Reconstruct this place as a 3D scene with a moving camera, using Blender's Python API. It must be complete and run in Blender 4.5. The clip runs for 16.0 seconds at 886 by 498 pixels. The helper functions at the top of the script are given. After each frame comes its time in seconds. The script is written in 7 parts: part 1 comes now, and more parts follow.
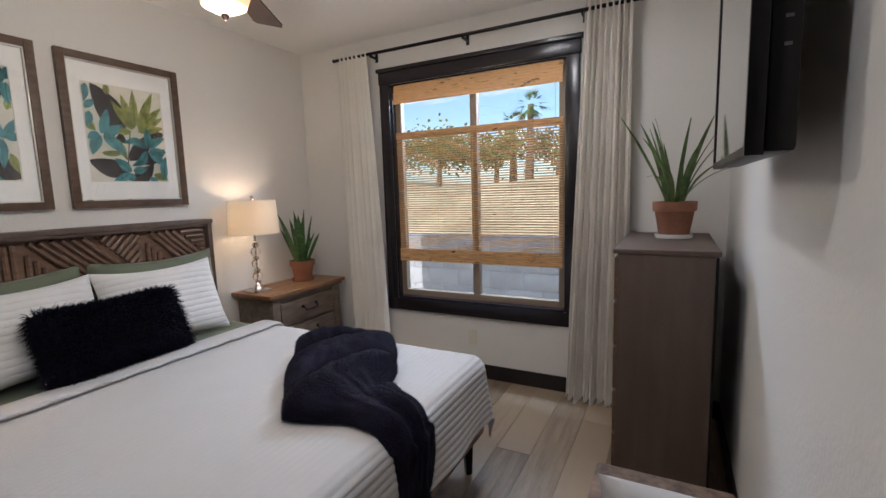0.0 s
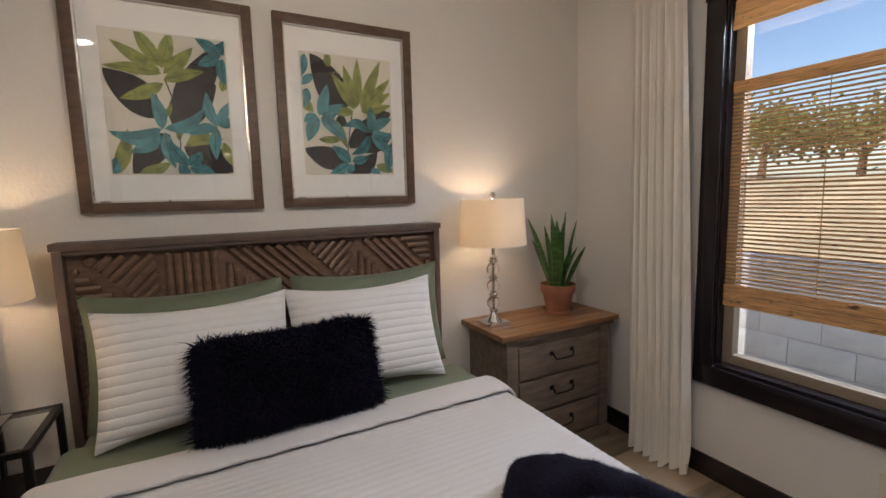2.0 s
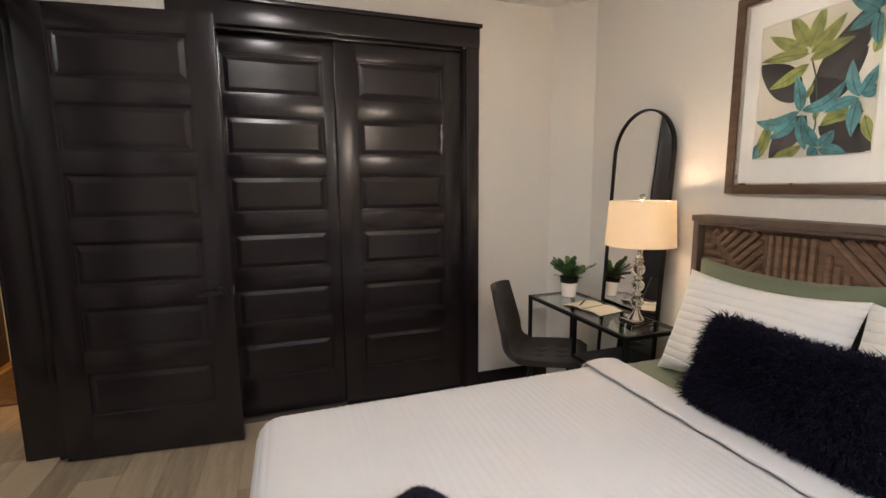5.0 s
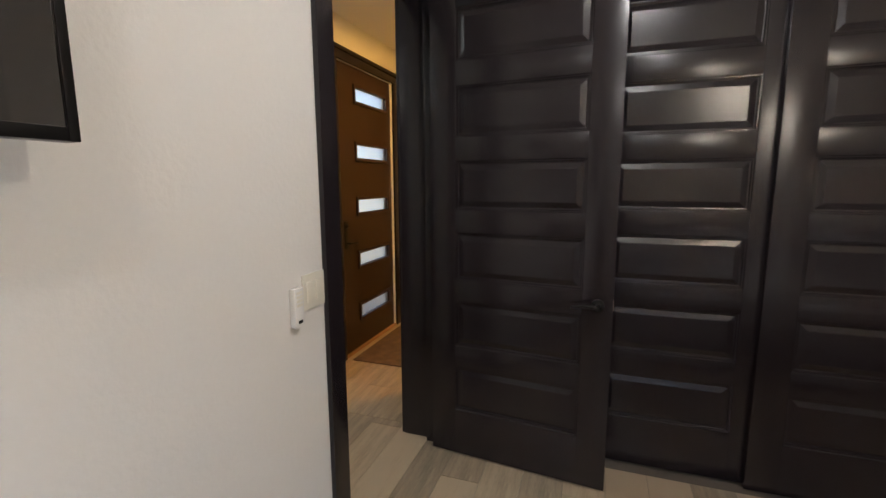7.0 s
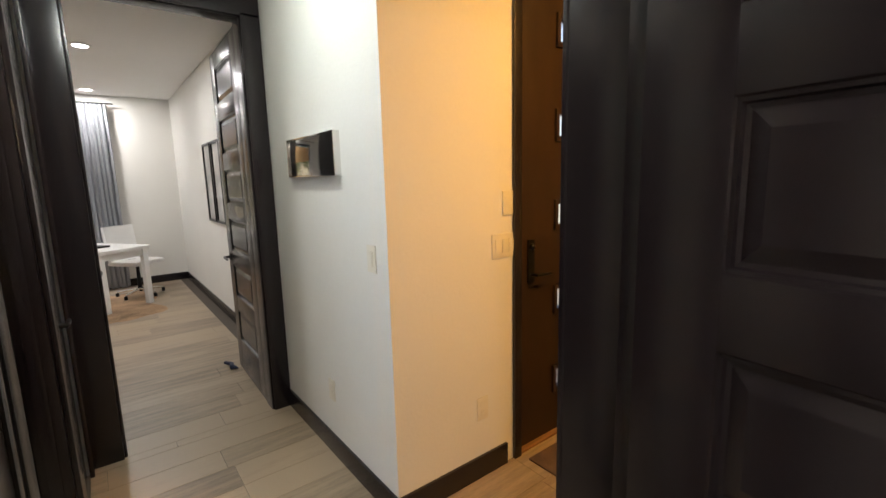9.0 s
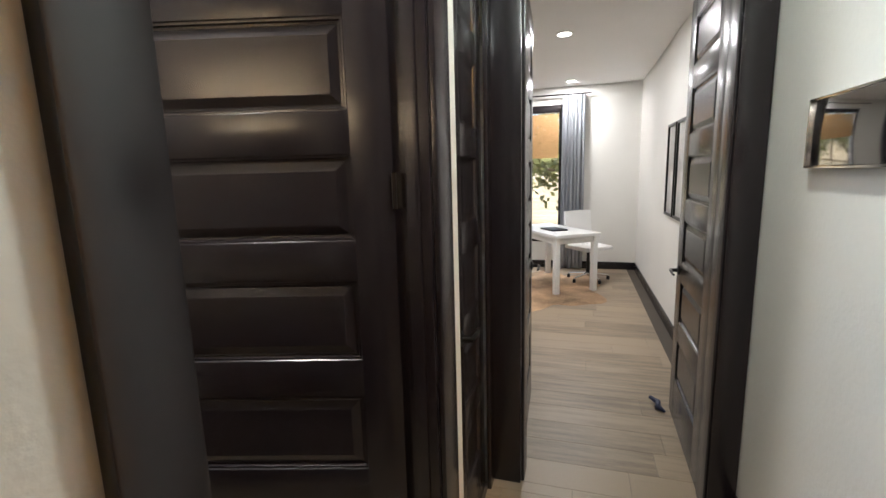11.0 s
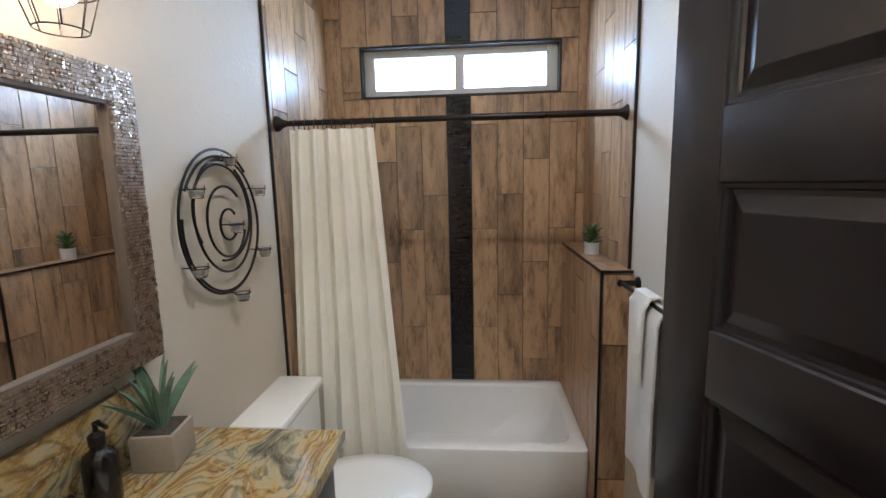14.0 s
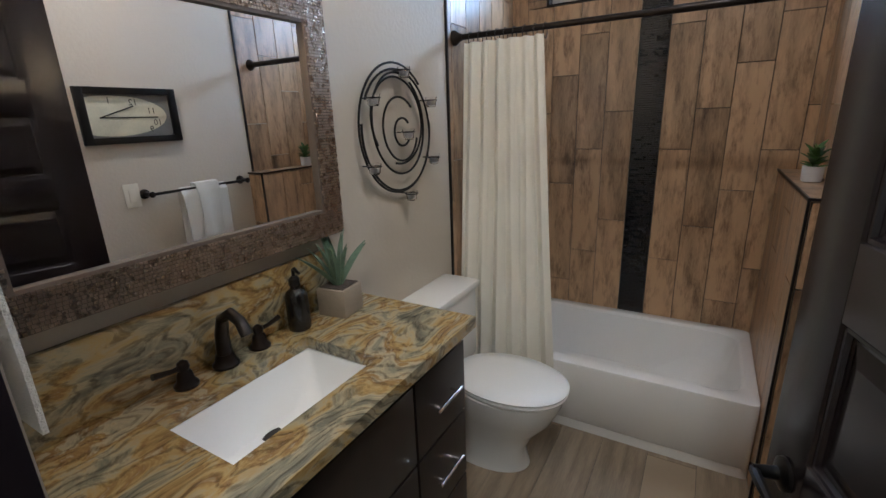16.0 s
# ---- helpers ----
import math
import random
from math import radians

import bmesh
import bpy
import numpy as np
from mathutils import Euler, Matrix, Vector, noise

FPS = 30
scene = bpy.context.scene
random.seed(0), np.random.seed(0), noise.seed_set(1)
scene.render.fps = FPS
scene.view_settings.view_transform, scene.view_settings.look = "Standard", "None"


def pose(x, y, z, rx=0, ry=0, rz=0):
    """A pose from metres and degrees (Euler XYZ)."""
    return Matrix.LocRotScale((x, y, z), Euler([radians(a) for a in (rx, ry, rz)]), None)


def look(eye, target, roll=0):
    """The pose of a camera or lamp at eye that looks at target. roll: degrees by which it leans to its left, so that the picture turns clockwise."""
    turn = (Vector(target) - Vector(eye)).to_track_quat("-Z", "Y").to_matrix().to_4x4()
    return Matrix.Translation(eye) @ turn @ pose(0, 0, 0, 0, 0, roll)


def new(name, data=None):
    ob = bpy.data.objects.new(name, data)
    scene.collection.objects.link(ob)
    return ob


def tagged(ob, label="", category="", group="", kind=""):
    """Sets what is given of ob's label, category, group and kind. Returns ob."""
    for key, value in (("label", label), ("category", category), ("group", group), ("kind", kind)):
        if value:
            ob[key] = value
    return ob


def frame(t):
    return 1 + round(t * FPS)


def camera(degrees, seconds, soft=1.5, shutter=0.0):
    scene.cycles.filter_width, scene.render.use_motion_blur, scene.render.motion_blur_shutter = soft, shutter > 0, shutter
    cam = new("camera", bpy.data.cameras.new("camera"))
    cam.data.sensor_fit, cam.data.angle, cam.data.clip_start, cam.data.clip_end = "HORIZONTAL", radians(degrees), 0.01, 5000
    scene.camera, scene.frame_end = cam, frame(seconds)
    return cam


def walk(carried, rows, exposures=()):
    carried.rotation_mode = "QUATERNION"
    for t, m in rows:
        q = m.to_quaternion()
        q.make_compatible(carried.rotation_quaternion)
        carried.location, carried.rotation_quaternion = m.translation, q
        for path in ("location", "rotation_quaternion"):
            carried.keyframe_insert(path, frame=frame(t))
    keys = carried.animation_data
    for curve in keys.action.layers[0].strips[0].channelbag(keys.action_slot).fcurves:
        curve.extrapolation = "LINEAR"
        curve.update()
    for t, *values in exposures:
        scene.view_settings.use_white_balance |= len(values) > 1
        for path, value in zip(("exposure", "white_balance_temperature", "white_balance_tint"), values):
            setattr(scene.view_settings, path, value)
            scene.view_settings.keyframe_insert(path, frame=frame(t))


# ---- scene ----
cam = camera(89.4, 16.0)
PATH = [
    (0, (3.062, -3.196, 1.485), (2.147, -1.435, 1.236), -1.7),
    (0.5, (2.823, -2.99, 1.473), (1.762, -1.313, 1.224), -1.6),
    (1, (2.594, -2.714, 1.466), (1.345, -1.171, 1.223), -1.8),
    (1.5, (2.383, -2.472, 1.466), (0.88, -1.174, 1.233), -1.7),
    (2, (2.261, -2.22, 1.488), (0.504, -1.294, 1.256), -1.5),
    (2.5, (2.195, -1.914, 1.524), (0.252, -1.514, 1.268), -1.1),
    (3, (2.122, -1.706, 1.537), (0.144, -1.857, 1.278), -0.9),
    (3.5, (2.055, -1.476, 1.543), (0.208, -2.194, 1.269), -0.7),
    (4, (2.058, -1.317, 1.515), (0.49, -2.527, 1.24), -0.7),
    (4.5, (2.061, -1.135, 1.505), (0.946, -2.772, 1.229), -0.7),
    (5, (2.055, -1.001, 1.501), (1.417, -2.876, 1.226), -0.5),
    (5.2, (2.078, -0.966, 1.511), (1.596, -2.886, 1.224), -0.4),
    (7.5, (2.58, -2.011, 1.477), (3.444, -3.788, 1.167), -0.7),
    (8, (2.677, -2.393, 1.509), (3.735, -4.058, 1.183), -1.4),
    (8.5, (2.759, -2.813, 1.5), (4.058, -4.3, 1.184), -1.4),
    (9, (2.904, -3.144, 1.486), (4.47, -4.348, 1.173), -1.5),
    (9.5, (3.11, -3.369, 1.496), (4.906, -4.189, 1.177), -1.3),
    (10, (3.345, -3.422, 1.495), (5.293, -3.746, 1.181), -1.2),
    (10.2, (3.441, -3.403, 1.509), (5.411, -3.527, 1.189), -1.3),
    (12.3, (4.136, -3.284, 1.537), (5.526, -1.88, 1.226), -1.2),
    (12.5, (4.179, -3.234, 1.553), (5.459, -1.728, 1.245), -1.1),
    (13, (4.282, -3.139, 1.58), (5.178, -1.378, 1.268), -1.2),
    (13.5, (4.351, -3.048, 1.581), (4.735, -1.109, 1.279), -1.3),
    (14, (4.381, -2.945, 1.594), (4.223, -0.973, 1.299), -1.3),
    (14.5, (4.457, -2.937, 1.604), (3.831, -1.06, 1.313), -1.4),
    (15, (4.536, -2.955, 1.564), (3.638, -1.192, 1.271), -1.4),
    (15.5, (4.556, -2.965, 1.529), (3.587, -1.255, 1.16), -1.5),
    (16, (4.572, -2.965, 1.519), (3.598, -1.312, 0.953), -2.0),
]
walk(cam, [(t, look(eye, at, roll)) for t, eye, at, roll in PATH],
     exposures=[(0, 0.36, 5600, 12), (0.5, 0.04, 5500, 11), (1.5, 0.08, 5500, 11), (2.0, 0.14, 6100, 14), (2.5, 0.24, 6600, 16), (3.5, 0.39, 6700, 16), (4.5, 0.74, 6150, 12), (5.2, 0.88, 6150, 12), (7.5, 0.93, 5950, 10), (9.0, 1.02, 6400, 12), (10.2, 1.05, 6200, 12), (12.3, 1.74, 6150, 12), (13.5, 1.22, 5750, 11), (14.5, 0.53, 5900, 13), (15.5, 0.19, 5750, 13), (16.0, 0.42, 5800, 13)])

# ---- world, sun, large lights ----
world = bpy.data.worlds.new("world")
scene.world = world
world.use_nodes = True
wn = world.node_tree.nodes
sky = wn.new("ShaderNodeTexSky")
sky.sky_type, sky.sun_disc = "NISHITA", False
sky.sun_elevation, sky.sun_rotation = radians(36), radians(197)
world.node_tree.links.new(sky.outputs[0], wn["Background"].inputs[0])
wn["Background"].inputs[1].default_value = 0.15


def lamp(name, kind, where, power, colour, size=0.1, target=None, **more):
    data = bpy.data.lights.new(name, kind)
    data.energy, data.color = power * (1 if kind == "SUN" else 0.3), colour
    if kind == "AREA":
        data.shape = more.get("shape", "DISK")
        data.size = size
        data.size_y = more.get("size_y", size)
    elif kind == "SUN":
        data.angle = radians(size)
    else:
        data.shadow_soft_size = size
    if kind == "SPOT":
        data.spot_size, data.spot_blend = radians(more.get("cone", 110)), 0.6
    ob = new(name, data)
    ob.matrix_world = look(where, target or (where[0], where[1] + 0.001, where[2] - 1))
    return ob


WARM, WHITE = (1.0, 0.66, 0.36), (1.0, 0.93, 0.84)
lamp("sun", "SUN", (-3, -10, 7.5), 5.0, (1.0, 0.94, 0.86), 0.5, (0, 0, 0))
lamp("bedroom_window_daylight", "AREA", (1.675, 0.62, 2.72), 230, (0.80, 0.90, 1.0), 1.40, (1.675, -1.6, 0.9), shape="RECTANGLE", size_y=0.5)
lamp("bath_window_daylight", "AREA", (4.28, -0.17, 2.22), 46, (0.56, 0.77, 1.0), 1.1, (4.28, -2.0, 1.6), shape="RECTANGLE", size_y=0.26)
lamp("office_window_daylight", "AREA", (11.5, -2.38, 2.75), 200, (0.88, 0.95, 1.0), 1.3, (8.0, -2.9, 0.6), shape="RECTANGLE", size_y=0.6)

# ---- materials ----
def mat(name, colour, rough=0.6, vary=0.12, scale=6.0, bump=0.05, fine=90.0, metal=0.0, stretch=(1, 1, 1), coat=0.0, sheen=0.0, island=0.0, joined=False, uneven=0.08):
    """A surface with soft stains, fine grain and light relief."""
    m = bpy.data.materials.new(name)
    m.use_nodes = True
    nt = m.node_tree
    n, l = nt.nodes, nt.links
    b = n["Principled BSDF"]
    b.inputs["Roughness"].default_value, b.inputs["Metallic"].default_value = rough, metal
    b.inputs["Coat Weight"].default_value, b.inputs["Sheen Weight"].default_value = coat, sheen
    co = n.new("ShaderNodeTexCoord")
    mp = n.new("ShaderNodeMapping")
    mp.inputs["Scale"].default_value = stretch
    l.new(co.outputs["Object"], mp.inputs[0])
    big, small = n.new("ShaderNodeTexNoise"), n.new("ShaderNodeTexNoise")
    big.inputs["Scale"].default_value, small.inputs["Scale"].default_value = scale, fine
    big.inputs["Detail"].default_value, small.inputs["Detail"].default_value = 5, 3
    l.new(mp.outputs[0], big.inputs[0]), l.new(mp.outputs[0], small.inputs[0])
    add = n.new("ShaderNodeMath")
    add.operation = "MULTIPLY_ADD"
    add.inputs[1].default_value = 0.35
    l.new(small.outputs[0], add.inputs[0]), l.new(big.outputs[0], add.inputs[2])
    last = add.outputs[0]
    if island:
        info = n.new("ShaderNodeNewGeometry" if joined else "ShaderNodeObjectInfo")
        more = n.new("ShaderNodeMath")
        more.operation = "MULTIPLY_ADD"
        more.inputs[1].default_value = island
        l.new(info.outputs["Random Per Island" if joined else "Random"], more.inputs[0]), l.new(last, more.inputs[2])
        last = more.outputs[0]
    ramp = n.new("ShaderNodeValToRGB")
    lo, hi = [max(0, c * (1 - 2 * vary)) for c in colour], [min(1, c * (1 + 2 * vary)) for c in colour]
    e = ramp.color_ramp.elements
    e[0].position, e[1].position = 0.35, 1.0 + island
    e[0].color, e[1].color = (*lo, 1), (*hi, 1)
    l.new(last, ramp.inputs[0]), l.new(ramp.outputs[0], b.inputs["Base Color"])
    rr = n.new("ShaderNodeMapRange")
    rr.inputs["To Min"].default_value, rr.inputs["To Max"].default_value = max(0.02, rough - uneven), min(1, rough + uneven)
    l.new(big.outputs[0], rr.inputs[0]), l.new(rr.outputs[0], b.inputs["Roughness"])
    if bump:
        bp = n.new("ShaderNodeBump")
        bp.inputs["Strength"].default_value, bp.inputs["Distance"].default_value = bump, 0.01
        l.new(small.outputs[0], bp.inputs["Height"]), l.new(bp.outputs[0], b.inputs["Normal"])
    return m


def glass(name, tint=(1, 1, 1), rough=0.0, ior=1.45):
    m = bpy.data.materials.new(name)
    m.use_nodes = True
    b = m.node_tree.nodes["Principled BSDF"]
    b.inputs["Base Color"].default_value = (*tint, 1)
    b.inputs["Transmission Weight"].default_value, b.inputs["Roughness"].default_value, b.inputs["IOR"].default_value = 1, rough, ior
    return m


def glow(name, colour, strength):
    m = bpy.data.materials.new(name)
    m.use_nodes = True
    b = m.node_tree.nodes["Principled BSDF"]
    b.inputs["Base Color"].default_value = (*colour, 1)
    b.inputs["Emission Color"].default_value, b.inputs["Emission Strength"].default_value = (*colour, 1), strength * 0.3
    return m


def ribbed(m, axis, pitch, depth, waves="SIN"):
    """Adds woven ribs to a cloth's relief, across one axis of the object."""
    n, l = m.node_tree.nodes, m.node_tree.links
    w = n.new("ShaderNodeTexWave")
    w.wave_type, w.bands_direction, w.wave_profile = "BANDS", axis, waves
    w.inputs["Scale"].default_value = 0.3142 / pitch
    w.inputs["Distortion"].default_value, w.inputs["Detail Scale"].default_value = 0.6, 3
    co = n.new("ShaderNodeTexCoord")
    l.new(co.outputs["Object"], w.inputs[0])
    bp = n.new("ShaderNodeBump")
    bp.inputs["Strength"].default_value, bp.inputs["Distance"].default_value = 1.0, depth
    sharp = n.new("ShaderNodeMath")
    sharp.operation = "POWER"
    sharp.inputs[1].default_value = 0.35
    l.new(w.outputs["Fac"], sharp.inputs[0]), l.new(sharp.outputs[0], bp.inputs["Height"])
    old = [k for k in l if k.to_socket.name == "Normal" and k.to_node.type == "BSDF_PRINCIPLED"]
    if old:
        l.new(old[0].from_socket, bp.inputs["Normal"])
    l.new(bp.outputs[0], n["Principled BSDF"].inputs["Normal"])
    return m


M_WALL = mat("wall_paint", (0.74, 0.715, 0.68), 0.75, 0.02, 1.2, 0.12, 60)
M_HALLWALL = mat("hall_wall_paint", (0.74, 0.73, 0.69), 0.75, 0.02, 1.2, 0.12, 60)
M_BATHWALL = mat("bath_wall_paint", (0.56, 0.495, 0.405), 0.7, 0.02, 1.2, 0.12, 60)
M_CEIL = mat("ceiling_paint", (0.80, 0.79, 0.77), 0.9, 0.02, 1.0, 0.15, 80)
M_DARK = mat("espresso_paint", (0.0140, 0.0103, 0.0125), 0.25, 0.02, 1.5, 0.0, 60, uneven=0.015)
M_DARK.node_tree.nodes["Principled BSDF"].inputs["Specular IOR Level"].default_value = 0.5
M_FLOOR = mat("wood_look_plank", (0.208, 0.158, 0.107), 0.40, 0.32, 3.0, 0.04, 30, stretch=(8, 0.7, 1), island=0.5)
M_FLOORJ = mat("wood_look_plank_far", (0.208, 0.158, 0.107), 0.40, 0.32, 3.0, 0.04, 30, stretch=(8, 0.7, 1), island=0.5, joined=True)
M_GROUT = mat("grout", (0.085, 0.070, 0.055), 0.9, 0.1)
M_TAUPE = mat("taupe_stained_wood", (0.110, 0.076, 0.060), 0.5, 0.14, 3, 0.06, 50, stretch=(5, 5, 0.8))
M_TAUPEH = mat("taupe_stained_wood_along", (0.15, 0.088, 0.055), 0.5, 0.25, 4, 0.08, 50, stretch=(12, 1.5, 12))
M_OAKTOP = mat("warm_oak_top", (0.25, 0.130, 0.060), 0.42, 0.25, 4, 0.06, 40, stretch=(10, 1.2, 4))
M_GREYWOOD = mat("greyed_wood", (0.170, 0.128, 0.097), 0.55, 0.25, 4, 0.08, 50, stretch=(8, 1.5, 8))
M_LINEN = mat("white_quilt_cotton", (0.52, 0.505, 0.50), 0.85, 0.02, 3, 0.15, 250, sheen=0.2)
M_PILLOW = ribbed(mat("white_pleated_pillow", (0.70, 0.685, 0.67), 0.85, 0.03, 3, 0.15, 250, sheen=0.2), "Z", 0.036, 0.0035)
M_GREEN = mat("sage_sheet", (0.125, 0.150, 0.095), 0.7, 0.06, 3, 0.1, 300, sheen=0.2)
M_NAVY = mat("navy_fur", (0.0095, 0.0085, 0.019), 0.8, 0.35, 9, 0.6, 120)
M_NAVY.node_tree.nodes["Principled BSDF"].inputs["Specular IOR Level"].default_value = 0.12
M_CURTAIN = mat("oatmeal_curtain", (0.82, 0.78, 0.71), 0.9, 0.04, 4, 0.3, 220, sheen=0.15)
M_BLACK = mat("black_metal", (0.012, 0.011, 0.011), 0.35, 0.1, 10, 0.02, metal=0.6)
M_BRONZE = mat("oiled_bronze", (0.020, 0.014, 0.011), 0.3, 0.2, 10, 0.02, metal=0.6)
M_VINYL = mat("almond_vinyl", (0.27, 0.21, 0.15), 0.5, 0.04, 4)
M_GLASS = glass("window_glass")
M_MIRROR = mat("mirror_silver", (0.9, 0.9, 0.9), 0.08, 0.0, 1, 0, metal=1.0)
M_MIRROR.node_tree.nodes["Principled BSDF"].inputs["Roughness"].default_value = 0.0
for k in [k for k in M_MIRROR.node_tree.links if k.to_socket.name == "Roughness"]:
    M_MIRROR.node_tree.links.remove(k)
M_PLASTIC = mat("ivory_plastic", (0.72, 0.68, 0.58), 0.4, 0.01, 3, 0)
M_WHITE = mat("white_enamel", (0.86, 0.85, 0.83), 0.12, 0.01, 2, 0, coat=0.5)
M_CHROME = mat("polished_chrome", (0.75, 0.73, 0.70), 0.12, 0.02, 5, 0, metal=1.0)


# ---- mesh helpers ----
def box(bm, x0, y0, z0, x1, y1, z1, bevel=0.0):
    vs = [bm.verts.new((x, y, z)) for x in (x0, x1) for y in (y0, y1) for z in (z0, z1)]
    fs = [bm.faces.new([vs[i] for i in q]) for q in ((0, 1, 3, 2), (4, 6, 7, 5), (0, 4, 5, 1), (2, 3, 7, 6), (0, 2, 6, 4), (1, 5, 7, 3))]
    if bevel:
        es = list({e for f in fs for e in f.edges})
        bmesh.ops.bevel(bm, geom=es, offset=bevel, segments=2, affect="EDGES", profile=0.6)
    return bm


def boxes(*rows, bevel=0.0):
    bm = bmesh.new()
    for r in rows:
        if bevel:
            one = box(bmesh.new(), *r, bevel=bevel)
            me = bpy.data.meshes.new("tmp")
            one.to_mesh(me)
            bm.from_mesh(me)
            bpy.data.meshes.remove(me)
            one.free()
        else:
            box(bm, *r)
    return bm


def lathe(profile, seg=24, bm=None, centre=(0, 0, 0)):
    """A turned body from rows of radius and height."""
    bm = bm or bmesh.new()
    cx, cy, cz = centre
    rings = []
    for r, z in profile:
        rings.append([bm.verts.new((cx + r * math.cos(a), cy + r * math.sin(a), cz + z)) for a in [2 * math.pi * i / seg for i in range(seg)]])
    for a, b in zip(rings, rings[1:]):
        for i in range(seg):
            bm.faces.new((a[i], a[(i + 1) % seg], b[(i + 1) % seg], b[i]))
    bm.faces.new(rings[0][::-1]), bm.faces.new(rings[-1])
    return bm


def tube(points, r, seg=8, bm=None, closed=False):
    """A round bar along points; r may be one radius or one for each point."""
    bm = bm or bmesh.new()
    pts = [Vector(p) for p in points]
    n = len(pts)
    rings = []
    side = None
    for i, p in enumerate(pts):
        d = (pts[(i + 1) % n] - pts[i - 1]) if closed or 0 < i < n - 1 else (pts[1] - pts[0] if i == 0 else pts[-1] - pts[-2])
        d.normalize()
        if side is None:
            side = d.orthogonal().normalized()
        side = (side - d * side.dot(d)).normalized()
        up = d.cross(side)
        rad = r[i] if isinstance(r, (list, tuple)) else r
        rings.append([bm.verts.new(p + rad * (math.cos(a) * side + math.sin(a) * up)) for a in [2 * math.pi * k / seg for k in range(seg)]])
    for i in range(n if closed else n - 1):
        a, b = rings[i], rings[(i + 1) % n]
        for k in range(seg):
            bm.faces.new((a[k], a[(k + 1) % seg], b[(k + 1) % seg], b[k]))
    if not closed:
        bm.faces.new(rings[0][::-1]), bm.faces.new(rings[-1])
    return bm


def sheet(nu, nv, f, thick=0.0):
    """A grid laid by f(u, v) for u and v from 0 to 1, with a thickness."""
    bm = bmesh.new()
    g = [[bm.verts.new(f(i / nu, j / nv)) for j in range(nv + 1)] for i in range(nu + 1)]
    for i in range(nu):
        for j in range(nv):
            bm.faces.new((g[i][j], g[i + 1][j], g[i + 1][j + 1], g[i][j + 1]))
    if thick:
        bm.normal_update()
        back = [[bm.verts.new(v.co - v.normal * thick) for v in row] for row in g]
        for i in range(nu):
            for j in range(nv):
                bm.faces.new((back[i][j], back[i][j + 1], back[i + 1][j + 1], back[i + 1][j]))
        rim = [(i, 0) for i in range(nu)] + [(nu, j) for j in range(nv)] + [(i, nv) for i in range(nu, 0, -1)] + [(0, j) for j in range(nv, 0, -1)]
        for (a, b), (c, d) in zip(rim, rim[1:] + rim[:1]):
            bm.faces.new((g[a][b], g[c][d], back[c][d], back[a][b]))
    return bm


def mesh_of(name, bm, material, smooth=True):
    if len(bm.faces) < 20000:
        bmesh.ops.recalc_face_normals(bm, faces=bm.faces[:])
    me = bpy.data.meshes.new(name)
    bm.to_mesh(me)
    bm.free()
    me.materials.append(material)
    if smooth:
        me.shade_smooth()
        me.set_sharp_from_angle(angle=radians(38))
    return me


def part(name, bm, material, parent, label="", at=None, smooth=True):
    ob = new(name, mesh_of(name, bm, material, smooth))
    ob.parent = parent
    if at is not None:
        ob.matrix_basis = at
    return tagged(ob, label)


def thing(name, label, category, m=None, group="", kind=""):
    ob = new(name)
    ob.empty_display_size = 0.1
    if m is not None:
        ob.matrix_world = m
    return tagged(ob, label, category, group, kind)


def structure(name, bm, material, label, category="wall", smooth=False):
    return tagged(new(name, mesh_of(name, bm, material, smooth)), label, category, "", "structure")


# ---- the shell ----
H = 2.76       # ceiling height
EX = 3.35      # bedroom's east wall
SY = -3.97     # closet wall
structure("wall_north", boxes((-0.12, 0, 0, 0.955, 0.14, H), (2.39, 0, 0, 3.50, 0.14, H), (0.955, 0, 0, 2.39, 0.14, 0.60), (0.955, 0, 2.375, 2.39, 0.14, H)), M_WALL, "warm white painted bedroom wall around the window")
structure("wall_west", boxes((-0.12, -4.75, 0, 0, 0, H)), M_WALL, "warm white painted wall behind the bed")
structure("wall_east", boxes((EX, -3.03, 0, 3.50, 0, H), (EX, -3.95, 2.45, 3.50, -3.03, H), (EX, -4.67, 0, 3.50, -3.95, H)), M_WALL, "warm white painted wall between bedroom, bathroom and hall")
bm = boxes((0, SY - 0.12, 0, 0.87, SY, H), (2.55, SY - 0.12, 0, EX, SY, H), (0.87, SY - 0.12, 2.44, 2.55, SY, H))
vs = [bm.verts.new(p) for p in ((0, SY, 0), (0, SY + 0.25, 0), (0.19, SY, 0), (0, SY, H), (0, SY + 0.25, H), (0.19, SY, H))]
for q in ((1, 2, 5, 4), (0, 2, 1), (3, 4, 5)):
    bm.faces.new([vs[i] for i in q])
structure("wall_south", bm, M_WALL, "warm white painted wall around the closet")
structure("closet_back_wall", boxes((0, -4.75, 0, EX, -4.67, H)), M_WALL, "plain wall at the back of the closet")
structure("ceiling", boxes((-0.12, -9.0, H, 3.50, 0.14, H + 0.1), (3.50, -9.0, H, 4.56, -0.13, H + 0.1), (4.56, -4.32, H, 12.0, -0.13, H + 0.1)), M_CEIL, "flat white painted ceiling", "ceiling")
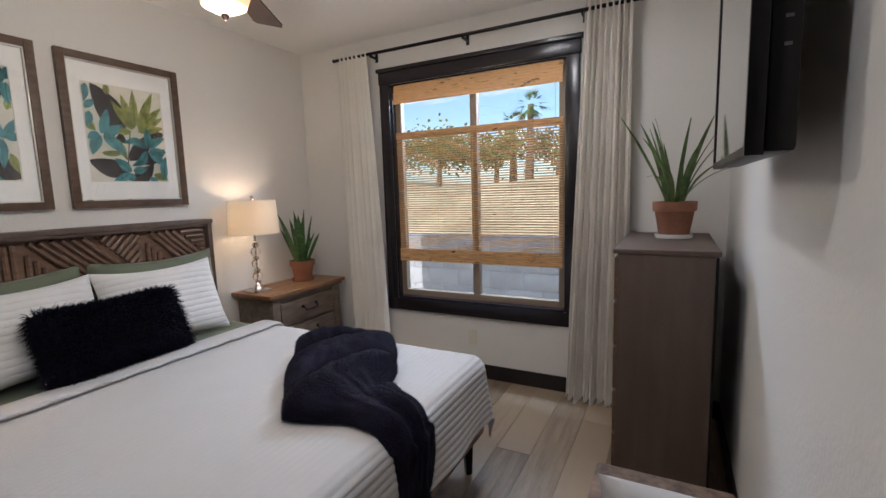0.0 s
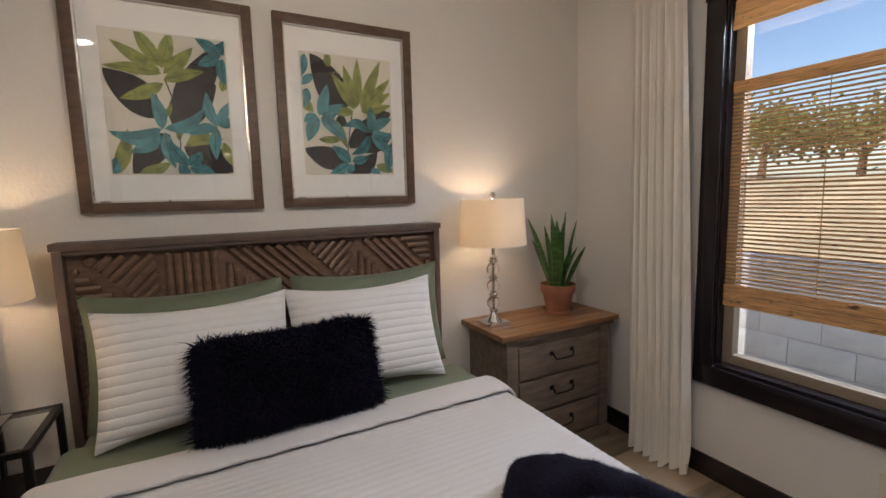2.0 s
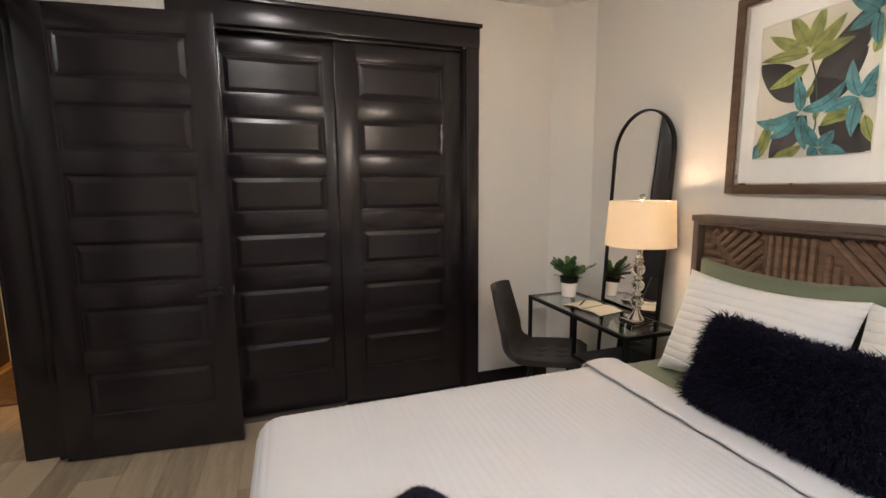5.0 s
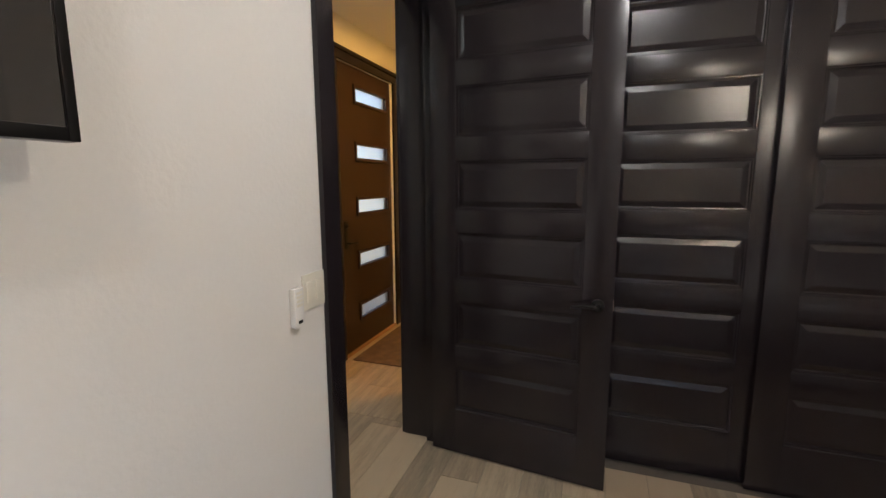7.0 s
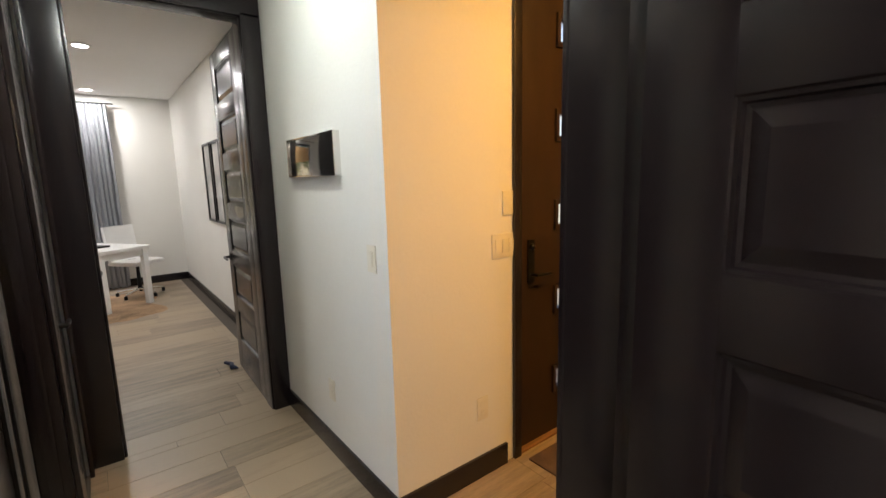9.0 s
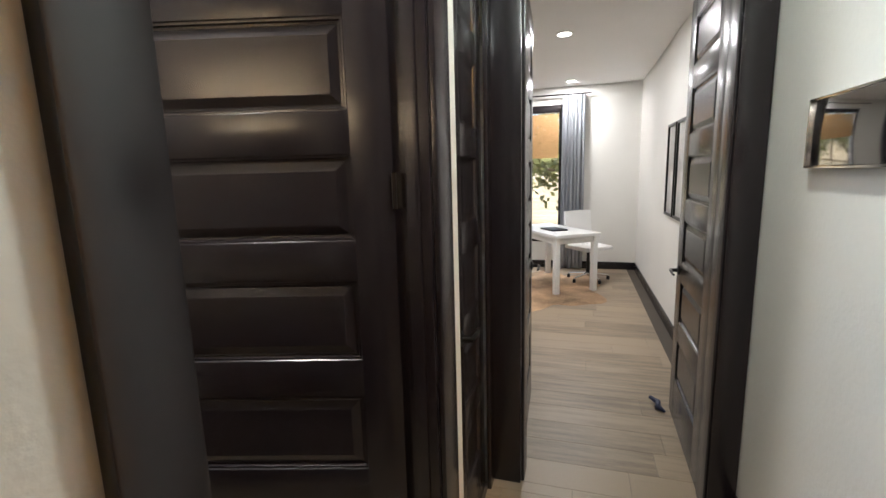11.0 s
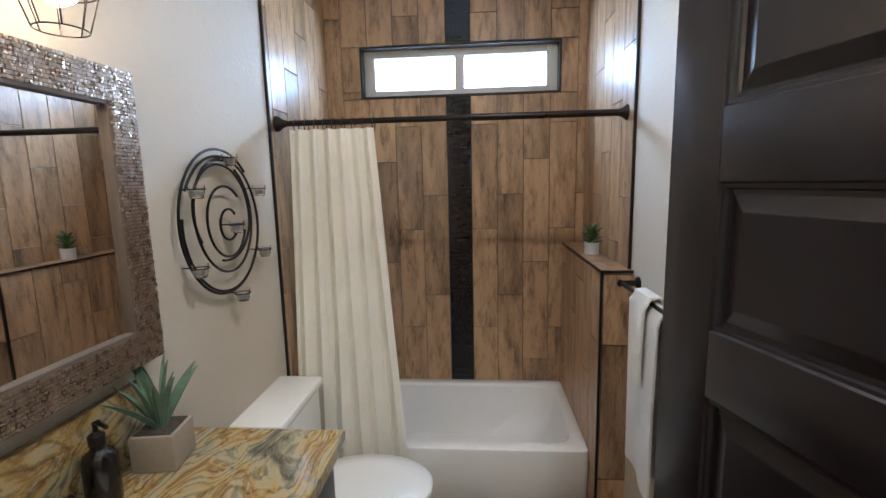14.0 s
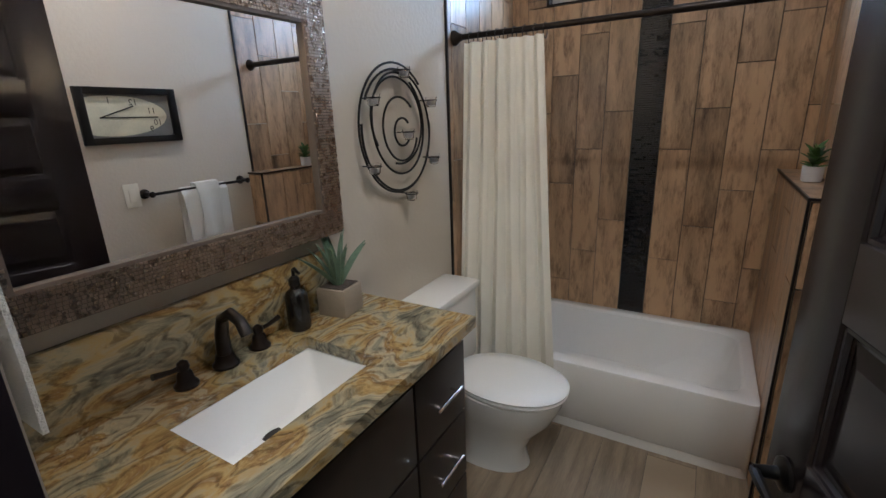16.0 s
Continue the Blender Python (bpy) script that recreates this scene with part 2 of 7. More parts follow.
# hall and foyer
HN, HS = -2.96, -4.04
structure("wall_hall_north", boxes((3.50, HN, 0, 4.11, HN + 0.085, H), (4.11, HN, 2.45, 4.98, HN + 0.085, H), (4.98, HN, 0, 5.25, HN + 0.085, H), (5.25, HN, 2.45, 5.74, HN + 0.085, H), (5.74, HN, 0, 5.80, HN + 0.085, H)), M_HALLWALL, "white painted hall wall around the bathroom door")
structure("wall_hall_south", boxes((4.43, HS - 0.13, 0, 5.80, HS, H)), M_HALLWALL, "short white hall wall with a picture and switches")
structure("wall_entry", boxes((4.43, -4.80, 0, 4.56, HS - 0.13, H), (4.43, -5.80, 2.43, 4.56, -4.80, H), (4.43, -9.0, 0, 4.56, -5.80, H)), M_HALLWALL, "foyer wall lit warm around the front door")
structure("wall_foyer_west", boxes((1.4, -9.0, 0, 1.5, -4.75, H), (1.5, -9.1, 0, 4.56, -9.0, H)), M_HALLWALL, "plain foyer wall")
structure("wall_office_west", boxes((5.80, -3.11, 0, 5.92, 0.0, H), (5.80, -3.93, 2.45, 5.92, -3.11, H), (5.80, -4.32, 0, 5.92, -3.93, H)), M_HALLWALL, "white painted wall around the office door")
structure("wall_office_south", boxes((5.92, -4.32, 0, 11.1, -4.20, H)), M_HALLWALL, "white painted office wall with two pictures")
structure("wall_office_east", boxes((11.0, -4.20, 0, 11.12, -3.06, H), (11.0, -1.7, 0, 11.12, 0, H), (11.0, -3.06, 0, 11.12, -1.7, 0.5), (11.0, -3.06, 2.40, 11.12, -1.7, H)), M_HALLWALL, "white painted far office wall")
structure("wall_office_north", boxes((5.92, -0.13, 0, 11.0, 0, H)), M_HALLWALL, "white painted office wall")
# bathroom
BW, BE, BN, BS = 3.50, 5.00, -0.27, HN + 0.085
structure("wall_bath_north", boxes((BW, BN, 0, 3.715, BN + 0.14, H), (4.85, BN, 0, BE + 0.12, BN + 0.14, H), (3.715, BN, 0, 4.85, BN + 0.14, 2.085), (3.715, BN, 2.365, 4.85, BN + 0.14, H)), M_GROUT, "tiled wall above the bathtub with a slot window")
structure("wall_bath_east", boxes((BE, BS, 0, BE + 0.12, BN, H)), M_BATHWALL, "beige painted bathroom wall")
structure("wall_bath_west", boxes((BW, BS, 0, BW + 0.004, BN, H)), M_BATHWALL, "beige painted bathroom wall behind the vanity")
structure("wall_bath_south", boxes((BW + 0.004, BS, 0, 4.11, BS + 0.004, H), (4.11, BS, 2.45, 4.98, BS + 0.004, H)), M_BATHWALL, "beige painted bathroom wall around its door")


def trim(name, rows, label, mat_=M_DARK, bevel=0.004):
    return structure(name, boxes(*rows, bevel=bevel), mat_, label, "trim", True)


BB = 0.115
trim("baseboard", [(0.0, -0.016, 0, EX, 0, BB), (0, -3.72, 0, 0.016, -0.016, BB), (0.19, SY, 0, 0.775, SY + 0.016, BB),
                   (EX - 0.016, -2.945, 0, EX, -0.016, BB), (3.50, -4.67, 0, 3.516, -4.05, BB)], "dark espresso baseboard along the bedroom walls")
trim("baseboard", [(4.43, HS, 0, 5.79, HS + 0.016, BB), (4.414, -4.70, 0, 4.43, HS + 0.016, BB), (3.52, HN - 0.016, 0, 4.02, HN, BB), (5.92, -4.20, 0, 11.0, -4.184, BB), (10.984, -4.184, 0, 11.0, -0.13, BB)], "dark espresso baseboard along the hall and office")
trim("baseboard", [(BE - 0.016, BS + 0.1, 0, BE, -1.14, BB), (BW + 0.004, -1.82, 0, BW + 0.02, -1.05, BB)], "dark espresso baseboard in the bathroom")

# casings
trim("window_trim", [(0.868, -0.026, 0.60, 0.957, 0, 2.375), (2.388, -0.026, 0.60, 2.475, 0, 2.375), (0.860, -0.028, 2.375, 2.483, 0, 2.47),
                     (0.845, -0.040, 2.47, 2.498, 0, 2.50), (0.868, -0.028, 0.50, 2.475, 0, 0.60),
                     (0.955, 0, 0.60, 0.972, 0.10, 2.375), (2.373, 0, 0.60, 2.39, 0.10, 2.375), (0.972, 0, 2.36, 2.373, 0.10, 2.375), (0.972, -0.012, 0.60, 2.373, 0.10, 0.618)],
     "wide black-brown painted window casing with a flat head")
trim("closet_trim", [(0.78, SY, 0, 0.875, SY + 0.022, 2.43), (2.545, SY, 0, 2.64, SY + 0.022, 2.43), (0.775, SY, 2.43, 2.645, SY + 0.024, 2.56), (0.76, SY, 2.56, 2.66, SY + 0.036, 2.585),
                     (0.87, SY - 0.12, 0, 0.885, SY, 2.43), (2.535, SY - 0.12, 0, 2.55, SY, 2.43), (0.885, SY - 0.12, 2.41, 2.535, SY - 0.01, 2.44)], "dark espresso casing around the closet")
trim("door_trim", [(EX - 0.02, -3.042, 0, EX, -2.945, 2.46), (EX - 0.02, -3.965, 2.46, EX, -2.945, 2.55), (3.50, -3.05, 0, 3.52, -2.97, 2.46), (3.50, -4.04, 0, 3.52, -3.94, 2.46), (3.50, -4.04, 2.46, 3.52, -2.97, 2.55), (3.295, -3.968, 0, EX, -3.90, 2.46),
                   (EX, -3.046, 0, 3.50, -3.03, 2.45), (EX, -3.95, 0, 3.50, -3.934, 2.45), (EX, -3.934, 2.434, 3.50, -3.046, 2.45)], "dark espresso casing of the bedroom door")
trim("door_trim", [(4.02, HN - 0.02, 0, 4.115, HN, 2.44), (4.975, HN - 0.02, 0, 5.12, HN, 2.44), (4.02, HN - 0.02, 2.44, 5.12, HN, 2.55),
                   (4.11, HN, 0, 4.126, HN + 0.085, 2.45), (4.964, HN, 0, 4.98, HN + 0.118, 2.45), (4.126, HN, 2.434, 4.964, HN + 0.085, 2.45), (4.955, HN + 0.03, 0, 4.964, HN + 0.07, 2.434)], "dark espresso casing of the bathroom door")
trim("door_trim", [(5.78, -3.11, 0, 5.80, HN - 0.004, 2.46), (5.78, -4.035, 0, 5.80, -3.925, 2.46), (5.78, -4.035, 2.44, 5.80, -3.0, 2.56),
                   (5.70, HN - 0.02, 0, 5.778, HN, 2.50), (5.80, -3.126, 0, 5.92, -3.11, 2.45), (5.80, -3.93, 0, 5.92, -3.914, 2.45), (5.80, -3.914, 2.434, 5.92, -3.126, 2.45)], "dark espresso casing of the office door")
trim("door_trim", [(4.41, -4.80, 0, 4.43, -4.75, 2.43), (4.41, -5.90, 0, 4.43, -5.80, 2.43), (4.41, -5.90, 2.43, 4.43, -4.75, 2.50), (4.40, -5.91, 2.50, 4.43, -4.74, 2.53)], "dark brown casing of the front door")


# ---- doors ----
def lever(parent, x, z, y, side, toward):
    """A lever handle on one face of a leaf."""
    bm = lathe([(0.029, 0), (0.029, 0.006), (0.022, 0.010), (0.012, 0.012), (0.010, 0.045), (0.012, 0.050)], 20)
    bmesh.ops.rotate(bm, verts=bm.verts[:], matrix=Matrix.Rotation(radians(-90 * side), 3, "X"))
    s = toward
    tube([(0, side * 0.046, 0), (s * 0.03, side * 0.05, 0.004), (s * 0.06, side * 0.05, 0.003), (s * 0.095, side * 0.047, -0.006), (s * 0.115, side * 0.046, -0.004)], [0.009, 0.009, 0.008, 0.007, 0.006], 8, bm)
    return part("handle", bm, M_BLACK, parent, "black lever handle", at=Matrix.Translation((x, y, z)))


def panel_door(name, label, w, m, lever_x=None, h=2.42, kind="structure", material=M_DARK, levers=(1, -1), stile=0.135):
    """A six-panel leaf; its hinge edge at x = 0, its middle plane at y = 0."""
    door = thing(name, label, "door", m, kind=kind)
    t, st, ph, z0, pitch = 0.0175, stile, 0.245, 0.26, 0.36
    rows = [(0, -t, 0.008, st, t, h), (w - st, -t, 0.008, w, t, h)]
    zs = [z0 + i * pitch for i in range(6)]
    edges = [0.008] + [z for q in zs for z in (q, q + ph)] + [h]
    rows += [(st, -t, a, w - st, t, b) for a, b in zip(edges[::2], edges[1::2])]
    part("leaf_frame", boxes(*rows, bevel=0.0015), material, door)
    for z in zs:
        bm = bmesh.new()
        for s in (1, -1):
            loops = []
            for inset, y in ((0, t), (0.003, t - 0.004), (0.009, t - 0.0045), (0.012, t - 0.011), (0.019, t - 0.0125), (0.046, t - 0.004), (0.048, t - 0.004)):
                loops.append([bm.verts.new((x, s * y, q)) for x, q in ((st + inset, z + inset), (w - st - inset, z + inset), (w - st - inset, z + ph - inset), (st + inset, z + ph - inset))])
            for a, b in zip(loops, loops[1:]):
                for i in range(4):
                    bm.faces.new((a[i], a[(i + 1) % 4], b[(i + 1) % 4], b[i]))
            bm.faces.new(loops[-1])
        part("panel", bm, material, door, smooth=False)
    if lever_x is not None:
        for s in levers:
            lever(door, lever_x, 0.92, s * t, s, -1 if lever_x > w / 2 else 1)
    return door


M_HINGE = mat("satin_brass", (0.42, 0.36, 0.26), 0.35, 0.08, 12, 0, metal=0.8)


def hinge(door, z):
    part("hinge", tube([(-0.004, 0.024, z - 0.05), (-0.004, 0.024, z + 0.05)], 0.007, 8), M_BRONZE, door)


d1 = panel_door("door_1", "open dark espresso six-panel bedroom door with a black lever", 0.91, pose(3.29, -3.868, 0, 0, 0, 180 - 5.57), 0.845)
part("latch", boxes((0.9095, -0.011, 0.90, 0.9125, 0.011, 0.95)), M_CHROME, d1, "brass latch plate")
d2 = panel_door("door_2", "open dark espresso six-panel bathroom door with black lever", 0.80, pose(4.955, HN + 0.105, 0, 0, 0, 90 + 15), 0.735, stile=0.115)
for z in (0.30, 1.48, 2.2):
    hinge(d2, z)
    part("hinge_plate", boxes((-0.003, -0.014, z - 0.05, -0.0005, 0.017, z + 0.05), (-0.024, -0.035, z - 0.05, 0.0, -0.031, z + 0.05)), M_HINGE, d2, "satin brass hinge plate")
panel_door("door_3", "closed dark espresso hall cupboard door with black lever", 0.46, pose(5.712, HN + 0.03, 0, 0, 0, 180), 0.415, levers=(1,), stile=0.10)
panel_door("door_4", "open dark espresso six-panel office door", 0.80, pose(5.93, -3.935, 0, 0, 0, -1.5), 0.735)
panel_door("door_5", "open dark espresso six-panel office door beside its pair", 0.80, pose(5.93, -3.085, 0, 0, 0, 2.5), 0.735)
panel_door("closet_door", "closed dark espresso six-panel sliding closet door", 0.86, pose(0.885, SY - 0.045, 0, 0, 0, 0), h=2.405, kind="")["group"] = "closet doors"
panel_door("closet_door", "closed dark espresso six-panel sliding closet door", 0.86, pose(1.68, SY - 0.09, 0, 0, 0, 0), h=2.405, kind="")["group"] = "closet doors"

# ---- bedroom window, blind and curtains ----
win = thing("window_1", "two-pane sliding window with almond vinyl frame", "window", kind="structure")
part("window_frame", boxes((0.972, 0.045, 0.618, 1.022, 0.10, 2.36), (2.323, 0.045, 0.618, 2.373, 0.10, 2.36), (1.022, 0.045, 0.618, 2.323, 0.10, 0.668), (1.022, 0.045, 2.31, 2.323, 0.10, 2.36), (1.645, 0.040, 0.668, 1.70, 0.10, 2.31), bevel=0.004), M_VINYL, win)
for x0, x1 in ((1.022, 1.645), (1.70, 2.323)):
    p = part("pane", boxes((x0, 0.075, 0.668, x1, 0.080, 2.31)), M_GLASS, win)
    p.visible_shadow = False

M_BAMBOO = mat("split_bamboo", (0.40, 0.24, 0.105), 0.6, 0.65, 8, 0.2, 60, stretch=(1.6, 6, 30), island=0.5)
bt, bx = M_BAMBOO.node_tree.nodes.new("ShaderNodeBsdfTranslucent"), M_BAMBOO.node_tree.nodes.new("ShaderNodeMixShader")
bt.inputs[0].default_value, bx.inputs[0].default_value = (0.55, 0.33, 0.14, 1), 0.14
M_BAMBOO.node_tree.links.new(M_BAMBOO.node_tree.nodes["Principled BSDF"].outputs[0], bx.inputs[1]), M_BAMBOO.node_tree.links.new(bt.outputs[0], bx.inputs[2])
M_BAMBOO.node_tree.links.new(bx.outputs[0], M_BAMBOO.node_tree.nodes["Material Output"].inputs[0])
bn, bl_ = M_BAMBOO.node_tree.nodes, M_BAMBOO.node_tree.links
fleck, fr_, fm, fc_, fp = bn.new("ShaderNodeTexNoise"), bn.new("ShaderNodeValToRGB"), bn.new("ShaderNodeMix"), bn.new("ShaderNodeTexCoord"), bn.new("ShaderNodeMapping")
fp.inputs["Scale"].default_value = (14, 14, 46)
fleck.inputs["Scale"].default_value, fleck.inputs["Detail"].default_value = 1.0, 2
bl_.new(fc_.outputs["Object"], fp.inputs[0]), bl_.new(fp.outputs[0], fleck.inputs[0]), bl_.new(fleck.outputs[0], fr_.inputs[0])
fr_.color_ramp.elements[0].position, fr_.color_ramp.elements[1].position = 0.27, 0.36
fr_.color_ramp.elements[0].color = (0.10, 0.07, 0.05, 1)
fm.data_type, fm.blend_type = "RGBA", "MULTIPLY"
fm.inputs["Factor"].default_value = 1.0
tone = [k for k in bl_ if k.to_socket == bn["Principled BSDF"].inputs["Base Color"]][0].from_socket
bl_.new(tone, fm.inputs[6]), bl_.new(fr_.outputs[0], fm.inputs[7]), bl_.new(fm.outputs[2], bn["Principled BSDF"].inputs["Base Color"])
blind = thing("bamboo_blind", "woven split-bamboo blind half lowered over the window", "blind", pose(1.672, 0.02, 0))
W2 = 0.685
part("valance", boxes(*[(-W2, -0.030 + 0.003 * i - 0.003 * (i % 2), 2.212 + i * 0.0222, W2, -0.023 + 0.003 * i, 2.2315 + i * 0.0222) for i in range(7)]), M_BAMBOO, blind, "folded bamboo valance")
tagged(blind.children[0], "folded bamboo valance", kind="stuff")
part("head_rail", boxes((-W2, 0.004, 2.335, W2, 0.022, 2.360)), M_BAMBOO, blind)
rng = random.Random(4)
bm = bmesh.new()
z = 1.02
while z < 1.93:
    d = rng.uniform(0.0075, 0.0100)
    y = rng.uniform(-0.002, 0.002)
    box(bm, -W2, y - 0.002, z, W2, y + 0.002, z + d)
    z += d + rng.uniform(0.0085, 0.0115)
tagged(part("slats", bm, M_BAMBOO, blind, "thin split-bamboo slats"), kind="stuff")
part("bottom_fold", boxes(*[(-W2, -0.012 + 0.003 * (i % 2), 0.922 + i * 0.0205, W2, 0.006, 0.9405 + i * 0.0205) for i in range(5)]), M_BAMBOO, blind)
part("top_rail", boxes((-W2, -0.008, 1.935, W2, 0.010, 1.985), bevel=0.003), M_BAMBOO, blind)
for x in (-0.62, -0.31, 0.0, 0.31, 0.62):
    part("cord", tube([(x, -0.004, 0.93), (x, -0.004, 1.96)], 0.0022, 5), M_BAMBOO, blind)
for x in (-0.63, 0.63):
    part("cord", tube([(x, 0.006, 1.98), (x, 0.006, 2.34)], 0.0015, 5), M_BAMBOO, blind)


def curtain(name, label, x0, x1, b0, b1, ztop, y, folds, zbot=0.012, material=M_CURTAIN, m=None, seed=1, depth=0.034, category="curtain"):
    """A hanging cloth, x0 to x1 at the top, b0 to b1 at the floor."""
    rg = random.Random(seed)
    ph = [rg.uniform(-0.5, 0.5) for _ in range(folds + 2)]

    def f(u, v):
        k = u * folds
        i = int(k)
        a = 2 * math.pi * (k + 0.25 * math.sin(3 * v + i) * ph[min(i, folds)])
        amp = depth * (0.75 + 0.5 * ph[min(i, folds)] + 0.3 * (1 - v))
        x = (b0 + (b1 - b0) * u) * (1 - v) + (x0 + (x1 - x0) * u) * v
        flare = max(0, 0.06 - v) / 0.06
        return (x + 0.010 * math.sin(a * 2 + 1) * (1 - v), y + amp * math.sin(a) - 0.05 * flare * flare * (0.5 + ph[min(i, folds)]), zbot + (ztop - zbot) * v + 0.02 * flare * math.sin(a))
    ob = thing(name, label, category, m, group="curtains" if category == "curtain" else "")
    part("cloth", sheet(folds * 14, 50, f, 0.003), material, ob)
    return ob


curtain("curtain", "oatmeal linen curtain bunched beside the window, puddling on the floor", 0.50, 0.80, 0.53, 0.90, 2.64, -0.085, 7, seed=3)
curtain("curtain", "oatmeal linen curtain bunched beside the window, puddling on the floor", 2.52, 2.80, 2.40, 2.80, 2.66, -0.085, 8, seed=8)
rod = thing("curtain_rod", "long black metal curtain rod with small end knobs", "curtain rod", pose(0, -0.085, 2.615))
part("bar", tube([(0.47, 0, 0), (2.84, 0, 0)], 0.0125, 12), M_BLACK, rod)
for x in (0.46, 2.85):
    part("finial", lathe([(0.001, -0.016), (0.012, -0.012), (0.018, 0), (0.012, 0.012), (0.001, 0.016)], 14), M_BLACK, rod, at=Matrix.Translation((x, 0, 0)))
for x in (0.84, 1.66, 2.50):
    part("bracket", boxes((x - 0.006, 0.0, -0.03, x + 0.006, 0.085, -0.012), (x - 0.012, 0.079, -0.05, x + 0.012, 0.085, 0.02), (x - 0.006, -0.014, -0.03, x + 0.006, -0.006, 0.004)), M_BLACK, rod)

# ---- bed ----
BX0, BX1, BY0, BY1, BZ = 0.13, 2.14, -2.70, -1.15, 0.625
bed = thing("bed", "queen bed with carved taupe wood headboard and low rails", "bed", pose(0, -1.925, 0))
HW, HT = 0.815, 1.35


def carve(poly, ang, pitch=0.034, r=0.0145, x=0.080):
    """Half-round ridges that run at one angle inside a convex outline (y, z)."""
    d = Vector((math.cos(radians(ang)), math.sin(radians(ang))))
    nrm = Vector((-d.y, d.x))
    vs = [Vector(p) for p in poly]
    lo, hi = min(v.dot(nrm) for v in vs), max(v.dot(nrm) for v in vs)
    k = lo + pitch * 0.55
    while k < hi:
        hits = []
        for a, b in zip(vs, vs[1:] + vs[:1]):
            da, db = a.dot(nrm) - k, b.dot(nrm) - k
            if da * db < 0:
                hits.append((a + (b - a) * da / (da - db)).dot(d))
        if len(hits) == 2 and abs(hits[0] - hits[1]) > 0.035:
            s0, s1 = sorted(hits)
            s0, s1 = s0 + 0.010, s1 - 0.010
            ends = [s0, s0 + 0.006, s1 - 0.006, s1]
            rad = [0.3 * r, r, r, 0.3 * r]
            part("ridge", tube([(x, *(nrm * k + d * s)) for s in ends], rad, 7), M_TAUPEH, hb)
        k += pitch


hb = part("headboard", boxes((0.03, -HW + 0.032, 0.35, 0.072, HW - 0.032, HT - 0.048)), M_TAUPEH, bed)
part("headboard_frame", boxes((0.02, -HW, 0.0, 0.118, -HW + 0.032, HT - 0.03), (0.02, HW - 0.032, 0.0, 0.118, HW, HT - 0.03), (0.02, -HW + 0.032, HT - 0.048, 0.115, HW - 0.032, HT - 0.03), (0.012, -HW - 0.006, HT - 0.03, 0.125, HW + 0.006, HT), bevel=0.004), M_TAUPE, bed)
zb, zt = 0.50, HT - 0.055
L = HW - 0.04
zones = [([(-L, zb), (-L, zt - 0.02), (-L + 0.30, zt - 0.32), (-L + 0.30, zb)], 0), ([(-L, zt), (-L + 0.30, zt), (-L + 0.30, zt - 0.30)], 45),
         ([(-L + 0.31, zb), (-L + 0.31, zt), (-L + 0.52, zt), (-L + 0.52, zb)], 90), ([(-L + 0.53, zb), (-L + 0.53, zt - 0.03), (-L + 0.95, zt - 0.45), (-L + 0.95, zb)], 90),
         ([(-L + 0.53, zt), (-L + 0.82, zt), (-L + 1.12, zt - 0.30), (-L + 1.12, zt - 0.57)], -45), ([(-L + 0.84, zt), (-L + 1.12, zt), (-L + 1.12, zt - 0.28)], 45),
         ([(-L + 1.13, zb), (-L + 1.13, zt - 0.03), (L, zt - 0.45), (L, zb)], 90), ([(-L + 1.14, zt), (-L + 1.32, zt), (L, zt - 0.23), (L, zt - 0.41)], -45),
         ([(-L + 1.34, zt), (L, zt), (L, zt - 0.21)], 0)]
for poly, ang in zones:
    carve(poly, ang)
part("side_rail", boxes((0.12, -0.79, 0.22, 2.16, -0.755, 0.34), bevel=0.005), M_TAUPEH, bed)
part("side_rail", boxes((0.12, 0.755, 0.22, 2.16, 0.79, 0.34), bevel=0.005), M_TAUPEH, bed)
part("foot_rail", boxes((2.16, -0.80, 0.22, 2.20, 0.80, 0.34), bevel=0.006), M_TAUPEH, bed)
for y in (-0.74, 0.74):
    part("leg", lathe([(0.018, 0), (0.022, 0.01), (0.032, 0.22)], 4), M_BLACK, bed, "dark tapered leg", at=Matrix.Translation((2.13, y, 0)))
mattress = thing("mattress", "mattress in a sage green fitted sheet on the bed", "mattress", pose(0, -1.925, 0))
part("ticking", boxes((0.125, -0.765, 0.34, 2.12, 0.765, BZ - 0.012), bevel=0.04), M_GREEN, mattress)


def draped(u, v, x0, x1, half, top, drop, foot=True, r=0.055, lump=0.004, rib=0.0):
    """A cover that lies flat and falls over the sides and the foot."""
    x = x0 + (x1 + (drop if foot else 0) - x0) * u
    y = (half + drop) * (2 * v - 1)
    ex, ey = max(0.0, x - x1), max(0.0, abs(y) - half)
    d = math.hypot(ex, ey)
    bx, by = min(x, x1), max(-half, min(half, y))
    wob = lump * noise.noise((x * 2.2, y * 2.2, top)) + lump * 0.5 * noise.noise((x * 7, y * 7, 2))
    ridge = rib * (0.4 + 0.6 * min(1.0, d / 0.09)) * abs(math.sin(math.pi * x / 0.031)) ** 0.7
    if d < 1e-6:
        return (bx, by, top + wob + ridge)
    n = (ex / d, math.copysign(ey / d, y))
    if d < r * math.pi / 2:
        out, down = (r + ridge) * math.sin(d / r), r - (r + ridge) * math.cos(d / r)
    else:
        out, down = r + ridge + 0.13 * (d - r * 1.57) + 0.10 * math.sin(9 * (x + y) + 3 * y) * (d - r) * (d - r), r + (d - r * 1.57) * 0.99
    return (bx + n[0] * out, by + n[1] * out, top - down + wob)


